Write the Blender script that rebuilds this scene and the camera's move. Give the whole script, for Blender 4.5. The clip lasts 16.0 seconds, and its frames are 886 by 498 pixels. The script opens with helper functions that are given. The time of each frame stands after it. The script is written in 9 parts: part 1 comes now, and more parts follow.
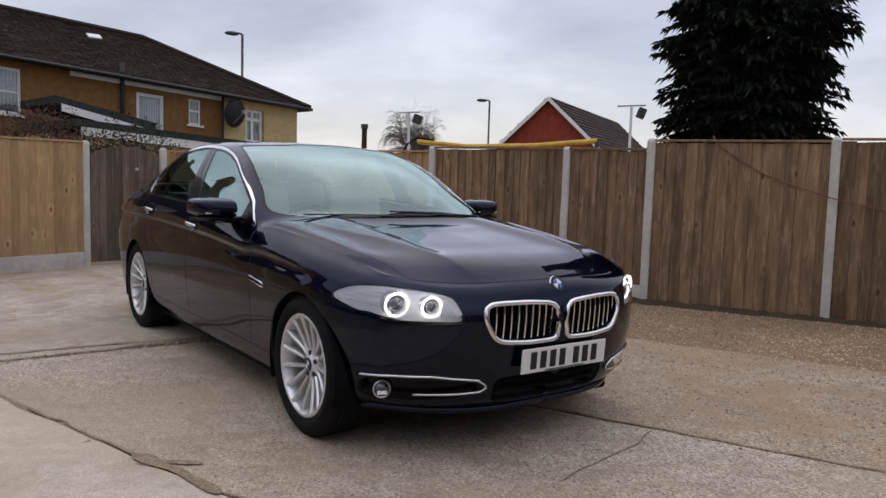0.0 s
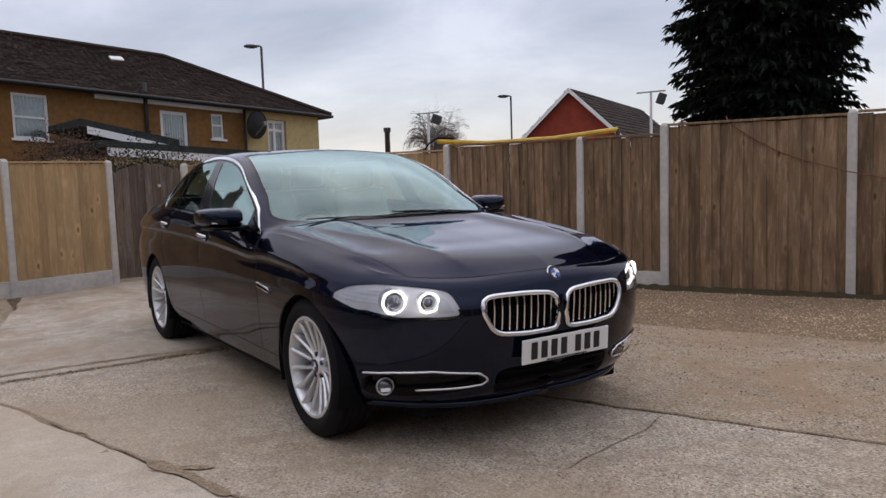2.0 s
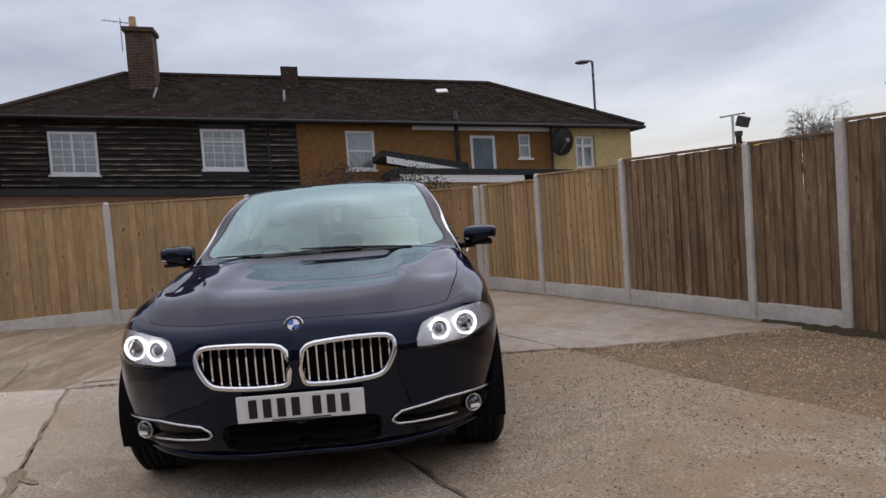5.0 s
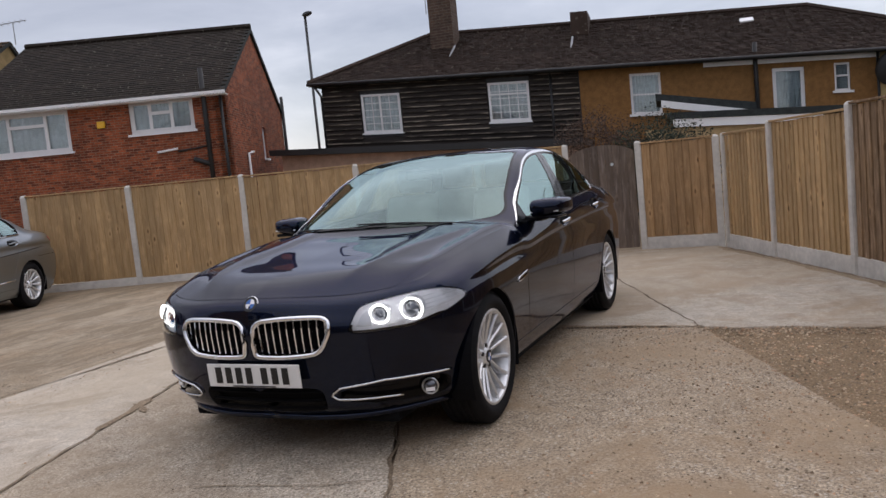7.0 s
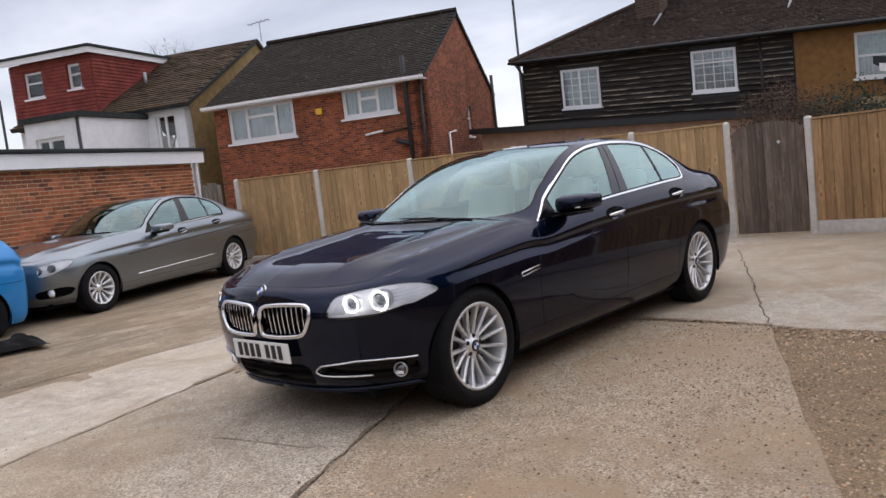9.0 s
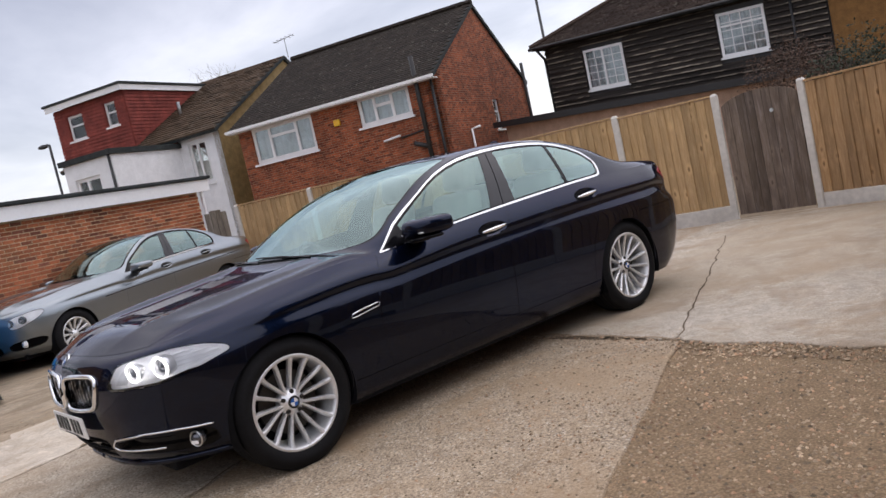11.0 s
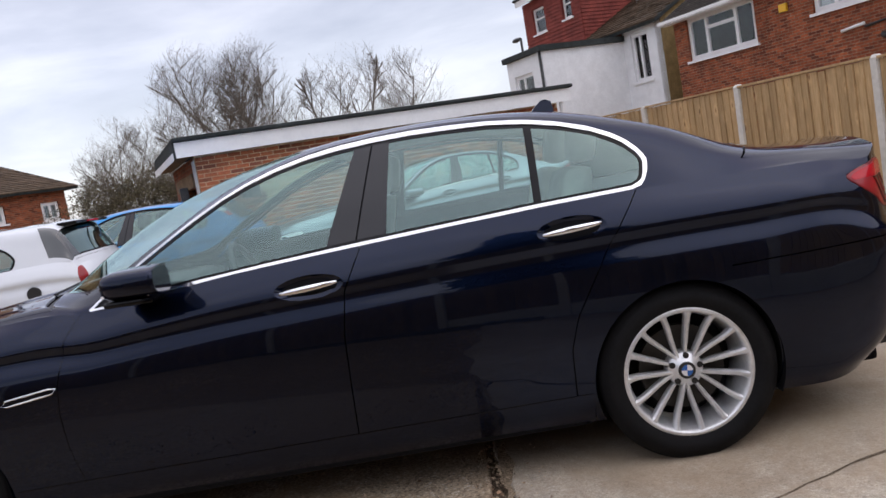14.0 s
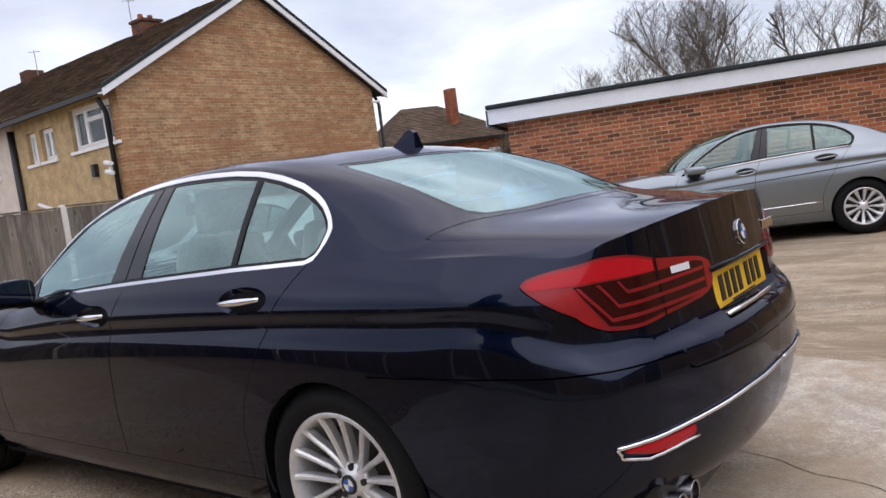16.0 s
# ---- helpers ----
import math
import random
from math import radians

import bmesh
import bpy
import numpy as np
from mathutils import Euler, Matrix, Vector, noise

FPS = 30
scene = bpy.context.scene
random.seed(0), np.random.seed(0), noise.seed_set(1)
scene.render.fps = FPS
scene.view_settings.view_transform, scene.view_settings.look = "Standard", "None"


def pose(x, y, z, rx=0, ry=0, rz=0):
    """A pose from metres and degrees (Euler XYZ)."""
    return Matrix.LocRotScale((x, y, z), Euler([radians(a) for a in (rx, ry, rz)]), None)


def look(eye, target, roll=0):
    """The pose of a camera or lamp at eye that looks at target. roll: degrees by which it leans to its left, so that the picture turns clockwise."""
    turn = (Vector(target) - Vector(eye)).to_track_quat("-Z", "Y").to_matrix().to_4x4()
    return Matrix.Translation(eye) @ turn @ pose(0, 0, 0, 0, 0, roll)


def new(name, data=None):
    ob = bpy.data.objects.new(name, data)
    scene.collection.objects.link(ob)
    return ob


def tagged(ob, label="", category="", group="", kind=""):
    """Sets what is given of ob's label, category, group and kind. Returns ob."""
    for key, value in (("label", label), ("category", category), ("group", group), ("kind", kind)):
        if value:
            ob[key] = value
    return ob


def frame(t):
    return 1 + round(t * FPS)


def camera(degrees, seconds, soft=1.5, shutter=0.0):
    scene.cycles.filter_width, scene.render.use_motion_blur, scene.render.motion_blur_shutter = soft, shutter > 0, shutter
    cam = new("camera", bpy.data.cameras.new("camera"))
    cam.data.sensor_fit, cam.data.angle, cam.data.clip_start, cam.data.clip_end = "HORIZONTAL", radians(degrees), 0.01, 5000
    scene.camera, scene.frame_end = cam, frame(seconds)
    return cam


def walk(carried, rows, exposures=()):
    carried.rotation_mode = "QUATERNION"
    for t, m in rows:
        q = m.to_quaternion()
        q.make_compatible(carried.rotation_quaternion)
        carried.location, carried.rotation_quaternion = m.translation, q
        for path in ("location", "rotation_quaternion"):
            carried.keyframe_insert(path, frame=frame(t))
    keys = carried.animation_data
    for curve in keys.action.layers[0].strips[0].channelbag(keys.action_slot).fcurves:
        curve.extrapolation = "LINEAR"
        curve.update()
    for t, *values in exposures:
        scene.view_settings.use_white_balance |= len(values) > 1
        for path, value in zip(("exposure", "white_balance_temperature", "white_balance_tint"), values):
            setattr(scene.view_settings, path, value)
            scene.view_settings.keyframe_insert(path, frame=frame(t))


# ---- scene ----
cam = camera(59.8, 16.0)
PATH = [
    (0, (4.789, -2.462, 1.256), (3.173, -1.3, 1.066), 1.7),
    (0.5, (4.796, -2.479, 1.254), (3.187, -1.305, 1.072), 2.1),
    (1, (4.796, -2.489, 1.252), (3.178, -1.325, 1.077), 1.6),
    (1.5, (4.816, -2.477, 1.248), (3.195, -1.319, 1.071), 1.1),
    (2, (4.909, -2.338, 1.241), (3.244, -1.248, 1.05), -1.8),
    (2.5, (5.096, -1.959, 1.232), (3.347, -1.02, 0.985), -3.1),
    (3, (5.245, -1.482, 1.222), (3.525, -0.498, 0.947), -2.5),
    (3.5, (5.379, -0.998, 1.196), (3.563, -0.179, 1.01), -5.1),
    (6, (5.465, 1.439, 1.257), (3.511, 1.039, 1.105), -6.7),
    (6.5, (5.409, 1.866, 1.273), (3.517, 1.233, 1.141), -9.5),
    (7, (5.154, 2.28, 1.285), (3.332, 1.476, 1.098), -5.6),
    (7.5, (4.992, 2.754, 1.263), (3.225, 1.833, 1.094), -5.4),
    (8, (4.822, 3.081, 1.289), (3.197, 1.927, 1.12), -6.0),
    (8.5, (4.683, 3.355, 1.315), (3.135, 2.102, 1.133), -3.0),
    (9, (4.715, 3.653, 1.325), (3.247, 2.309, 1.127), -6.5),
    (9.5, (4.581, 3.797, 1.304), (3.089, 2.48, 1.11), -8.0),
    (12, (2.003, 4.63, 1.276), (1.023, 2.896, 1.098), -11.2),
    (12.5, (1.288, 4.463, 1.253), (0.534, 2.627, 1.008), -8.4),
    (13, (0.616, 4.338, 1.257), (0.061, 2.424, 1.081), -11.5),
    (13.5, (-0.042, 3.978, 1.224), (-0.343, 2.019, 0.955), -6.5),
    (14, (-0.683, 3.722, 1.245), (-0.66, 1.732, 1.042), -10.0),
    (14.5, (-1.319, 3.403, 1.201), (-1.017, 1.438, 0.987), -7.1),
    (15, (-1.961, 3.089, 1.213), (-1.379, 1.184, 1.036), -10.8),
    (15.5, (-2.596, 2.79, 1.216), (-1.626, 1.045, 1.095), -7.6),
    (16, (-3.278, 2.507, 1.237), (-2.052, 0.935, 1.077), -8.0),
]
walk(cam, [(t, look(eye, target, roll)) for t, eye, target, roll in PATH],
     [(0, -0.17, 6430, 14), (3.5, -0.20, 6430, 14), (6.5, -0.12, 6500, 13), (7, -0.03, 6480, 13), (9, 0.22, 6500, 13), (12, 0.38, 6600, 14), (14, 0.36, 6450, 14), (16, 0.45, 6450, 14)])

# ---- world, sun ----
world = bpy.data.worlds.new("overcast_sky")
scene.world = world
world.use_nodes = True
SUN_DIR = Vector((-0.55, 0.35, 1.0)).normalized()


def sky_nodes(tree):
    n, l = tree.nodes, tree.links
    n.clear()
    out = n.new("ShaderNodeOutputWorld")
    bg = n.new("ShaderNodeBackground")
    bg2 = n.new("ShaderNodeBackground")
    add = n.new("ShaderNodeAddShader")
    sky = n.new("ShaderNodeTexSky")
    sky.sky_type = "NISHITA"
    sky.sun_disc = False
    sky.sun_elevation = math.asin(SUN_DIR.z)
    sky.sun_rotation = math.atan2(SUN_DIR.x, SUN_DIR.y)
    bg.inputs["Strength"].default_value = 0.05
    l.new(sky.outputs[0], bg.inputs["Color"])
    co = n.new("ShaderNodeTexCoord")
    sep = n.new("ShaderNodeSeparateXYZ")
    l.new(co.outputs["Generated"], sep.inputs[0])
    # clouds lie on a flat layer: divide the direction by its height
    zc = n.new("ShaderNodeMath"); zc.operation = "MAXIMUM"; zc.inputs[1].default_value = 0.0
    l.new(sep.outputs["Z"], zc.inputs[0])
    zp = n.new("ShaderNodeMath"); zp.operation = "ADD"; zp.inputs[1].default_value = 0.22
    l.new(zc.outputs[0], zp.inputs[0])
    cmb = n.new("ShaderNodeCombineXYZ")
    for k, ax in enumerate("XY"):
        d = n.new("ShaderNodeMath"); d.operation = "DIVIDE"
        l.new(sep.outputs[ax], d.inputs[0]); l.new(zp.outputs[0], d.inputs[1])
        l.new(d.outputs[0], cmb.inputs[k])
    nz = n.new("ShaderNodeTexNoise")
    nz.inputs["Scale"].default_value = 1.15
    nz.inputs["Detail"].default_value = 9
    nz.inputs["Roughness"].default_value = 0.55
    nz.inputs["Distortion"].default_value = 0.35
    l.new(cmb.outputs[0], nz.inputs["Vector"])
    ramp = n.new("ShaderNodeValToRGB")
    e = ramp.color_ramp.elements
    e[0].position, e[0].color = 0.33, (0.435, 0.43, 0.472, 1)
    e[1].position, e[1].color = 0.66, (0.865, 0.85, 0.885, 1)
    m = ramp.color_ramp.elements.new(0.5); m.color = (0.622, 0.615, 0.655, 1)
    l.new(nz.outputs["Fac"], ramp.inputs[0])
    # bright band low down
    low = n.new("ShaderNodeMapRange")
    low.inputs["From Min"].default_value, low.inputs["From Max"].default_value = 0.0, 0.16
    low.inputs["To Min"].default_value, low.inputs["To Max"].default_value = 0.5, 0.0
    l.new(sep.outputs["Z"], low.inputs["Value"])
    mix = n.new("ShaderNodeMixRGB")
    mix.inputs["Color2"].default_value = (0.95, 0.94, 0.955, 1)
    l.new(low.outputs[0], mix.inputs["Fac"]); l.new(ramp.outputs[0], mix.inputs["Color1"])
    l.new(mix.outputs[0], bg2.inputs["Color"])
    # an overcast sky is brightest overhead
    zen = n.new("ShaderNodeMapRange")
    zen.inputs["From Min"].default_value, zen.inputs["From Max"].default_value = 0.30, 0.95
    zen.inputs["To Min"].default_value, zen.inputs["To Max"].default_value = 0.71, 1.75
    l.new(sep.outputs["Z"], zen.inputs["Value"]); l.new(zen.outputs[0], bg2.inputs["Strength"])
    l.new(bg.outputs[0], add.inputs[0]); l.new(bg2.outputs[0], add.inputs[1])
    l.new(add.outputs[0], out.inputs[0])


sky_nodes(world.node_tree)
sun = new("sun", bpy.data.lights.new("sun", "SUN"))
sun.data.energy, sun.data.angle, sun.data.color = 0.45, radians(120), (1.0, 0.93, 0.82)
sun.matrix_world = look(SUN_DIR * 30, (0, 0, 0))


# ---- helpers for things ----
def link_mesh(name, me, material, parent=None, label=""):
    ob = new(name, me)
    if material is not None and not me.materials:
        me.materials.append(material)
    if parent is not None:
        ob.parent = parent
    if label:
        ob["label"] = label
    return ob


def part(name, bm, material, parent=None, label="", smooth=False):
    """One mesh object from a bmesh, under a thing or a part."""
    me = bpy.data.meshes.new(name)
    bm.to_mesh(me)
    bm.free()
    if smooth:
        for p in me.polygons:
            p.use_smooth = True
    return link_mesh(name, me, material, parent, label)


def thing(name, m=None, label="", category="", group="", kind=""):
    ob = new(name)
    ob.empty_display_size = 0.2
    if m is not None:
        ob.matrix_basis = m
    return tagged(ob, label, category, group, kind)


def box(bm, x0, x1, y0, y1, z0, z1, bevel=0.0, m=None):
    made = bmesh.ops.create_cube(bm, size=1.0)
    vs = made["verts"]
    for v in vs:
        v.co = Vector(((x0 + x1) / 2 + v.co.x * (x1 - x0), (y0 + y1) / 2 + v.co.y * (y1 - y0), (z0 + z1) / 2 + v.co.z * (z1 - z0)))
    if bevel > 0:
        es = list({e for v in vs for e in v.link_edges})
        r = bmesh.ops.bevel(bm, geom=es, offset=bevel, segments=2, affect="EDGES", profile=0.6)
        vs = list({v for f in r["faces"] for v in f.verts} | {v for v in vs if v.is_valid})
    if m is not None:
        bmesh.ops.transform(bm, matrix=m, verts=vs)
    return vs


def cyl(bm, a, b, r0, r1=None, seg=12):
    a, b = Vector(a), Vector(b)
    r1 = r0 if r1 is None else r1
    d = b - a
    m = Matrix.Translation((a + b) / 2) @ d.to_track_quat("Z", "Y").to_matrix().to_4x4()
    return bmesh.ops.create_cone(bm, cap_ends=True, segments=seg, radius1=r0, radius2=r1, depth=d.length, matrix=m)["verts"]


def prism(bm, poly, axis_map, h0, h1):
    """A polygon pushed through from h0 to h1. axis_map(u, v, h) gives the point."""
    a = [bm.verts.new(axis_map(u, v, h0)) for u, v in poly]
    b = [bm.verts.new(axis_map(u, v, h1)) for u, v in poly]
    n = len(poly)
    for i in range(n):
        bm.faces.new((a[i], a[(i + 1) % n], b[(i + 1) % n], b[i]))
    bm.faces.new(a[::-1]); bm.faces.new(b)
    bmesh.ops.recalc_face_normals(bm, faces=bm.faces[:])


def tube(bm, pts, r, seg=8, closed=False):
    """A round bar along points."""
    pts = [Vector(p) for p in pts]
    rings = []
    n = len(pts)
    for i, p in enumerate(pts):
        q0 = pts[i - 1] if (i > 0 or closed) else p
        q1 = pts[(i + 1) % n] if (i < n - 1 or closed) else p
        d = (q1 - q0).normalized()
        q = d.to_track_quat("Z", "Y")
        rr = r(i / max(1, n - 1)) if callable(r) else r
        rings.append([bm.verts.new(p + q @ Vector((math.cos(a) * rr, math.sin(a) * rr, 0))) for a in [2 * math.pi * k / seg for k in range(seg)]])
    for i in range(n if closed else n - 1):
        A, B = rings[i], rings[(i + 1) % n]
        for k in range(seg):
            bm.faces.new((A[k], A[(k + 1) % seg], B[(k + 1) % seg], B[k]))
    if not closed:
        bm.faces.new(rings[0][::-1]); bm.faces.new(rings[-1])


# ---- materials ----
class Mat:
    """A small builder for node materials."""

    def __init__(self, name, base=(0.5, 0.5, 0.5), rough=0.6, metal=0.0, coat=0.0, spec=0.5, emit=None, emit_k=0.0):
        self.m = bpy.data.materials.new(name)
        self.m.use_nodes = True
        self.t = self.m.node_tree
        self.b = self.t.nodes["Principled BSDF"]
        self.b.inputs["Base Color"].default_value = (*base, 1)
        self.b.inputs["Roughness"].default_value = rough
        self.b.inputs["Metallic"].default_value = metal
        self.b.inputs["Coat Weight"].default_value = coat
        self.b.inputs["Coat Roughness"].default_value = 0.03
        self.b.inputs["Specular IOR Level"].default_value = 0.2 if spec == 0.5 and rough >= 0.7 else spec
        if emit:
            self.b.inputs["Emission Color"].default_value = (*emit, 1)
            self.b.inputs["Emission Strength"].default_value = emit_k
        self.base = base
        self.col = None
        self.vec = None

    def node(self, kind, **kw):
        n = self.t.nodes.new(kind)
        for k, v in kw.items():
            n.inputs[k].default_value = v
        return n

    def coord(self, kind="Object", scale=(1, 1, 1)):
        c = self.node("ShaderNodeTexCoord")
        mp = self.node("ShaderNodeMapping")
        mp.inputs["Scale"].default_value = scale
        self.t.links.new(c.outputs[kind], mp.inputs["Vector"])
        self.vec = mp.outputs[0]
        return self

    def world_coord(self, scale=(1, 1, 1)):
        g = self.node("ShaderNodeNewGeometry")
        mp = self.node("ShaderNodeMapping")
        mp.inputs["Scale"].default_value = scale
        self.t.links.new(g.outputs["Position"], mp.inputs["Vector"])
        self.vec = mp.outputs[0]
        return self

    def noise(self, scale, detail=4, rough=0.55, lo=0.35, hi=0.65, distort=0.0):
        n = self.node("ShaderNodeTexNoise", Scale=scale, Detail=detail, Roughness=rough, Distortion=distort)
        if self.vec is not None:
            self.t.links.new(self.vec, n.inputs["Vector"])
        r = self.node("ShaderNodeMapRange")
        r.inputs["From Min"].default_value, r.inputs["From Max"].default_value = lo, hi
        self.t.links.new(n.outputs["Fac"], r.inputs["Value"])
        return r.outputs[0]

    def value(self, v):
        n = self.node("ShaderNodeValue")
        n.outputs[0].default_value = v
        return n.outputs[0]

    def mul(self, a, k):
        n = self.node("ShaderNodeMath"); n.operation = "MULTIPLY"
        self.t.links.new(a, n.inputs[0])
        if isinstance(k, (int, float)):
            n.inputs[1].default_value = k
        else:
            self.t.links.new(k, n.inputs[1])
        return n.outputs[0]

    def tint(self, fac, colour, amount=1.0, mode="MIX"):
        """Mix a colour over what there is so far."""
        mx = self.node("ShaderNodeMixRGB"); mx.blend_type = mode
        if self.col is None:
            mx.inputs["Color1"].default_value = (*self.base, 1)
        else:
            self.t.links.new(self.col, mx.inputs["Color1"])
        mx.inputs["Color2"].default_value = (*colour, 1)
        self.t.links.new(self.mul(fac, amount) if amount != 1.0 else fac, mx.inputs["Fac"])
        self.col = mx.outputs[0]
        self.t.links.new(self.col, self.b.inputs["Base Color"])
        return self

    def random_value(self, island=False):
        if island:
            g = self.node("ShaderNodeNewGeometry"); return g.outputs["Random Per Island"]
        o = self.node("ShaderNodeObjectInfo"); return o.outputs["Random"]

    def hsv(self, fac, sat=(1, 1), val=(0.8, 1.2)):
        """Brightness swings with a 0..1 value."""
        r = self.node("ShaderNodeMapRange")
        r.inputs["To Min"].default_value, r.inputs["To Max"].default_value = val
        self.t.links.new(fac, r.inputs["Value"])
        h = self.node("ShaderNodeHueSaturation")
        if self.col is None:
            h.inputs["Color"].default_value = (*self.base, 1)
        else:
            self.t.links.new(self.col, h.inputs["Color"])
        self.t.links.new(r.outputs[0], h.inputs["Value"])
        self.col = h.outputs[0]
        self.t.links.new(self.col, self.b.inputs["Base Color"])
        return self

    def rough(self, fac, lo, hi):
        r = self.node("ShaderNodeMapRange")
        r.inputs["To Min"].default_value, r.inputs["To Max"].default_value = lo, hi
        self.t.links.new(fac, r.inputs["Value"])
        self.t.links.new(r.outputs[0], self.b.inputs["Roughness"])
        return self

    def bump(self, fac, strength=0.3, dist=0.01):
        n = self.node("ShaderNodeBump", Strength=strength, Distance=dist)
        self.t.links.new(fac, n.inputs["Height"])
        if self.b.inputs["Normal"].links:
            self.t.links.new(self.b.inputs["Normal"].links[0].from_socket, n.inputs["Normal"])
        self.t.links.new(n.outputs[0], self.b.inputs["Normal"])
        return self


def thin_glass(name, tint=(0.8, 0.88, 0.85), see=1.0, gloss=2.0, dark=(0.02, 0.03, 0.03), ior=1.5, shine=(1, 1, 1), most=1.0):
    m = bpy.data.materials.new(name)
    m.use_nodes = True
    t = m.node_tree
    t.nodes.clear()
    out = t.nodes.new("ShaderNodeOutputMaterial")
    tr = t.nodes.new("ShaderNodeBsdfTransparent"); tr.inputs[0].default_value = (*tint, 1)
    body = tr.outputs[0]
    if see < 1:
        df = t.nodes.new("ShaderNodeBsdfDiffuse"); df.inputs[0].default_value = (*dark, 1)
        mx0 = t.nodes.new("ShaderNodeMixShader"); mx0.inputs[0].default_value = see
        t.links.new(df.outputs[0], mx0.inputs[1]); t.links.new(tr.outputs[0], mx0.inputs[2])
        body = mx0.outputs[0]
    gl = t.nodes.new("ShaderNodeBsdfGlossy"); gl.inputs["Roughness"].default_value = 0.015; gl.inputs["Color"].default_value = (*shine, 1)
    fr = t.nodes.new("ShaderNodeFresnel"); fr.inputs[0].default_value = ior
    k = t.nodes.new("ShaderNodeMath"); k.operation = "MULTIPLY"; k.inputs[1].default_value = gloss; k.use_clamp = True
    t.links.new(fr.outputs[0], k.inputs[0])
    cap = t.nodes.new("ShaderNodeMath"); cap.operation = "MINIMUM"; cap.inputs[1].default_value = most
    t.links.new(k.outputs[0], cap.inputs[0])
    mx = t.nodes.new("ShaderNodeMixShader")
    t.links.new(cap.outputs[0], mx.inputs[0]); t.links.new(body, mx.inputs[1]); t.links.new(gl.outputs[0], mx.inputs[2])
    t.links.new(mx.outputs[0], out.inputs[0])
    return m


def M_simple(name, base, rough=0.6, metal=0.0, scale=30.0, var=0.25, bump=0.1, coat=0.0, bdist=0.003):
    k = Mat(name, base, rough, metal, coat).coord()
    a = k.noise(scale, 5); c = k.noise(scale * 0.13, 3)
    k.hsv(a, val=(1 - var * 0.5, 1 + var * 0.5)); k.hsv(c, val=(1 - var * 0.6, 1 + var * 0.6))
    if bump:
        k.bump(a, bump, bdist)
    return k.m


m_black_plastic = M_simple("black_plastic", (0.012, 0.012, 0.013), 0.45, scale=80, bump=0.05)
m_rubber = M_simple("tyre_rubber", (0.007, 0.007, 0.008), 0.8, scale=60, bump=0.15)
m_rubber.node_tree.nodes["Principled BSDF"].inputs["Specular IOR Level"].default_value = 0.2
m_chrome = Mat("chrome", (0.85, 0.85, 0.86), 0.10, 1.0).m
m_satin = Mat("satin_chrome", (0.72, 0.73, 0.74), 0.28, 1.0).m
m_dark = Mat("dark_underbody", (0.006, 0.006, 0.007), 0.8, spec=0.1).m

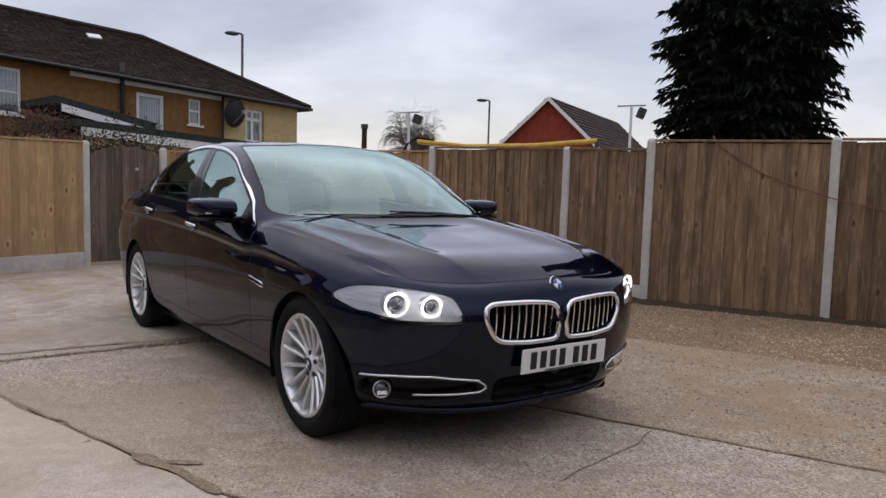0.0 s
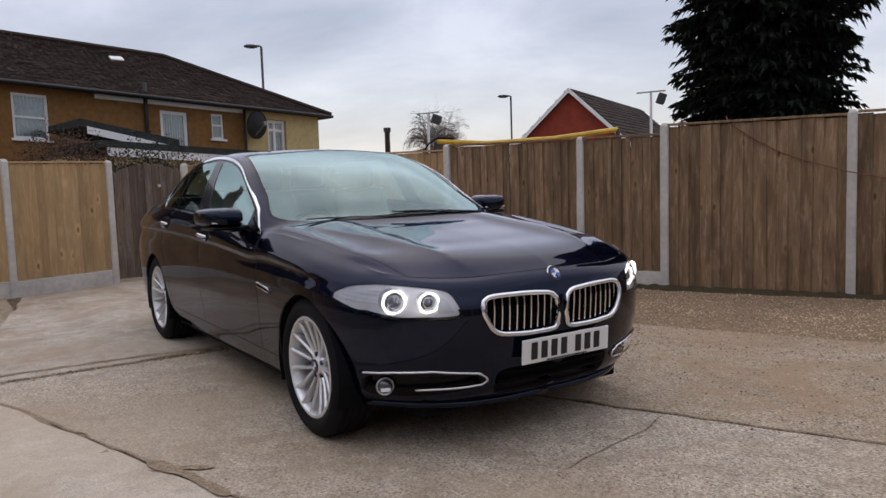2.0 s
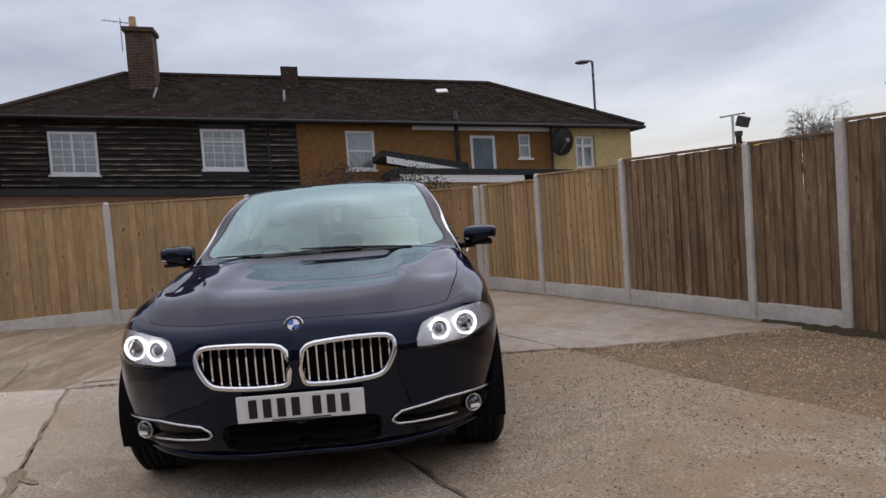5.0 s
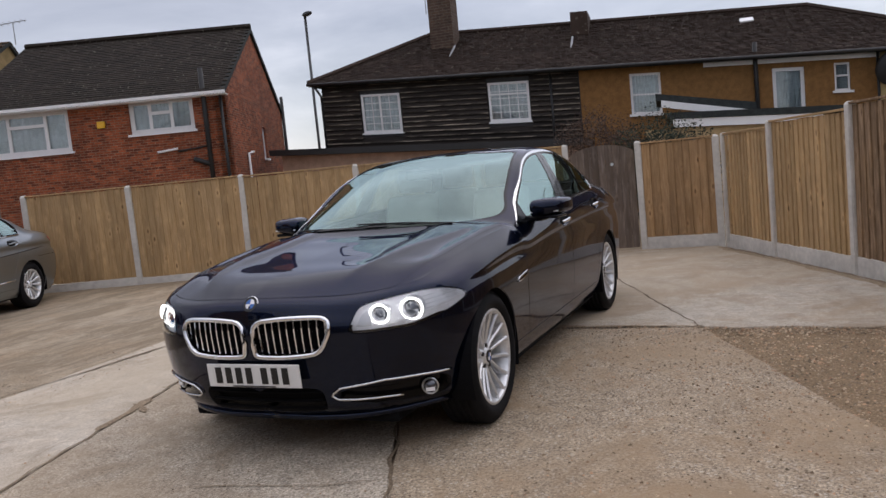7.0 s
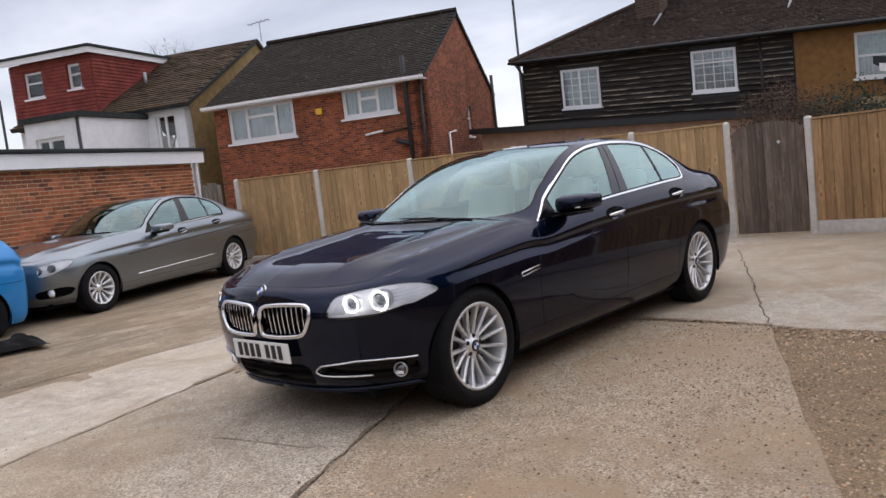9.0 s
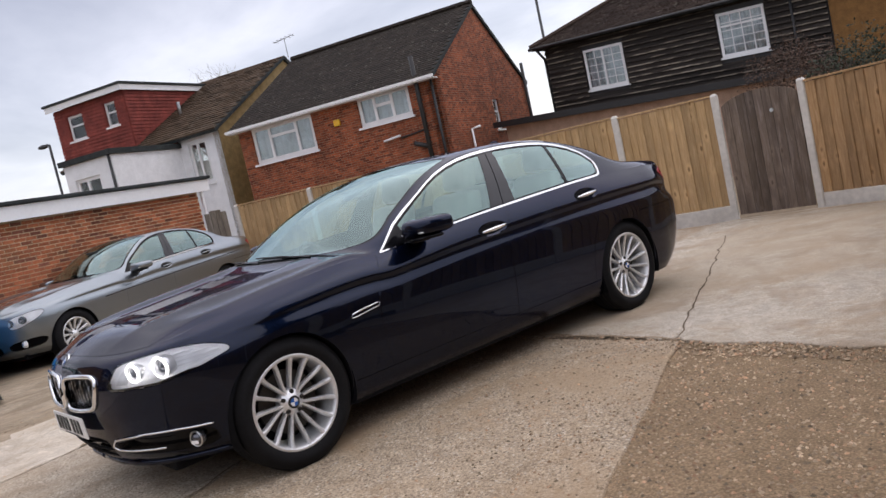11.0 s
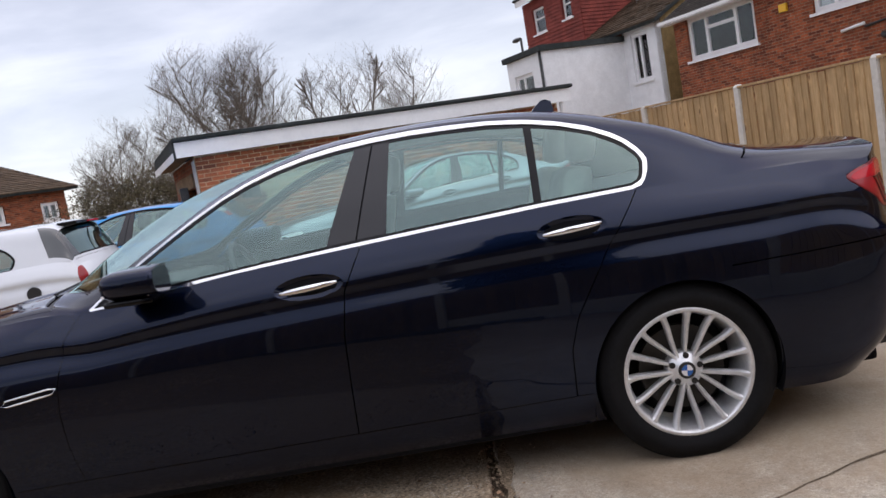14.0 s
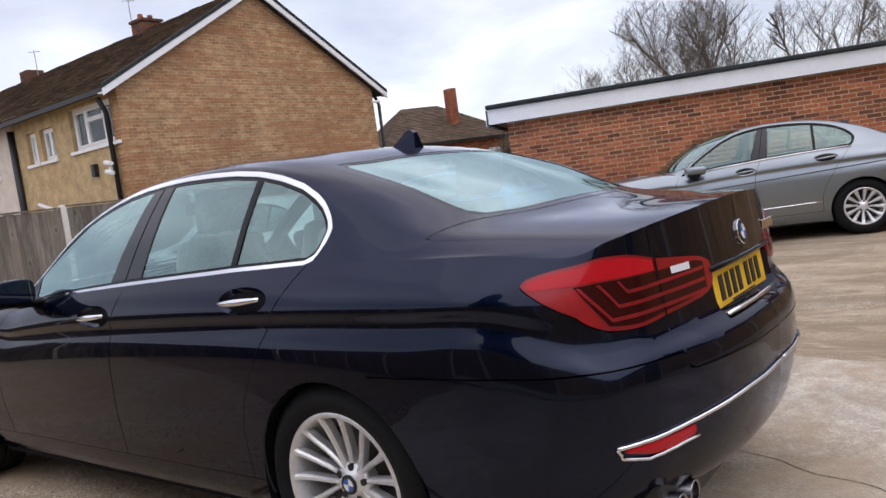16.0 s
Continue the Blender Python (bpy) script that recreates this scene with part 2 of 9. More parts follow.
# ---- ground ----
def concrete(name, base, sandy=0.35, agg=1.0, ruts=0.0):
    k = Mat(name, base, 0.85).world_coord()
    big = k.noise(0.45, 4, 0.6, 0.35, 0.65, 0.6)
    mid = k.noise(2.6, 6, 0.65, 0.38, 0.66, 0.8)
    grit = k.noise(70, 3, 0.6, 0.40, 0.62)
    fine = k.noise(190, 2, 0.6, 0.42, 0.60)
    k.tint(big, (base[0] * 0.72, base[1] * 0.66, base[2] * 0.56), 0.55)
    k.tint(mid, (base[0] * 1.18, base[1] * 1.16, base[2] * 1.12), 0.45)
    k.hsv(grit, val=(1 - 0.30 * agg, 1 + 0.22 * agg))
    pat = k.noise(9, 5, 0.7, 0.36, 0.66, 0.5)
    k.hsv(pat, val=(0.82, 1.12))
    k.hsv(fine, val=(0.82, 1.15))
    # aggregate: each small stone has its own tone
    ag = k.node("ShaderNodeTexVoronoi", Scale=105.0)
    k.t.links.new(k.vec, ag.inputs["Vector"])
    sep = k.node("ShaderNodeSeparateColor"); k.t.links.new(ag.outputs["Color"], sep.inputs[0])
    k.hsv(sep.outputs[0], val=(1 - 0.26 * agg, 1 + 0.24 * agg))
    seld = k.node("ShaderNodeMapRange"); seld.inputs["From Min"].default_value, seld.inputs["From Max"].default_value = 0.88, 0.92
    k.t.links.new(sep.outputs[1], seld.inputs["Value"])
    k.tint(seld.outputs[0], (0.13, 0.10, 0.075), 0.72 * agg)
    sell = k.node("ShaderNodeMapRange"); sell.inputs["From Min"].default_value, sell.inputs["From Max"].default_value = 0.93, 0.96
    k.t.links.new(sep.outputs[2], sell.inputs["Value"])
    k.tint(sell.outputs[0], (0.62, 0.56, 0.47), 0.6 * agg)
    # dark pebbles and specks
    v = k.node("ShaderNodeTexVoronoi", Scale=55.0)
    k.t.links.new(k.vec, v.inputs["Vector"])
    r = k.node("ShaderNodeMapRange")
    r.inputs["From Min"].default_value, r.inputs["From Max"].default_value = 0.16, 0.10
    k.t.links.new(v.outputs["Distance"], r.inputs["Value"])
    spots = k.noise(4.5, 4, 0.6, 0.46, 0.60)
    m = k.node("ShaderNodeMath"); m.operation = "MULTIPLY"
    k.t.links.new(r.outputs[0], m.inputs[0]); k.t.links.new(spots, m.inputs[1])
    k.tint(m.outputs[0], (0.10, 0.075, 0.05), 0.85)
    # drifts of brown sand
    drift = k.noise(0.95, 7, 0.72, 0.46, 0.60, 0.5)
    k.tint(drift, (0.33, 0.235, 0.145), sandy)
    stain = k.noise(1.1, 7, 0.7, 0.50, 0.68, 1.2)
    k.tint(stain, (0.24, 0.18, 0.12), 0.6)
    sand = k.noise(0.35, 6, 0.65, 0.46, 0.62, 0.8)
    k.tint(sand, (base[0] * 0.84, base[1] * 0.77, base[2] * 0.67), 0.6)
    if ruts:
        # tyre ruts: long streaks of darker and paler soil
        k.world_coord((0.5, 1.9, 1))
        k.tint(k.noise(1.5, 6, 0.68, 0.46, 0.58, 0.7), (base[0] * 0.58, base[1] * 0.55, base[2] * 0.50), ruts)
        k.tint(k.noise(2.3, 6, 0.70, 0.52, 0.64, 0.9), (base[0] * 1.35, base[1] * 1.34, base[2] * 1.32), ruts * 0.7)
        k.world_coord()
    k.bump(grit, 0.35, 0.004)
    k.bump(mid, 0.25, 0.012)
    return k.m


m_conc = concrete("worn_concrete", (0.52, 0.455, 0.37))
m_conc_pale = concrete("pale_concrete", (0.50, 0.45, 0.38), 0.60, 0.35)
m_conc_dirty = concrete("dirty_concrete", (0.42, 0.34, 0.25), 0.9)


def dirt(name, base):
    k = Mat(name, base, 0.95).world_coord()
    a = k.noise(9, 6, 0.65); b = k.noise(0.8, 4, 0.6); c = k.noise(85, 3, 0.6, 0.4, 0.62)
    k.tint(b, (base[0] * 1.45, base[1] * 1.45, base[2] * 1.45), 0.6)
    k.tint(a, (base[0] * 0.6, base[1] * 0.58, base[2] * 0.55), 0.5)
    k.hsv(c, val=(0.72, 1.25))
    v = k.node("ShaderNodeTexVoronoi", Scale=42.0)
    k.t.links.new(k.vec, v.inputs["Vector"])
    k.bump(c, 0.6, 0.008); k.bump(v.outputs["Distance"], 0.5, 0.01)
    return k.m


m_gravel_bed = dirt("gravel_and_earth", (0.275, 0.196, 0.120))
m_dirt = dirt("packed_earth", (0.30, 0.235, 0.16))
m_worn = concrete("dirty_worn_concrete", (0.37, 0.305, 0.225), 0.5, 0.7, 0.75)
m_conc_light = concrete("smooth_pale_concrete", (0.62, 0.56, 0.475), 0.30, 0.35)


def pebble_mat():
    k = Mat("pebbles", (0.30, 0.23, 0.157), 0.8)
    rv = k.random_value(True)
    fr = k.node("ShaderNodeMath"); fr.operation = "FRACT"; k.t.links.new(k.mul(rv, 9.7), fr.inputs[0])
    pick = k.node("ShaderNodeMapRange"); pick.inputs["From Min"].default_value, pick.inputs["From Max"].default_value = 0.70, 0.85
    k.t.links.new(fr.outputs[0], pick.inputs["Value"]); k.tint(pick.outputs[0], (0.36, 0.20, 0.115), 0.6)
    k.hsv(rv, val=(0.45, 1.95))
    k.world_coord(); k.hsv(k.noise(0.9, 5, 0.65, 0.36, 0.64, 0.6), val=(0.66, 1.2))
    return k.m


m_pebble = pebble_mat()

bm = bmesh.new()
bmesh.ops.create_grid(bm, x_segments=60, y_segments=60, size=400)
for v in bm.verts:
    v.co.z = -0.03
tagged(part("ground", bm, m_dirt), "bare packed brown earth round the yard", "ground", kind="structure")


def earth_height(x, y):
    """The yard rises gently towards the garage."""
    t = min(1, max(0, (-2.9 - y) / 2.6))
    return 0.13 * t * t * (3 - 2 * t)


def uneven(x, y):
    return noise.noise((x * 0.9, y * 0.9, 3.1)) * 0.012 + noise.noise((x * 5, y * 5, 8.2)) * 0.005


def earth_sheet(name, x0, x1, y0, y1, mat, label, z0, step=0.09):
    nx, ny = int((x1 - x0) / step), int((y1 - y0) / step)
    bm = bmesh.new()
    g = [[bm.verts.new((x0 + (x1 - x0) * i / nx, y0 + (y1 - y0) * j / ny, 0)) for j in range(ny + 1)] for i in range(nx + 1)]
    for row in g:
        for v in row:
            v.co.z = z0 + uneven(v.co.x, v.co.y) + earth_height(v.co.x, v.co.y)
    for i in range(nx):
        for j in range(ny):
            bm.faces.new((g[i][j], g[i + 1][j], g[i + 1][j + 1], g[i][j + 1]))
    return tagged(part(name, bm, mat, smooth=True), label, name, kind="structure")


earth_sheet("gravel_bed", -1.2, 9.0, 1.2, 8.6, m_gravel_bed, "loose brown gravel and earth beside the fence", -0.012)
earth_sheet("earth_patch", -5.6, 7.5, -10.0, -1.75, m_worn, "muddy worn earth with old concrete showing", -0.010)


def ragged(poly, step=0.16, amount=0.02, seed=0.0):
    out = []
    n = len(poly)
    for i in range(n):
        a, b = Vector(poly[i]), Vector(poly[(i + 1) % n])
        k = max(1, int((b - a).length / step))
        nrm = Vector((-(b - a).y, (b - a).x)).normalized()
        for j in range(k):
            p = a.lerp(b, j / k)
            p += nrm * (noise.noise((p.x * 2.3, p.y * 2.3, seed)) * amount * 1.3 + noise.noise((p.x * 9, p.y * 9, seed + 5)) * amount * 0.6)
            out.append((p.x, p.y))
    return out


def slab(poly, mat, parent, top=0.0, amount=0.016, seed=0.0, step=0.16):
    bm = bmesh.new()
    vs = [bm.verts.new((x, y, top)) for x, y in ragged(poly, step, amount, seed)]
    f = bm.faces.new(vs)
    if f.normal.z < 0:
        f.normal_flip()
    f.normal_update()
    low = bmesh.ops.extrude_face_region(bm, geom=[f])
    for v in [g for g in low["geom"] if isinstance(g, bmesh.types.BMVert)]:
        v.co.z = top - 0.12
    bmesh.ops.recalc_face_normals(bm, faces=bm.faces[:])
    rim = [e for e in bm.edges if all(abs(v.co.z - top) < 1e-5 for v in e.verts)]
    bmesh.ops.bevel(bm, geom=rim, offset=0.006, segments=1, affect="EDGES")
    return part("slab", bm, mat, parent)


pavement = thing("pavement", label="worn cast concrete slabs with cracked joints", category="pavement", kind="structure")
g = 0.007
along = lambda p, x: (x, p[1] + (x - p[0]) * 0.44)
J, E, K = (1.7, 0.40), (-0.72, 1.70), (-0.72, 1.72)
CL = lambda x: -2.02 + (x - 0.1) * 0.31
slab([(-0.70, CL(-0.70) + 0.010), (9.0, CL(9.0) + 0.010), along((1.7, 0.40 - g), 9.0), along((1.7, 0.40 - g), -0.70)], m_conc, pavement, 0.0, 0.014, 1.0)
slab([along((1.7, 0.40 + g), -0.69), along((1.7, 0.40 + g), 9.0), along(E, 9.0), along(E, -0.67)], m_conc_dirty, pavement, 0.0, 0.016, 2.0)
slab([(-0.82, -3.15), (9.0, -2.2), (9.0, CL(9.0) - 0.010), (-0.72, CL(-0.72) - 0.010)], m_conc_light, pavement, -0.001, 0.022, 3.0)
slab([(-0.74, CL(-0.8)), (-0.80, -0.6), (-0.71, 0.5), (-0.77, 1.1), (-0.71, 1.58), (-0.80, 1.72), (-4.42, 0.14), (-5.45, -0.42), (-5.0, -1.6)], m_conc_pale, pavement, 0.004, 0.034, 4.0, 0.055)
slab([(-0.755, 1.675), (-0.70, 1.73), (-0.66, 1.98), (-0.69, 2.4), (-0.63, 2.8), (-0.72, 3.2), (-0.80, 3.75), (-2.95, 2.86), (-4.42, 2.17), (-5.75, 1.5), (-5.72, 0.5), (-5.5, -0.46), (-4.42, 0.078)], m_conc_pale, pavement, 0.006, 0.034, 5.0, 0.055)

# sand that fills the joints
bm = bmesh.new()
bmesh.ops.create_grid(bm, x_segments=30, y_segments=16, size=1)
for v in bm.verts:
    v.co = Vector((1.8 + v.co.x * 7.2, -0.1 + v.co.y * 2.9, -0.028))
    v.co.y += max(0, v.co.x) * 0.40 * (v.co.y + 3.0) / 5.8
tagged(part("joint_sand", bm, dirt("joint_soil", (0.17, 0.125, 0.085))), "tan sand packed in the slab joints", "sand", kind="structure")

# fine cracks filled with dirt
def crack(pts, w, seed, mat=None):
    bm = bmesh.new()
    fine = []
    for a, b in zip(pts, pts[1:]):
        a, b = Vector(a), Vector(b)
        n = max(2, int((b - a).length / 0.05))
        for j in range(n):
            p = a.lerp(b, j / n)
            p.x += noise.noise((p.x * 6, p.y * 6, seed)) * 0.03
            p.y += noise.noise((p.x * 6, p.y * 6, seed + 9)) * 0.03
            fine.append(p)
    rows = []
    for i, p in enumerate(fine):
        d = (fine[min(i + 1, len(fine) - 1)] - fine[max(i - 1, 0)]).normalized()
        nrm = Vector((-d.y, d.x))
        ww = w * 0.6 * (0.4 + 0.8 * abs(noise.noise((p.x * 4, p.y * 4, seed + 2)))) * (0.3 if i in (0, len(fine) - 1) else 1)
        rows.append([bm.verts.new((*(p + nrm * ww), 0.0062)), bm.verts.new((*p, 0.0074)), bm.verts.new((*(p - nrm * ww), 0.0062))])
    for A, B in zip(rows, rows[1:]):
        for k in range(2):
            bm.faces.new((A[k], A[k + 1], B[k + 1], B[k]))
    bmesh.ops.recalc_face_normals(bm, faces=bm.faces[:])
    return part("crack", bm, mat or m_dirt, pavement)


m_seam = dirt("seam_dirt", (0.23, 0.175, 0.12))
crack([along(J, x * 0.5) for x in range(0, 18)], 0.022, 21, m_seam)
m_silt = dirt("brown_silt", (0.33, 0.255, 0.175))
crack([(-0.90, -2.25), (-0.90, -1.3), (-0.82, -0.7), (-0.76, 0.2), (-0.74, 0.9)], 0.060, 31, m_silt)
crack([(-0.87, -2.2), (-0.88, -1.3), (-0.80, -0.7), (-0.75, 0.9)], 0.018, 32, m_seam)
crack([(-0.73, 0.6), (-0.74, 1.2), (-0.72, 1.55), (-0.70, 1.70)], 0.040, 33, m_silt)
crack([(-0.74, 1.685), (-1.9, 1.175), (-2.9, 0.74), (-4.45, 0.05)], 0.017, 38, dirt("dark_joint_soil", (0.15, 0.115, 0.08)))
crack([(0.4, CL(0.4)), (1.35, CL(1.35)), (2.2, CL(2.2)), (4.6, CL(4.6))], 0.020, 34, m_silt)
crack([(1.36, -1.63), (1.55, -1.56), (1.72, -1.50), (2.02, -1.45)], 0.085, 35, m_silt)
crack([(1.48, -1.66), (1.56, -1.50), (1.66, -1.38)], 0.055, 36, m_silt)
crack([(-0.9, -2.86), (0.1, -2.88), (1.0, -2.92), (2.4, -3.02), (3.4, -2.9)], 0.030, 37, m_seam)
crack([(-0.95, 3.62), (-2.0, 3.18), (-2.95, 2.77), (-4.40, 2.09), (-5.6, 1.50)], 0.13, 41, m_silt)
crack([(-1.2, 3.58), (-2.6, 2.98), (-4.2, 2.24), (-5.5, 1.62)], 0.07, 42, m_seam)
crack([(-5.62, 1.35), (-5.60, 0.5), (-5.42, -0.38)], 0.08, 43, m_silt)
crack([(2.34, 0.66), (2.46, 0.27), (2.57, -0.30)], 0.010, 11)
crack([(-2.2, -0.6), (-3.1, -0.2), (-4.0, -0.35)], 0.008, 13)
crack([(-2.4, -3.4), (-1.9, -3.15), (-0.95, -2.9)], 0.012, 14)


def pebbles(name, count, spots, label, zf, rmax=0.016):
    """Loose stones in one mesh."""
    rng = random.Random(7)
    verts, faces = [], []
    for _ in range(count):
        x0, x1, y0, y1, ok = spots[rng.randrange(len(spots))]
        x, y = rng.uniform(x0, x1), rng.uniform(y0, y1)
        if not ok(x, y):
            continue
        r = rng.uniform(0.25, 1.0) ** 2 * rmax + 0.003
        b = len(verts)
        a0 = rng.uniform(0, 6.28)
        z = zf(x, y)
        for k in range(5):
            a = a0 + k * 1.2566
            rr = r * rng.uniform(0.7, 1.2)
            verts.append((x + math.cos(a) * rr, y + math.sin(a) * rr, z - r * 0.1))
        verts.append((x + rng.uniform(-0.3, 0.3) * r, y + rng.uniform(-0.3, 0.3) * r, z + r * rng.uniform(0.5, 0.9)))
        for k in range(5):
            faces.append((b + k, b + (k + 1) % 5, b + 5))
    me = bpy.data.meshes.new(name)
    me.from_pydata(verts, [], faces)
    me.materials.append(m_pebble)
    return tagged(new(name, me), label, "gravel", kind="stuff")


edge_y = lambda x: 1.70 + (x + 0.72) * 0.44
fence_y = lambda x: 4.24 + (x + 0.02) * 0.482
pebbles("gravel", 27000, [(-0.75, 4.0, 1.6, 5.8, lambda x, y: edge_y(x) - 0.05 < y < fence_y(x))], "loose mixed gravel stones on brown earth", lambda x, y: -0.012 + uneven(x, y), 0.0105)
pebbles("loose_grit", 5000, [(-0.8, 4.5, -1.5, 2.6, lambda x, y: y < edge_y(x) + 0.0), (-1.0, -0.55, 0.5, 3.6, lambda x, y: True), (-0.9, 0.6, 1.0, 2.4, lambda x, y: abs(y - edge_y(x)) < 0.25), (-0.8, 4.0, -3.6, -2.6, lambda x, y: True), (-1.02, -0.70, -2.3, 0.8, lambda x, y: True)], "scattered grit on the concrete", lambda x, y: 0.0, 0.006)


pebbles("edge_stones", 2600, [(-0.80, -0.45, 1.2, 3.7, lambda x, y: True), (-0.90, -0.64, -2.2, 1.3, lambda x, y: True)], "stones caught along the broken slab edge", lambda x, y: -0.002, 0.012)


# stones strewn over the slabs, thickest beside the gravel
strewn = lambda x, y: y < edge_y(x) - 0.02 and y > CL(x) + 0.1 and (edge_y(x) - y) < 2.4 * abs(noise.noise((x * 0.7, y * 0.7, 4.4))) + 1.6 * ((x * 7919.3 + y * 104729.1) % 1.0) ** 2
pebbles("strewn_stones", 26000, [(-0.6, 6.0, -1.6, 4.6, strewn)], "small loose stones strewn over the concrete", lambda x, y: 0.001, 0.0075)


# ---- fences ----
def fence_wood(name, base, wear=1.0, spread=0.3):
    k = Mat(name, base, 0.8).world_coord((1, 1, 0.07))
    grain = k.noise(60, 5, 0.6, 0.35, 0.65, 0.4)
    k.tint(grain, (base[0] * 0.60, base[1] * 0.53, base[2] * 0.43), 0.65)
    k.world_coord((1, 1, 0.45))
    blot = k.noise(2.4, 5, 0.65, 0.38, 0.64)
    k.tint(blot, (base[0] * 0.62, base[1] * 0.62, base[2] * 0.66), 0.35 + 0.4 * min(1, wear))
    vor = k.node("ShaderNodeTexVoronoi", Scale=7.5); k.t.links.new(k.vec, vor.inputs["Vector"])
    r = k.node("ShaderNodeMapRange"); r.inputs["From Min"].default_value, r.inputs["From Max"].default_value = 0.16, 0.07
    halo = k.node("ShaderNodeMapRange"); halo.inputs["From Min"].default_value, halo.inputs["From Max"].default_value = 0.34, 0.14
    k.t.links.new(vor.outputs["Distance"], halo.inputs["Value"])
    k.tint(halo.outputs[0], (base[0] * 1.25, base[1] * 1.22, base[2] * 1.2), 0.5)
    k.t.links.new(vor.outputs["Distance"], r.inputs["Value"])
    k.tint(r.outputs[0], (base[0] * 0.22, base[1] * 0.18, base[2] * 0.15), 0.85)
    k.world_coord((1, 1, 0.12))
    pale = k.noise(26, 5, 0.7, 0.50, 0.64, 0.6)
    k.tint(pale, (base[0] * 1.35, base[1] * 1.40, base[2] * 1.55), 0.6 * wear)
    damp = k.noise(11, 4, 0.65, 0.50, 0.63, 0.4)
    k.tint(damp, (base[0] * 0.45, base[1] * 0.43, base[2] * 0.42), 0.55 * wear)
    k.hsv(k.random_value(), val=(1 - spread, 1 + spread))
    k.bump(grain, 0.25, 0.004)
    return k.m


m_board_new = fence_wood("tan_fence_wood", (0.53, 0.36, 0.185), 0.40, 0.15)
m_board_amber = fence_wood("amber_fence_wood", (0.42, 0.265, 0.135), 0.6, 0.15)
m_board_old = fence_wood("brown_fence_wood", (0.275, 0.182, 0.105), 1.3, 0.27)
m_board_grey = fence_wood("grey_fence_wood", (0.19, 0.165, 0.135))
m_gate_wood = fence_wood("weathered_gate_wood", (0.165, 0.128, 0.10))
m_post = M_simple("concrete_post", (0.58, 0.55, 0.50), 0.85, scale=18, var=0.16, bump=0.2)


def post_mesh(w, h):
    bm = bmesh.new()
    box(bm, -w / 2, w / 2, -w / 2, w / 2, -0.25, h - 0.03)
    top = [f for f in bm.faces if f.normal.z > 0.9]
    r = bmesh.ops.inset_region(bm, faces=top, thickness=0.018)
    for f in top:
        for v in f.verts:
            v.co.z = h - 0.010
    bmesh.ops.inset_region(bm, faces=top, thickness=0.014)
    for f in top:
        for v in f.verts:
            v.co.z = h
    es = [e for e in bm.edges if abs(e.verts[0].co.z - e.verts[1].co.z) > 0.5]
    bmesh.ops.bevel(bm, geom=es, offset=0.009, segments=2, affect="EDGES")
    me = bpy.data.meshes.new("post")
    bm.to_mesh(me); bm.free()
    me.materials.append(m_post)
    return me


def board_mesh(w, h, t0, t1, mat):
    """A feather-edged board: thick on one side, thin on the other."""
    bm = bmesh.new()
    prism(bm, [(0, 0), (w, 0), (w, -t0), (0, -t1)], lambda u, v, s: Vector((u, v, s)), 0, h)
    es = [e for e in bm.edges if abs(e.verts[0].co.z - e.verts[1].co.z) > 0.3 and abs(e.verts[0].co.x - w) < 1e-4 and e.verts[0].co.y < -1e-4]
    bmesh.ops.bevel(bm, geom=es, offset=0.003, segments=1, affect="EDGES")
    me = bpy.data.meshes.new("board")
    bm.to_mesh(me); bm.free()
    me.materials.append(mat)
    return me


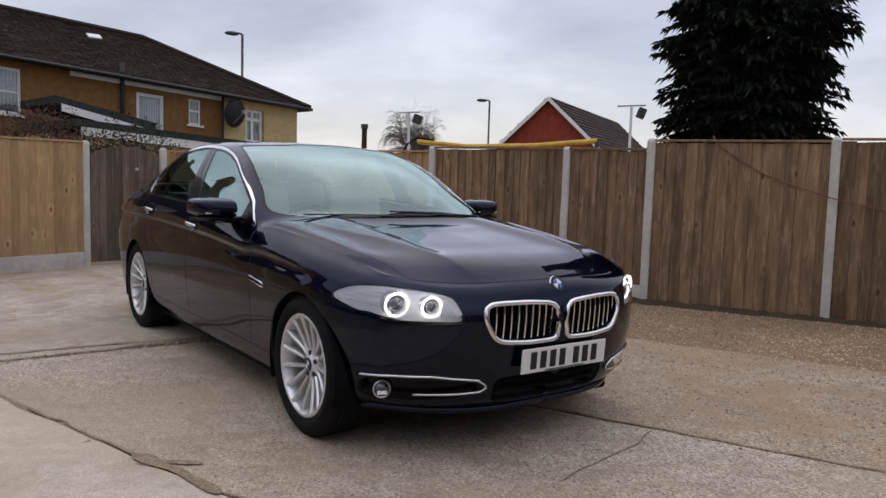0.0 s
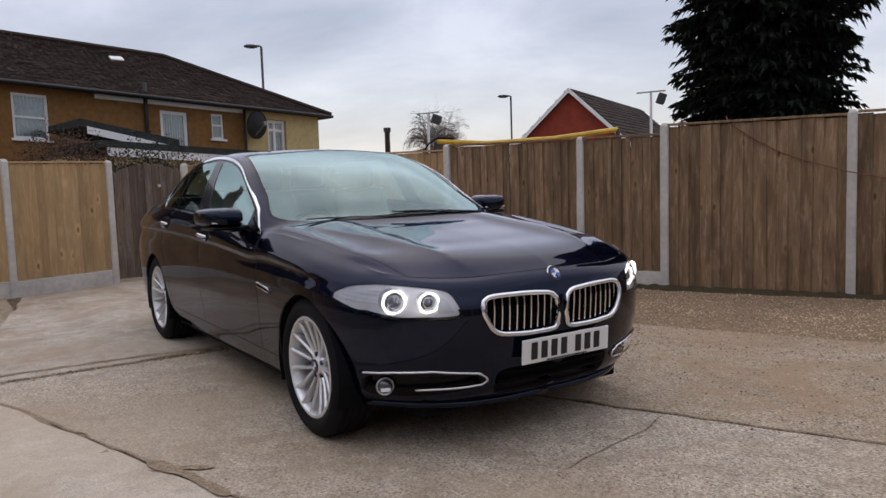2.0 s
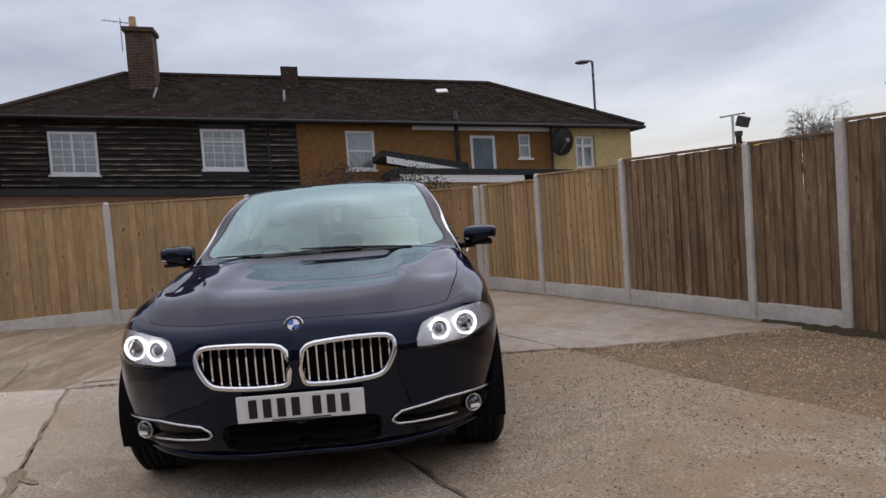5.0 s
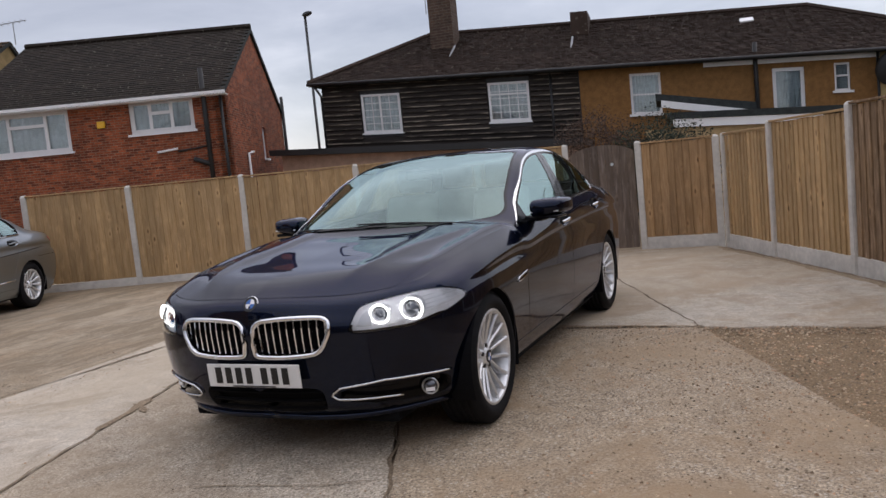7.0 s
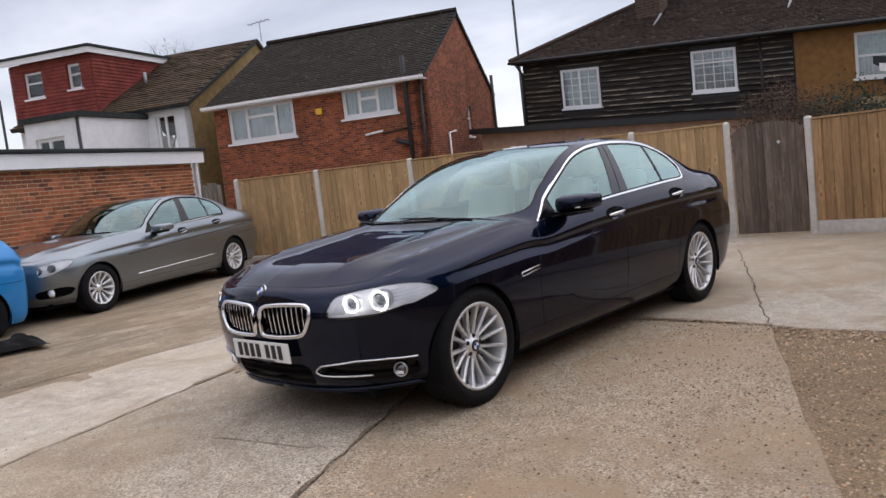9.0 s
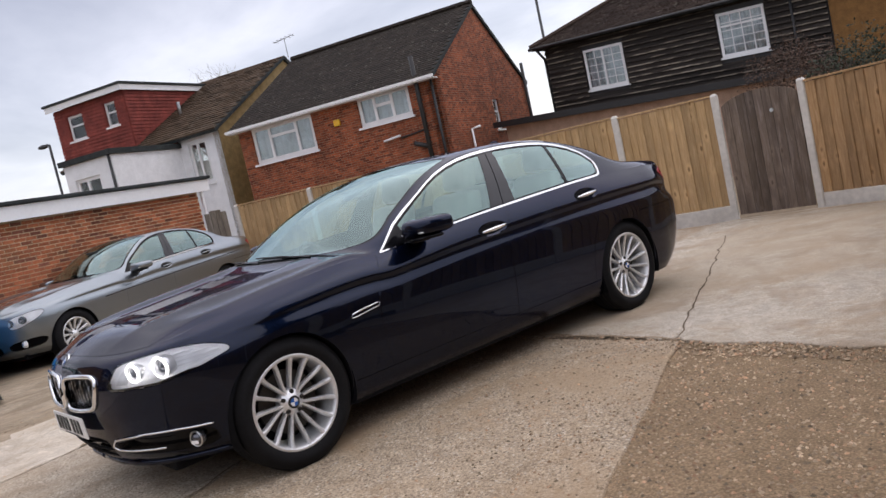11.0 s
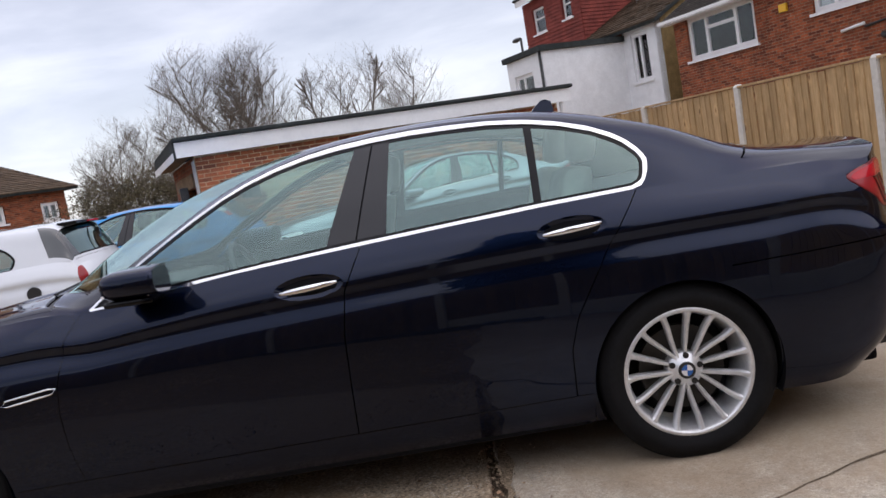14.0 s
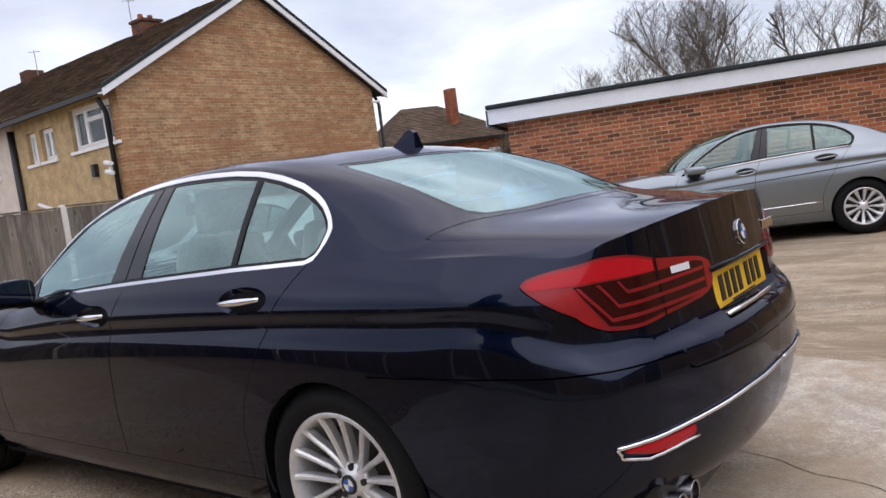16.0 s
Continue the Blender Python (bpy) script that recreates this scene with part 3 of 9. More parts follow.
def fence(name, posts, mats, label, gravel_board, seed):
    """posts: (x, y, height). The boards stand on the side towards the yard."""
    rng = random.Random(seed)
    top = thing(name, pose(posts[0][0], posts[0][1], 0), label, "fence")
    inv = top.matrix_basis.inverted()
    heights = {}
    for i, (x, y, h) in enumerate(posts):
        a = posts[max(0, i - 1)]; b = posts[min(len(posts) - 1, i + 1)]
        ang = math.degrees(math.atan2(b[1] - a[1], b[0] - a[0]))
        key = round(h, 2)
        if key not in heights:
            heights[key] = post_mesh(0.084, h)
        ob = link_mesh("post", heights[key], None, top)
        ob.matrix_basis = inv @ pose(x, y, 0, rng.uniform(-0.4, 0.4), rng.uniform(-0.4, 0.4), ang)
    for i in range(len(posts) - 1):
        if mats[i] is None:
            continue
        a, b = Vector(posts[i][:2]), Vector(posts[i + 1][:2])
        L = (b - a).length - 0.078
        d = (b - a).normalized()
        ang = math.degrees(math.atan2(d.y, d.x))
        h = min(posts[i][2], posts[i + 1][2]) - 0.03
        gb = gravel_board[i]
        frame_m = inv @ pose(*(a + d * 0.039), 0, 0, 0, ang)
        n = max(3, round(L / 0.102))
        w = L / n
        me = board_mesh(w * 1.15, h - gb - 0.01, 0.018, 0.006, mats[i])
        for k in range(n):
            ob = link_mesh("board", me, None, top)
            ob.matrix_basis = frame_m @ pose(k * w + rng.uniform(-0.003, 0.003), -0.004, gb + 0.006 + rng.uniform(-0.004, 0.004), rng.uniform(-0.15, 0.15), rng.uniform(-0.25, 0.25), rng.uniform(1.0, 3.0) - 4.5) @ Matrix.Diagonal((rng.uniform(0.86, 1.08), 1, rng.uniform(0.992, 1.0), 1))
        if gb > 0:
            bm = bmesh.new()
            box(bm, 0, L, -0.022, 0.024, -0.1, gb, 0.006)
            ob = part("gravel_board", bm, m_post, top, "grey concrete gravel board")
            ob.matrix_basis = frame_m
        for zz in (gb + 0.18, h - 0.25):
            bm = bmesh.new()
            box(bm, 0, L, 0.006, 0.045, zz - 0.035, zz + 0.035)
            ob = part("rail", bm, mats[i], top); ob.matrix_basis = frame_m
        bm = bmesh.new()
        box(bm, -0.005, L + 0.005, -0.038, 0.036, h, h + 0.022, 0.004)
        ob = part("capping", bm, mats[i], top); ob.matrix_basis = frame_m
    return top


LEFT = [(-2.40, -9.15, 1.60), (-2.88, -7.94, 1.60), (-3.50, -6.50, 1.60), (-4.10, -4.93, 1.60), (-4.76, -3.36, 1.59), (-5.27, -1.66, 1.58), (-5.69, -0.475, 1.56)]
fence("boarded_fence", LEFT, [None] + [m_board_new] * 5, "tan vertical-boarded timber fence between concrete posts", [0.24, 0.24, 0.22, 0.20, 0.17, 0.16], 3)
CORNER = [(-5.83, 0.53, 1.51), (-5.82, 1.55, 1.49)]
fence("boarded_fence", CORNER, [m_board_amber], "short amber-brown timber fence beside the garden gate", [0.16], 4)
RIGHT = [(-5.72, 1.66, 1.50), (-4.42, 2.23, 1.56), (-2.97, 2.925, 1.61), (-1.355, 3.60, 1.61), (-0.52, 3.99, 1.70), (1.03, 4.74, 1.72), (2.58, 5.49, 1.73), (4.13, 6.24, 1.73), (5.7, 7.0, 1.73), (7.2, 7.75, 1.73)]
fence("boarded_fence", RIGHT, [m_board_new, m_board_new, m_board_old, m_board_old, m_board_old, m_board_old, m_board_old, m_board_old, m_board_old], "brown weathered vertical-boarded timber fence with concrete posts", [0.16, 0.16, 0.16, 0.16, 0, 0, 0, 0, 0], 5)
# dark damp soil gathered along the foot of the fence
bm = bmesh.new()
soil = []
for i in range(150):
    t = i / 149
    p = Vector((-1.2, 3.62, 0)).lerp(Vector((4.2, 6.22, 0)), t) + Vector((0.43, -0.9, 0)) * (0.035 + 0.03 * noise.noise((t * 40, 0, 0)))
    w = 0.05 + 0.03 * noise.noise((t * 60, 3, 0)); h = 0.028 + 0.016 * noise.noise((t * 75, 7, 0))
    out = Vector((0.43, -0.9, 0)) * w
    soil.append([bm.verts.new(p - out + Vector((0, 0, -0.02))), bm.verts.new(p - out * 0.3 + Vector((0, 0, h))), bm.verts.new(p + out * 0.4 + Vector((0, 0, h * 0.7))), bm.verts.new(p + out * 1.3 + Vector((0, 0, -0.02)))])
for A, B in zip(soil, soil[1:]):
    for k in range(3):
        bm.faces.new((A[k], A[k + 1], B[k + 1], B[k]))
bmesh.ops.recalc_face_normals(bm, faces=bm.faces[:])
tagged(part("soil_strip", bm, dirt("damp_soil", (0.075, 0.06, 0.035)), smooth=True), "dark damp soil along the foot of the fence", "soil", kind="structure")
GREY = [(7.05, -8.6, 1.72), (7.0, -6.6, 1.72), (7.0, -4.6, 1.72), (7.0, -2.6, 1.70), (7.0, -0.6, 1.68), (7.0, 1.6, 1.66), (7.1, 4.0, 1.66), (7.2, 7.6, 1.66)]
fence("boarded_fence", GREY[::-1], [m_board_grey] * 7, "old silver-grey boarded timber fence", [0.0] * 7, 6)


def garden_gate(a, b):
    a, b = Vector(a), Vector(b)
    d = (b - a).normalized()
    L = (b - a).length - 0.13
    top = thing("garden_gate", pose(*(a + d * 0.065), 0, 0, 0, math.degrees(math.atan2(d.y, d.x))), "closed arched garden gate of dark weathered boards", "gate")
    n = 9
    w = L / n
    arch = lambda u: 1.30 + 0.20 * math.sqrt(max(0, 1 - ((u - L / 2) / (L / 2 + 0.04)) ** 2))
    for k in range(n):
        bm = bmesh.new()
        u0, u1 = k * w + 0.002, (k + 1) * w - 0.002
        prism(bm, [(u0, 0.03), (u1, 0.03), (u1, arch(u1)), ((u0 + u1) / 2, arch((u0 + u1) / 2)), (u0, arch(u0))], lambda u, v, s: Vector((u, s, v)), -0.012, 0.010)
        part("board", bm, m_gate_wood, top)
    for zz in (0.25, 1.12):
        bm = bmesh.new()
        box(bm, 0.01, L - 0.01, 0.011, 0.04, zz - 0.05, zz + 0.05, 0.004)
        part("ledge", bm, m_gate_wood, top)
    bm = bmesh.new()
    cyl(bm, (0.58, -0.012, 1.22), (0.58, -0.03, 1.22), 0.022, 0.02, 16)
    part("latch_knob", bm, m_satin, top, "small pale metal latch")
    return top


garden_gate(LEFT[-1][:2], CORNER[0][:2])

# ---- materials of the houses ----
def brick_mat(name, c1, c2, mortar, scale=1.0, bump=0.5, streak=None):
    k = Mat(name, c1, 0.85)
    co = k.node("ShaderNodeTexCoord")
    sp = k.node("ShaderNodeSeparateXYZ"); k.t.links.new(co.outputs["Object"], sp.inputs[0])
    ad = k.node("ShaderNodeMath"); ad.operation = "ADD"
    k.t.links.new(sp.outputs["X"], ad.inputs[0]); k.t.links.new(sp.outputs["Y"], ad.inputs[1])
    cb = k.node("ShaderNodeCombineXYZ")
    k.t.links.new(ad.outputs[0], cb.inputs[0]); k.t.links.new(sp.outputs["Z"], cb.inputs[1])
    br = k.node("ShaderNodeTexBrick")
    br.inputs["Scale"].default_value = 1.0
    br.inputs["Brick Width"].default_value, br.inputs["Row Height"].default_value = 0.225 * scale, 0.075 * scale
    br.inputs["Mortar Size"].default_value = 0.008 * scale
    br.inputs["Color1"].default_value, br.inputs["Color2"].default_value = (*c1, 1), (*c2, 1)
    br.inputs["Mortar"].default_value = (*mortar, 1)
    k.t.links.new(cb.outputs[0], br.inputs["Vector"])
    k.vec = cb.outputs[0]
    k.col = br.outputs["Color"]
    a = k.noise(1.3, 5, 0.6); b = k.noise(30, 4, 0.6); c = k.noise(6.5, 2, 0.6, 0.42, 0.6)
    k.hsv(b, val=(0.8, 1.2)); k.hsv(a, val=(0.84, 1.14)); k.hsv(c, val=(0.88, 1.1))
    if streak:
        # courses laid in bricks of a redder batch
        k.world_coord((0.9, 0.9, 13.0))
        k.tint(k.noise(1.0, 4, 0.6, 0.47, 0.60, 0.3), streak, 0.6)
        k.world_coord()
        k.tint(k.noise(0.55, 5, 0.65, 0.50, 0.66, 0.4), streak, 0.35)
    inv = k.node("ShaderNodeMath"); inv.operation = "SUBTRACT"; inv.inputs[0].default_value = 1.0
    k.t.links.new(br.outputs["Fac"], inv.inputs[1])
    k.bump(inv.outputs[0], bump, 0.008); k.bump(b, 0.2, 0.004)
    return k.m


m_brick_red = brick_mat("red_brickwork", (0.34, 0.092, 0.038), (0.13, 0.036, 0.020), (0.24, 0.155, 0.105), 0.74)
m_brick_yellow = brick_mat("yellow_stock_brickwork", (0.47, 0.30, 0.155), (0.33, 0.17, 0.085), (0.46, 0.34, 0.205), 0.70, streak=(0.33, 0.145, 0.07))
m_render_ochre = M_simple("ochre_pebbledash", (0.245, 0.128, 0.047), 0.95, scale=60, var=0.22, bump=0.6, bdist=0.01)
m_render_cream = M_simple("cream_render", (0.50, 0.40, 0.20), 0.9, scale=60, var=0.15, bump=0.2)
m_render_tan = M_simple("tan_render", (0.46, 0.335, 0.185), 0.9, scale=40, var=0.25, bump=0.3)
m_render_pale = M_simple("pale_pink_render", (0.62, 0.54, 0.47), 0.9, scale=40, var=0.12, bump=0.1)
m_white_wall = M_simple("white_render", (0.78, 0.79, 0.80), 0.85, scale=35, var=0.08, bump=0.1)
m_white = M_simple("white_upvc", (0.80, 0.80, 0.80), 0.4, scale=20, var=0.05, bump=0)
def weatherboard_mat():
    k = Mat("black_weatherboard", (0.026, 0.021, 0.018), 0.7)
    k.hsv(k.random_value(), val=(0.6, 1.5))
    k.coord("Object", (0.35, 0.35, 9))
    a = k.noise(1.4, 6, 0.7, 0.5, 0.7, 0.2); b = k.noise(40, 4, 0.6)
    k.tint(a, (0.085, 0.072, 0.06), 0.5); k.hsv(b, val=(0.7, 1.3))
    k.bump(b, 0.3, 0.006)
    return k.m


m_weather = weatherboard_mat()


def bare_lit_edge_mat():
    # worn bare wood, its pale tone also painting the light on the lip
    k = Mat("bare_lit_board_edge", (0.33, 0.28, 0.22), 0.8)
    k.hsv(k.random_value(), val=(0.5, 1.3))
    k.coord("Object", (0.8, 0.8, 6))
    a = k.noise(1.7, 6, 0.7, 0.38, 0.55)
    k.tint(a, (0.022, 0.018, 0.016), 0.95)
    return k.m


m_bare_lit_edge = bare_lit_edge_mat()
m_black_trim = M_simple("black_painted_trim", (0.014, 0.014, 0.015), 0.5, scale=20, var=0.3, bump=0.05)
m_felt = M_simple("roofing_felt", (0.035, 0.04, 0.04), 0.9, scale=60, var=0.4, bump=0.3)
m_redboard = M_simple("maroon_hung_tiles", (0.20, 0.045, 0.035), 0.75, scale=25, var=0.4, bump=0.2)
m_curtain = M_simple("net_curtain", (0.50, 0.54, 0.57), 0.9, scale=14, var=0.25, bump=0)
m_room = Mat("dim_room", (0.10, 0.10, 0.11), 0.9).m
m_wglass = thin_glass("window_glass", (0.92, 0.95, 0.95), gloss=1.4)
m_metal_grey = M_simple("galvanised_steel", (0.30, 0.31, 0.32), 0.5, 0.7, scale=30, var=0.2, bump=0)
m_dark_metal = M_simple("dark_painted_steel", (0.05, 0.052, 0.055), 0.5, 0.3, scale=30, var=0.2, bump=0)


def tile_mat(name, base):
    k = Mat(name, base, 0.85)
    k.hsv(k.random_value(True), val=(0.6, 1.4))
    k.coord(); a = k.noise(1.4, 5, 0.65); b = k.noise(13, 3, 0.7, 0.62, 0.68)
    k.tint(a, (base[0] * 0.55, base[1] * 0.55, base[2] * 0.5), 0.6)
    k.tint(b, (0.30, 0.28, 0.23), 0.5)
    k.bump(b, 0.2, 0.004)
    return k.m


m_tile_dark = tile_mat("dark_brown_roof_tiles", (0.050, 0.034, 0.027))
m_tile_brown = tile_mat("brown_roof_tiles", (0.105, 0.072, 0.048))
m_tile_grey = tile_mat("mossy_roof_tiles", (0.028, 0.021, 0.016))


def wall_cells(bm, a0, a1, z0, z1, holes, put, d0, d1, drop=None):
    """Wall of boxes round rectangular openings. put(a, d, z) gives the point."""
    xs = sorted({a0, a1, *[h[0] for h in holes], *[h[1] for h in holes]})
    xs = [x for x in xs if a0 <= x <= a1]
    for xa, xb in zip(xs, xs[1:]):
        hs = sorted((h[2], h[3]) for h in holes if h[0] <= (xa + xb) / 2 <= h[1])
        z = z0
        for lo, hi in hs + [(z1, z1)]:
            if lo > z + 1e-4:
                cs = [put(x, d, zz) for x in (xa, xb) for d in (d0, d1) for zz in (z, lo)]
                v = [bm.verts.new(c) for c in cs]
                for q in ((0, 1, 3, 2), (4, 6, 7, 5), (0, 4, 5, 1), (2, 3, 7, 6), (0, 2, 6, 4), (1, 5, 7, 3)):
                    bm.faces.new([v[i] for i in q])
            z = max(z, hi)
    bmesh.ops.remove_doubles(bm, verts=bm.verts[:], dist=1e-4)
    seen = {}
    for f in bm.faces[:]:
        c = f.calc_center_median()
        key = (round(c.x, 3), round(c.y, 3), round(c.z, 3))
        if key in seen:
            for q in (f, seen[key]):
                if q.is_valid:
                    bm.faces.remove(q)
        else:
            seen[key] = f
    bmesh.ops.recalc_face_normals(bm, faces=bm.faces[:])


def tiles(corners, mat, parent, tile_w=0.21, course=0.13, name="roof_tiles", put=lambda p: p, label="", thick=0.038):
    """Lapped roof tiles over the quad eave-left, eave-right, ridge-right, ridge-left."""
    el, er, rr, rl = [Vector(c) for c in corners]
    n = max(2, round(((rl - el).length + (rr - er).length) / 2 / course))
    up = ((rl + rr) / 2 - (el + er) / 2).normalized()
    nrm = (er - el).cross(up).normalized()
    verts, faces = [], []
    rng = random.Random(5)
    for i in range(n):
        t0, t1 = i / n, min(1.0, (i + 1.18) / n)
        A0, B0, A1, B1 = el.lerp(rl, t0), er.lerp(rr, t0), el.lerp(rl, t1), er.lerp(rr, t1)
        L = (B0 - A0).length
        if L < 0.06:
            continue
        k = max(1, round(L / tile_w))
        for j in range(k):
            a, b = j / k, (j + 1) / k - 0.012 / max(L / k, 0.05) / k * 0.5
            if i % 2 and k > 1:
                a, b = max(0, a - 0.5 / k), max(0.0, b - 0.5 / k)
                if b <= a: continue
            lift = thick * rng.uniform(0.85, 1.25)
            p = [A0.lerp(B0, a), A0.lerp(B0, b), A1.lerp(B1, b), A1.lerp(B1, a)]
            base = len(verts)
            verts += [put(p[0] + nrm * lift), put(p[1] + nrm * lift), put(p[2] + nrm * 0.004), put(p[3] + nrm * 0.004), put(p[0] - nrm * 0.004), put(p[1] - nrm * 0.004)]
            faces += [(base, base + 1, base + 2, base + 3), (base + 4, base + 5, base + 1, base), (base + 4, base, base + 3), (base + 5, base + 2, base + 1)]
    me = bpy.data.meshes.new(name)
    me.from_pydata([tuple(v) for v in verts], [], faces)
    me.materials.append(mat)
    ob = link_mesh(name, me, None, parent, label)
    ob["kind"] = "stuff"
    return ob


def slope(corners, parent, put, mat, name="roof"):
    bm = bmesh.new()
    cs = [Vector(c) for c in corners]
    nrm = (cs[1] - cs[0]).cross(cs[3] - cs[0]).normalized()
    a = [bm.verts.new(put(c - nrm * 0.006)) for c in cs]
    b = [bm.verts.new(put(c - nrm * 0.09)) for c in cs]
    bm.faces.new(a); bm.faces.new(b[::-1])
    for i in range(4):
        bm.faces.new((a[i], b[i], b[(i + 1) % 4], a[(i + 1) % 4]))
    bmesh.ops.remove_doubles(bm, verts=bm.verts[:], dist=1e-4)
    return part(name, bm, mat, parent)


def window(parent, a0, a1, z0, z1, put, cols=(), rows=(), bars=None, sill=True, recess=0.06, curtain=True, fr=0.05, mat=None, lights=None):
    """A framed window in a wall plane: put(a, d, z). cols, rows: places of mullions and transoms as shares."""
    mat = mat or m_white
    win = part("window", _frame_bm(a0, a1, z0, z1, put, recess, fr), mat, parent, "white-framed window")

    def bar(x0, x1, zz0, zz1, d0, d1, name="glazing_bar"):
        bm = bmesh.new()
        wall_cells(bm, x0, x1, zz0, zz1, [], put, d0, d1)
        part(name, bm, mat, win)

    W, H = a1 - a0 - 2 * fr, z1 - z0 - 2 * fr
    for c in cols:
        x = a0 + fr + c * W
        bar(x - 0.022, x + 0.022, z0 + fr, z1 - fr, recess - 0.004, recess + 0.045, "mullion")
    for (c0, c1, r) in rows:
        z = z0 + fr + r * H
        bar(a0 + fr + c0 * W, a0 + fr + c1 * W, z - 0.02, z + 0.02, recess - 0.002, recess + 0.043, "transom")
    if bars:
        for i in range(1, bars[0]):
            x = a0 + fr + W * i / bars[0]
            bar(x - 0.009, x + 0.009, z0 + fr, z1 - fr, recess + 0.008, recess + 0.03)
        for i in range(1, bars[1]):
            z = z0 + fr + H * i / bars[1]
            bar(a0 + fr, a1 - fr, z - 0.009, z + 0.009, recess + 0.009, recess + 0.031)
    if cols and not bars:
        edges = [0, *cols, 1]
        for c0, c1 in zip(edges, edges[1:]):
            cut = sorted({0.0, 1.0, *[r for q0, q1, r in rows if q0 <= (c0 + c1) / 2 <= q1]})
            for r0, r1 in zip(cut, cut[1:]):
                b4 = (a0 + fr + c0 * W, a0 + fr + c1 * W, z0 + fr + r0 * H, z0 + fr + r1 * H)
                part("sash", _frame_bm(*b4, put, recess - 0.012, 0.034), mat, win)
    bm = bmesh.new()
    wall_cells(bm, a0 + fr, a1 - fr, z0 + fr, z1 - fr, [], put, recess + 0.018, recess + 0.024)
    ob = part("pane", bm, m_wglass, win)
    ob.visible_shadow = False
    if curtain:
        bm = bmesh.new()
        n = 28
        cv = [[bm.verts.new(put(a0 + fr + W * i / n, recess + 0.075 + 0.018 * math.sin(i * 1.9), zz)) for zz in (z0 + fr * 0.3, z1 - fr * 0.5)] for i in range(n + 1)]
        for A, B in zip(cv, cv[1:]):
            bm.faces.new((A[0], B[0], B[1], A[1]))
        part("curtain", bm, m_curtain, win, "pale net curtain")
    else:
        bm = bmesh.new()
        wall_cells(bm, a0, a1, z0, z1, [], put, recess + 0.9, recess + 0.95)
        part("room_back", bm, m_room, win)
    if sill:
        bm = bmesh.new()
        wall_cells(bm, a0 - 0.05, a1 + 0.05, z0 - 0.05, z0 - 0.001, [], put, -0.05, recess)
        part("sill", bm, mat, win)
    return win


def _frame_bm(a0, a1, z0, z1, put, d, fr):
    bm = bmesh.new()
    wall_cells(bm, a0 + 0.001, a1 - 0.001, z0 + 0.001, z1 - 0.001, [(a0 + fr, a1 - fr, z0 + fr, z1 - fr)], put, d, d + 0.05)
    return bm


def pipe(parent, pts, r=0.035, mat=None, name="downpipe", label=""):
    bm = bmesh.new()
    tube(bm, pts, r, 10)
    return part(name, bm, mat or m_black_trim, parent, label, smooth=True)


def slabbox(name, parent, a0, a1, d0, d1, z0, z1, put, mat, label=""):
    bm = bmesh.new()
    wall_cells(bm, a0, a1, z0, z1, [], put, d0, d1)
    return part(name, bm, mat, parent, label)


def frame_of(p, xdir):
    x = Vector((*xdir, 0)).normalized()
    y = Vector((0, 0, 1)).cross(x)
    m = Matrix(((x.x, y.x, 0, p[0]), (x.y, y.y, 0, p[1]), (0, 0, 1, 0), (0, 0, 0, 1)))
    return m


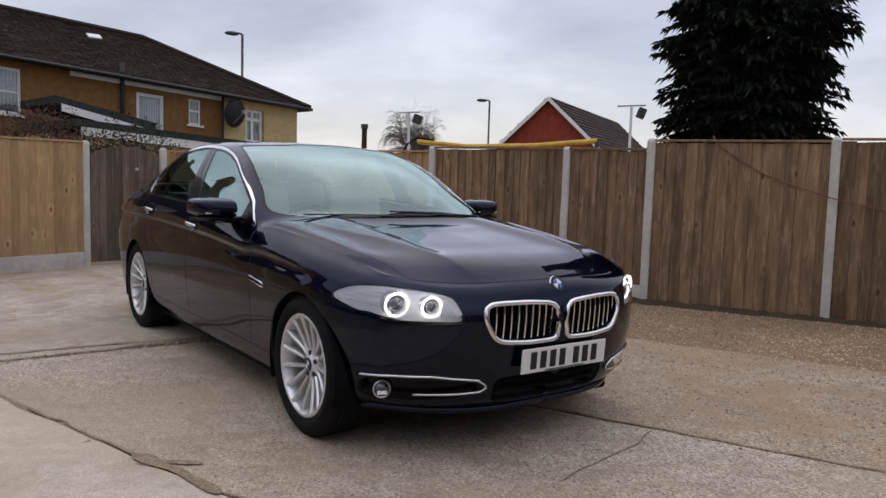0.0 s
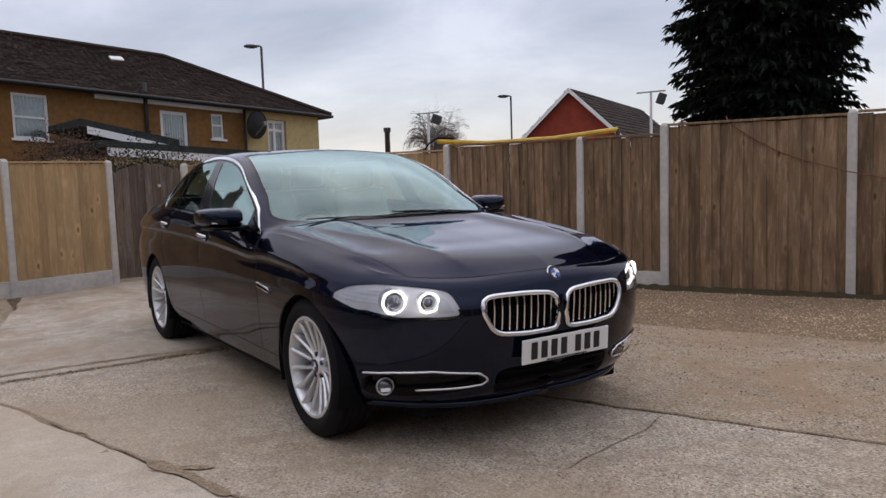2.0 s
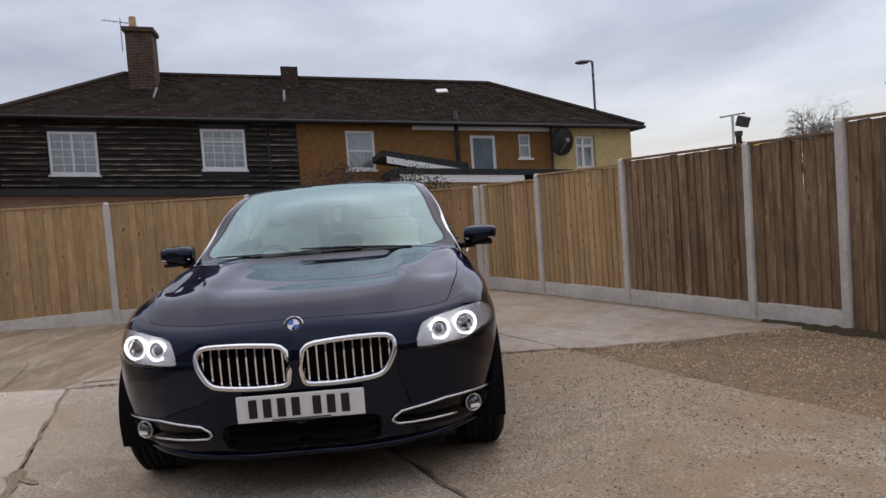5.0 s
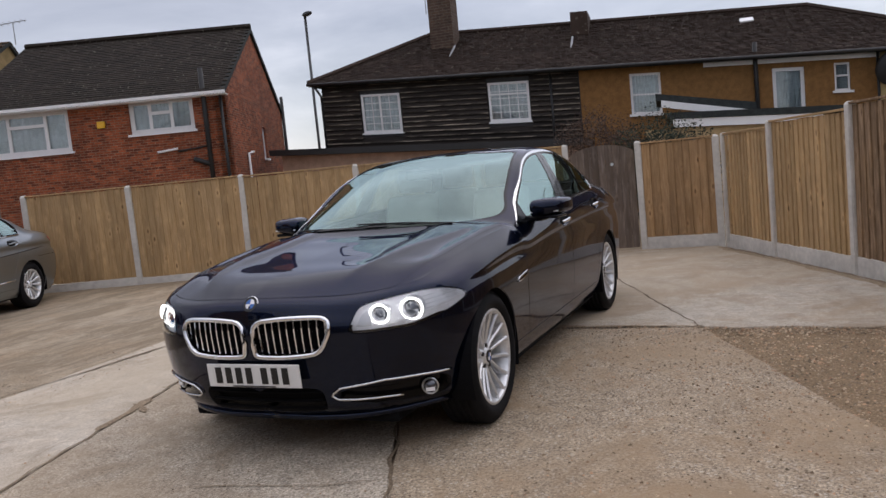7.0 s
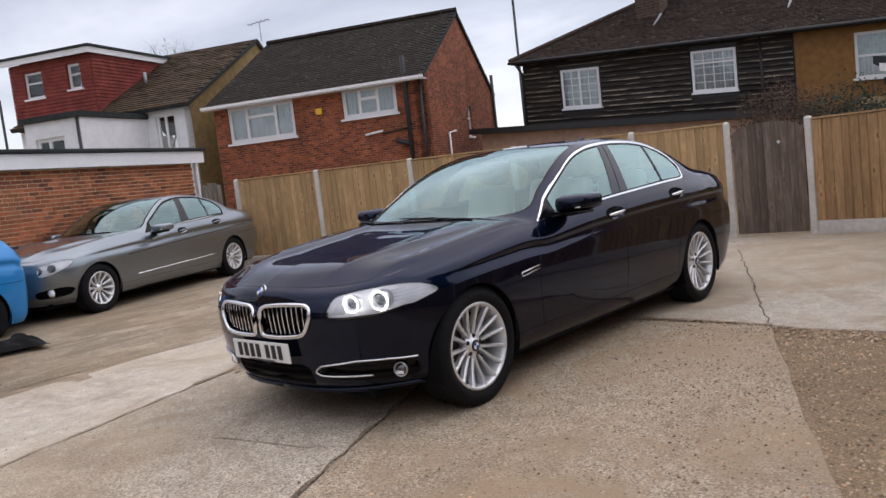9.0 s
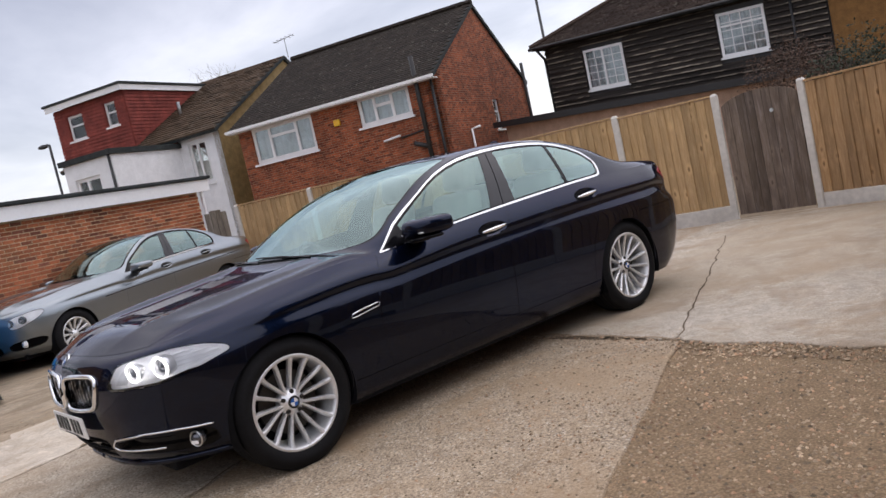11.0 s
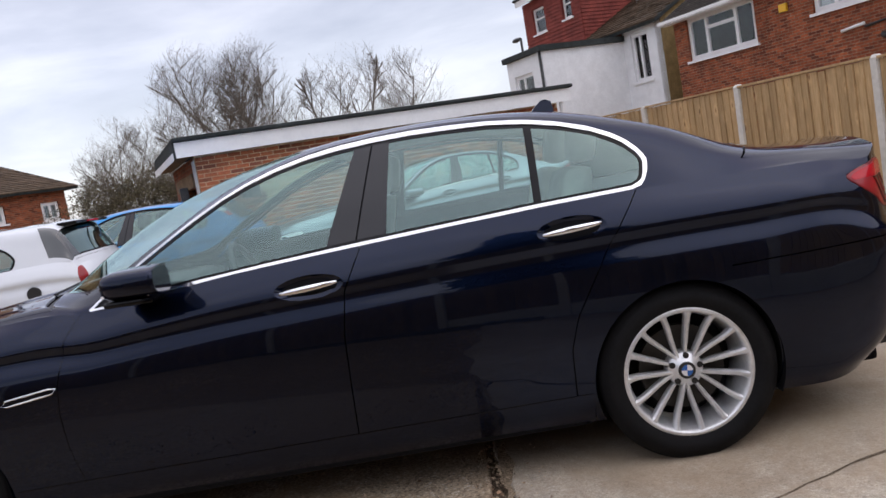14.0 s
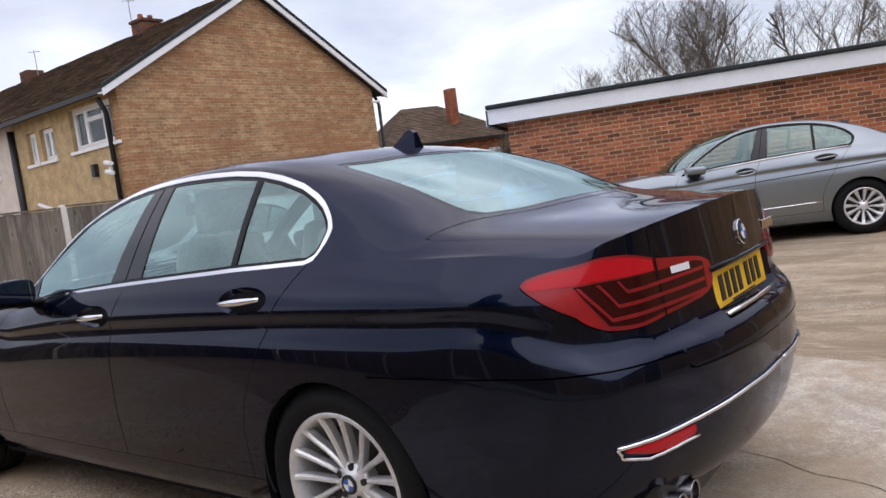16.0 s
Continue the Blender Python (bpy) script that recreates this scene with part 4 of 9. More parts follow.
# ---- terrace of black boarded and ochre rendered cottages ----
def terrace():
    top = thing("terraced_cottages", frame_of((-13.0, -7.4), (-0.13, 1)), "terraced cottages, black weatherboarding beside ochre render under dark tiles", "house")
    k = 0.068
    put = lambda a, d, z: Vector((a, d, z - k * a))
    P = lambda v: Vector((v[0], v[1], v[2] - k * v[0]))
    E, R, D = 3.93, 5.44, 5.6
    wE, wF = (-0.24, 0.83, 2.60, 3.60), (3.17, 4.20, 2.74, 3.71)
    wD, wA, wB, wC = (6.62, 7.33, 2.76, 3.73), (9.77, 10.44, 2.66, 3.66), (11.05, 11.37, 3.08, 3.70), (12.56, 13.10, 2.82, 3.69)
    # walls
    bm = bmesh.new(); wall_cells(bm, -1.3, 5.44, 0, E, [wE, wF], put, 0, 0.22); part("wall", bm, m_black_trim, top)
    bm = bmesh.new(); wall_cells(bm, 5.44, 11.94, 0, E, [wD, wA, wB], put, 0.01, 0.23); part("wall", bm, m_render_ochre, top, "ochre pebbledash wall")
    bm = bmesh.new(); wall_cells(bm, 11.94, 14.1, 0, E, [wC], put, -0.05, 0.23); part("wall", bm, m_render_cream, top, "cream rendered wall")
    bm = bmesh.new(); wall_cells(bm, 0.24, D - 0.2, 0, E, [], lambda a, d, z: put(14.1 - d, a, z), 0, 0.2); part("wall", bm, m_render_cream, top)
    bm = bmesh.new(); wall_cells(bm, 0.24, D - 0.2, 0, E, [], lambda a, d, z: put(-1.3 + d, a, z), 0, 0.2); part("wall", bm, m_black_trim, top)
    bm = bmesh.new(); wall_cells(bm, -1.3, 14.1, 0, E, [], put, D - 0.2, D); part("wall", bm, m_render_ochre, top)
    # lapped weatherboards
    z = 1.7
    i = 0
    rng = random.Random(9)
    while z < E - 0.05:
        h = 0.140
        cuts = [(-1.32, 5.42)]
        for w in (wE, wF):
            if z + h > w[2] - 0.05 and z < w[3] + 0.03:
                cuts = [q for a, b in cuts for q in ([(a, b)] if w[1] < a or w[0] > b else [(a, w[0] - 0.03), (w[1] + 0.03, b)])]
        for a, b in cuts:
            bm = bmesh.new()
            n = max(2, int((b - a) / 0.8))
            lo, hi, bk = [], [], []
            for j in range(n + 1):
                x = a + (b - a) * j / n
                wob = noise.noise((x * 0.7, i * 1.7, 0)) * 0.008
                lo.append(bm.verts.new(put(x, -0.070 + wob, z + wob)))
                hi.append(bm.verts.new(put(x, -0.012, z + h + 0.02)))
                bk.append(bm.verts.new(put(x, 0.0, z + wob)))
            for j in range(n):
                bm.faces.new((lo[j], lo[j + 1], hi[j + 1], hi[j])); bm.faces.new((bk[j], bk[j + 1], lo[j + 1], lo[j]))
            bo = part("board", bm, m_weather, top)
            # pale strip: worn edge and the light it catches, both as colour
            bm = bmesh.new()
            for j in range(n):
                q = [put(a + (b - a) * t / n, d, zz) for t in (j, j + 1) for d, zz in ((-0.080, z + 0.002), (-0.073, z + 0.030))]
                v = [bm.verts.new(p) for p in q]; bm.faces.new((v[0], v[2], v[3], v[1]))
            part("worn_edge", bm, m_bare_lit_edge, bo)
        z += 0.125; i += 1
    window(top, *wE, put, cols=(0.48,), bars=(4, 5), fr=0.06, recess=-0.03)
    window(top, *wF, put, rows=((0, 1, 0.72),), bars=(4, 5), fr=0.06, recess=-0.03)
    window(top, *wD, put, rows=((0, 1, 0.48),), fr=0.055)
    window(top, *wA, put, fr=0.08)
    window(top, *wB, put, rows=((0, 1, 0.55),), fr=0.045)
    window(top, *wC, put, cols=(0.42,), rows=((0, 1, 0.72),), fr=0.045)
    # roof: front and back slopes, hips
    o = 0.28
    q0, q1 = 1.0, 11.05
    fl, fr_, bl, br = (-1.3 - o, -o, E), (14.1 + o, -o, E), (-1.3 - o, D + o, E), (14.1 + o, D + o, E)
    r0, r1 = (q0, D / 2, R), (q1, D / 2, R)
    for c in ((fl, fr_, r1, r0), (br, bl, r0, r1), (bl, fl, r0, r0), (fr_, br, r1, r1)):
        slope(c, top, P, m_felt)
        tiles(c, m_tile_dark, top, tile_w=0.165, course=0.11, thick=0.024, put=P, label="dark brown weathered tiles")
    bm = bmesh.new()
    for a, b in ((r0, r1), (fl, r0), (fr_, r1)):
        tube(bm, [P(Vector(a).lerp(Vector(b), t / 12)) + Vector((0, 0, 0.03)) for t in range(13)], 0.07, 6)
    part("ridge_tiles", bm, m_tile_dark, top)
    pipe(top, [P(Vector((a, -o - 0.05, E - 0.03))) for a in (-1.6, 3, 8, 14.4)], 0.040, m_black_trim, "gutter")
    slabbox("fascia", top, 8.3, 11.95, -0.06, -0.012, E - 0.16, E - 0.06, put, m_white, "white painted board")
    pipe(top, [put(9.42, -0.07, 4.25), put(9.42, -0.07, 3.6), put(9.42, -0.07, 1.6)], 0.05)
    pipe(top, [put(4.75, -0.06, 3.9), put(4.75, -0.06, 1.6)], 0.035)
    pipe(top, [put(11.9, -0.10, 3.9), put(11.9, -0.10, 1.6)], 0.03)
    pipe(top, [put(-1.45, -0.25, 3.9), put(-1.34, -0.06, 3.6), put(-1.34, -0.06, 1.6)], 0.035)
    # chimneys
    bm = bmesh.new(); wall_cells(bm, 1.35, 2.00, 4.4, 6.34, [], put, 1.6, 2.3)
    wall_cells(bm, 1.29, 2.06, 6.341, 6.45, [], put, 1.53, 2.37)
    st = part("chimney", bm, brick_mat("sooty_brickwork", (0.10, 0.065, 0.045), (0.07, 0.045, 0.035), (0.12, 0.10, 0.08)), top)
    bm = bmesh.new(); cyl(bm, put(1.5, 1.95, 6.45), put(1.5, 1.95, 6.78), 0.10, 0.085, 14); part("chimney_pot", bm, m_render_tan, st)
    bm = bmesh.new(); wall_cells(bm, 5.15, 5.60, 4.9, 5.62, [], put, 1.9, 2.9); part("chimney", bm, m_tile_dark, top)
    for a in (2.0, 5.2):
        bm = bmesh.new(); tube(bm, [put(a, 1.0 + t * 0.06, 4.55 + t * 0.035) for t in range(0, 12)], 0.03, 6); part("flashing", bm, m_metal_grey, top)
    bm = bmesh.new(); box(bm, -0.16, 0.16, -0.02, 0.02, -0.11, 0.11, 0.01, Matrix.Translation(put(9.5, 1.95, 5.08)) @ pose(0, 0, 0, -60)); part("skylight", bm, m_white, top, "small pale roof light")
    # television aerial
    bm = bmesh.new(); tube(bm, [put(1.2, 1.95, 5.9), put(1.2, 1.95, 6.75)], 0.012, 6); tube(bm, [put(0.8, 1.7, 6.62), put(1.4, 2.1, 6.66)], 0.010, 6)
    for j in range(5):
        c = Vector(put(0.85 + j * 0.12, 1.73 + j * 0.08, 6.63)); tube(bm, [c - Vector((0.06, -0.1, 0)), c + Vector((0.06, -0.1, 0))], 0.006, 5)
    part("aerial", bm, m_metal_grey, top)
    # lean-to roofs in front
    slabbox("lean_to", top, -1.9, 5.6, -1.6, -0.05, 0.0, 2.05, put, M_simple("pink_brown_render", (0.40, 0.27, 0.20), 0.9, scale=40, var=0.2, bump=0.1))
    slabbox("lean_to_roof", top, -2.1, 5.7, -1.85, -0.05, 2.055, 2.20, put, m_black_trim, "flat felted roof with a black fascia")
    return top


terrace()


def extension():
    top = thing("garden_outbuilding", frame_of((-13.0, -7.4), (-0.13, 1)), "low outbuilding with white fascia boards and black felt roof", "shed")
    k = 0.068
    put = lambda a, d, z: Vector((a, d, z - k * a))
    slabbox("wall", top, 6.95, 9.0, -2.4, -0.2, 0, 2.30, put, m_render_tan)
    for (a0, z0, a1, z1, d, nm, mt) in ((7.3, 2.88, 8.95, 2.62, -2.75, "fascia", m_white), (7.2, 3.02, 9.1, 2.76, -2.70, "roof", m_felt)):
        bm = bmesh.new()
        prism(bm, [(a0, z0 - 0.14), (a1, z1 - 0.14), (a1, z1), (a0, z0)], lambda u, v, s: put(u, s, v), d, d + (0.03 if nm == "fascia" else 2.3))
        part(nm, bm, mt, top)
    slabbox("fascia", top, 7.5, 10.2, -3.2, -3.16, 2.31, 2.47, put, m_white)
    slabbox("roof", top, 7.4, 11.5, -3.22, -0.3, 2.475, 2.60, put, m_felt)
    slabbox("wall", top, 7.6, 11.2, -3.1, -2.45, 0, 2.30, put, m_render_tan)
    return top


extension()


# ---- satellite dish ----
def dish():
    m = frame_of((-13.0, -7.4), (-0.13, 1))
    top = thing("satellite_dish", m @ pose(12.02, -0.14, 2.69), "large dark grey round satellite dish on the house wall", "satellite dish")
    bm = bmesh.new()
    rings = []
    for i in range(7):
        r = 0.36 * i / 6
        rings.append([bm.verts.new((r * math.cos(a), -0.30 + 0.5 * r * r, r * math.sin(a))) for a in [2 * math.pi * j / 28 for j in range(28)]] if i else [bm.verts.new((0, -0.30, 0))])
    for j in range(28):
        bm.faces.new((rings[0][0], rings[1][j], rings[1][(j + 1) % 28]))
        for i in range(1, 6):
            bm.faces.new((rings[i][j], rings[i + 1][j], rings[i + 1][(j + 1) % 28], rings[i][(j + 1) % 28]))
    bmesh.ops.solidify(bm, geom=bm.faces[:], thickness=0.012)
    bmesh.ops.transform(bm, matrix=pose(0, 0, 0, 8, 0, 18), verts=bm.verts[:])
    part("reflector", bm, m_dark_metal, top, smooth=True)
    bm = bmesh.new(); tube(bm, [(0, 0.12, -0.1), (0, -0.1, -0.12), (0, -0.27, 0)], 0.022, 8); part("bracket", bm, m_metal_grey, top)
    bm = bmesh.new(); tube(bm, [(0, -0.27, -0.3), (0.06, -0.66, -0.05)], 0.014, 6); box(bm, 0.02, 0.1, -0.72, -0.62, -0.08, 0.02, 0.01); part("feed_arm", bm, m_metal_grey, top)


dish()


# ---- red brick house ----
def red_house():
    top = thing("brick_house", frame_of((-6.63, -13.6), (-0.4207, 0.907)), "red brick house with white windows and a mossy tiled gable roof", "house")
    put = lambda a, d, z: Vector((a, d, z))
    P = lambda v: Vector(v)
    E, R, D, A0, A1 = 3.72, 5.66, 7.0, -0.43, 5.30
    w1, w2 = (-0.05, 1.84, 2.63, 3.55), (3.16, 4.58, 2.86, 3.58)
    bm = bmesh.new(); wall_cells(bm, A0, A1, 0, E, [w1, w2], put, 0, 0.25); part("wall", bm, m_brick_red, top)
    gw = (3.70, 4.20, 2.24, 3.08)
    gput = lambda a, d, z: Vector((A1 - d, a, z))
    bm = bmesh.new(); wall_cells(bm, 0.0, D, 0, E, [gw], gput, 0.0, 0.25)
    prism(bm, [(0.0, E), (D, E), (D / 2, R - 0.05)], lambda u, v, s: Vector((s, u, v)), A1 - 0.25, A1)
    part("gable_wall", bm, m_brick_red, top)
    bm = bmesh.new(); wall_cells(bm, 0.26, D, 0, E, [], lambda a, d, z: Vector((A0 + d, a, z)), 0, 0.25)
    prism(bm, [(0.0, E), (D, E), (D / 2, R - 0.05)], lambda u, v, s: Vector((s, u, v)), A0, A0 + 0.25)
    part("gable_wall", bm, m_render_tan, top)
    bm = bmesh.new(); wall_cells(bm, A0 + 0.26, A1 - 0.26, 0, E, [], put, D - 0.25, D); part("wall", bm, m_brick_red, top)
    window(top, *w1, put, cols=(0.27, 0.73), rows=((0.27, 0.73, 0.70),), fr=0.06)
    window(top, *w2, put, cols=(0.30, 0.66), rows=((0.30, 0.66, 0.62),), fr=0.06)
    window(top, *gw, gput, rows=((0, 1, 0.62),), fr=0.05)
    o = 0.25
    for c in (((A0 - 0.1, -o, E - 0.10), (A1 + 0.06, -o, E - 0.10), (A1 + 0.06, D / 2, R), (A0 - 0.1, D / 2, R)), ((A1 + 0.06, D + o, E - 0.1), (A0 - 0.1, D + o, E - 0.1), (A0 - 0.1, D / 2, R), (A1 + 0.06, D / 2, R))):
        slope(c, top, P, m_felt); tiles(c, m_tile_grey, top, label="dark mossy tiles", tile_w=0.20, course=0.125, thick=0.018)
    bm = bmesh.new(); tube(bm, [(A0 - 0.1 + (A1 - A0 + 0.16) * t / 16, D / 2, R + 0.03) for t in range(17)], 0.08, 6); part("ridge_tiles", bm, m_tile_grey, top)
    slabbox("fascia", top, A0 - 0.2, A1 + 0.08, -o - 0.035, -o - 0.005, E - 0.165, E - 0.10, put, m_white)
    slabbox("soffit", top, A0 - 0.2, A1 + 0.08, -o - 0.004, -0.002, E - 0.19, E - 0.168, put, m_white)
    pipe(top, [(4.86, -0.10, 4.15), (4.86, -0.10, 3.4), (4.86, -0.10, 0.5)], 0.055, label="black soil pipe")
    pipe(top, [(4.86, -0.10, 2.05), (4.62, -0.10, 2.15), (4.50, -0.08, 2.2)], 0.055)
    pipe(top, [(5.22, -0.07, 3.6), (5.22, -0.07, 0.5)], 0.035)
    pipe(top, [(A1 + 0.05, 1.55, 0.5), (A1 + 0.05, 1.55, 2.30), (A1 + 0.05, 2.15, 2.36)], 0.03, m_white, label="white waste pipe")
    pipe(top, [(A1 + 0.07, D - 0.1, 0.5), (A1 + 0.07, D - 0.1, 4.2)], 0.05)
    pipe(top, [(3.7, -0.03, 2.42), (4.15, -0.03, 2.46)], 0.028, m_white, label="short white overflow pipe")
    pipe(top, [(4.15, -0.03, 2.40), (4.8, -0.03, 2.46)], 0.02)
    bm = bmesh.new()
    box(bm, 2.46, 2.63, -0.06, -0.001, 3.06, 3.21, 0.012)
    part("alarm_box", bm, M_simple("yellow_plastic", (0.75, 0.42, 0.02), 0.4, scale=20, var=0.1), top, "yellow burglar alarm box")
    return top


red_house()


# ---- white house with a maroon dormer ----
def white_house():
    X2 = (-0.4207, 0.907)
    m = frame_of((-6.54, -15.22), X2)
    top = thing("rendered_house", m, "white rendered house with a maroon flat-roofed dormer and brown tiled roof", "house")
    put = lambda a, d, z: Vector((a, d, z))
    P = lambda v: Vector(v)
    # local: a along the front, d away. The extension stands forward at d < 0.
    wm = (-1.15, -0.50, 2.55, 3.75)
    bm = bmesh.new(); wall_cells(bm, -1.44, 0.0, 0, 3.95, [wm], put, 0, 0.22); part("wall", bm, m_white_wall, top)
    window(top, *wm, put, cols=(0.45,), fr=0.05, curtain=False)
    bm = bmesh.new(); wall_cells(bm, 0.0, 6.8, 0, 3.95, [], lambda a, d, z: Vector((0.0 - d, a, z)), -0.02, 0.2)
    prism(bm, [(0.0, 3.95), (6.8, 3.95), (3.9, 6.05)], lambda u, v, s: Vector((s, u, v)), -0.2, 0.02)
    # the tan render darkened: this gable's shade is put into its colour
    part("gable_wall", bm, M_simple("shaded_olive_render", (0.25, 0.18, 0.085), 0.9, scale=40, var=0.25, bump=0.3), top, "rendered gable wall in a shaded olive-brown")
    # flat-roofed white extension
    we = (-2.85, -1.95, 2.45, 3.25)
    bm = bmesh.new(); wall_cells(bm, -3.14, -1.44, 0, 3.66, [we], lambda a, d, z: Vector((a, d - 2.51, z)), 0, 0.2); part("extension_wall", bm, m_white_wall, top)
    window(top, *we, lambda a, d, z: Vector((a, d - 2.51, z)), cols=(0.42,), fr=0.05)
    bm = bmesh.new(); wall_cells(bm, -2.31, 0.0, 0, 3.66, [], lambda a, d, z: Vector((-1.44 - d, a, z)), 0, 0.2); part("extension_wall", bm, m_white_wall, top)
    bm = bmesh.new(); wall_cells(bm, -2.31, 0.0, 0, 3.66, [], lambda a, d, z: Vector((-3.14 + d, a, z)), 0, 0.2); part("extension_wall", bm, m_white_wall, top)
    bm = bmesh.new(); wall_cells(bm, -5.8, -1.45, 0, 3.80, [], put, 0.02, 0.22); part("wall", bm, m_white_wall, top)
    bm = bmesh.new(); wall_cells(bm, 0.23, 6.8, 0, 3.80, [], lambda a, d, z: Vector((-5.8 + d, a, z)), 0, 0.2); part("wall", bm, m_white_wall, top)
    slabbox("extension_roof", top, -3.22, -1.36, -2.60, 0.0, 3.665, 3.80, put, m_felt, "flat black felt roof edge")
    pipe(top, [(-1.47, -2.56, 3.66), (-1.47, -2.56, 1.5)], 0.035)
    # main roof
    for c in (((-5.9, -0.25, 3.9), (0.1, -0.25, 3.9), (0.1, 3.9, 6.1), (-5.9, 3.9, 6.1)), ((0.1, 7.0, 3.9), (-5.9, 7.0, 3.9), (-5.9, 3.9, 6.1), (0.1, 3.9, 6.1))):
        slope(c, top, P, m_felt); tiles(c, m_tile_brown, top, label="brown tiles", tile_w=0.26, course=0.16)
    # dormer
    part("dormer", _dormer_bm(), m_redboard, top, "maroon tile-hung dormer")
    dput = lambda a, d, z: Vector((a, d, z))
    wins = ((-5.36, -4.70, 4.72, 5.46), (-3.82, -3.36, 4.80, 5.50))
    bm = bmesh.new(); wall_cells(bm, -5.82, -2.98, 3.82, 5.72, list(wins), dput, 0, 0.2); part("dormer_front", bm, m_redboard, top)
    for w in wins:
        window(top, *w, dput, rows=((0, 1, 0.6),), fr=0.06)
    z = 3.90
    while z < 5.66:
        holes = [w for w in wins if z + 0.1 > w[2] and z < w[3]]
        xs = [-5.84] + [v for w in holes for v in (w[0], w[1])] + [-2.96]
        for i in range(0, len(xs), 2):
            bm = bmesh.new()
            wall_cells(bm, xs[i], xs[i + 1], z, z + 0.085, [], lambda a, d, zz: Vector((a, d - (0.012 if zz < z + 0.05 else 0), zz)), -0.012, 0.0)
            part("tile_course", bm, m_redboard, top)
        bm = bmesh.new()
        wall_cells(bm, 0.0, 3.6, z, z + 0.085, [], lambda a, d, zz: Vector((-2.96 - d + (0.012 if zz < z + 0.05 else 0), a, zz)), -0.012, 0.0)
        part("tile_course", bm, m_redboard, top)
        z += 0.10
    slabbox("dormer_fascia", top, -5.96, -2.86, -0.18, -0.14, 5.70, 5.86, put, m_white)
    bm = bmesh.new(); wall_cells(bm, -0.14, 3.7, 5.70, 5.86, [], lambda a, d, zz: Vector((-2.86 - d, a, zz)), 0, 0.04); part("dormer_fascia", bm, m_white, top)
    slabbox("dormer_roof", top, -6.01, -2.81, -0.22, 3.8, 5.865, 5.93, put, m_felt)
    pipe(top, [(-2.4, 1.5, 4.8), (-2.4, 1.5, 5.22)], 0.05, m_metal_grey, "flue")
    bm = bmesh.new(); tube(bm, [(0.25, 3.9, 6.0), (0.25, 3.9, 6.62)], 0.014, 6); tube(bm, [(-0.15, 3.9, 6.56), (0.62, 3.9, 6.63)], 0.011, 5)
    for q in range(5):
        tube(bm, [(-0.1 + 0.16 * q, 3.74, 6.565 + 0.0145 * q), (-0.1 + 0.16 * q, 4.06, 6.565 + 0.0145 * q)], 0.008, 4)
    part("aerial", bm, m_metal_grey, top, "thin metal television aerial")
    return top


def _dormer_bm():
    bm = bmesh.new()
    wall_cells(bm, 0.2, 3.7, 3.9, 5.72, [], lambda a, d, z: Vector((-2.98 - d, a, z)), 0, 0.2)
    wall_cells(bm, 0.2, 3.7, 3.9, 5.72, [], lambda a, d, z: Vector((-5.82 + d, a, z)), 0, 0.2)
    return bm


white_house()


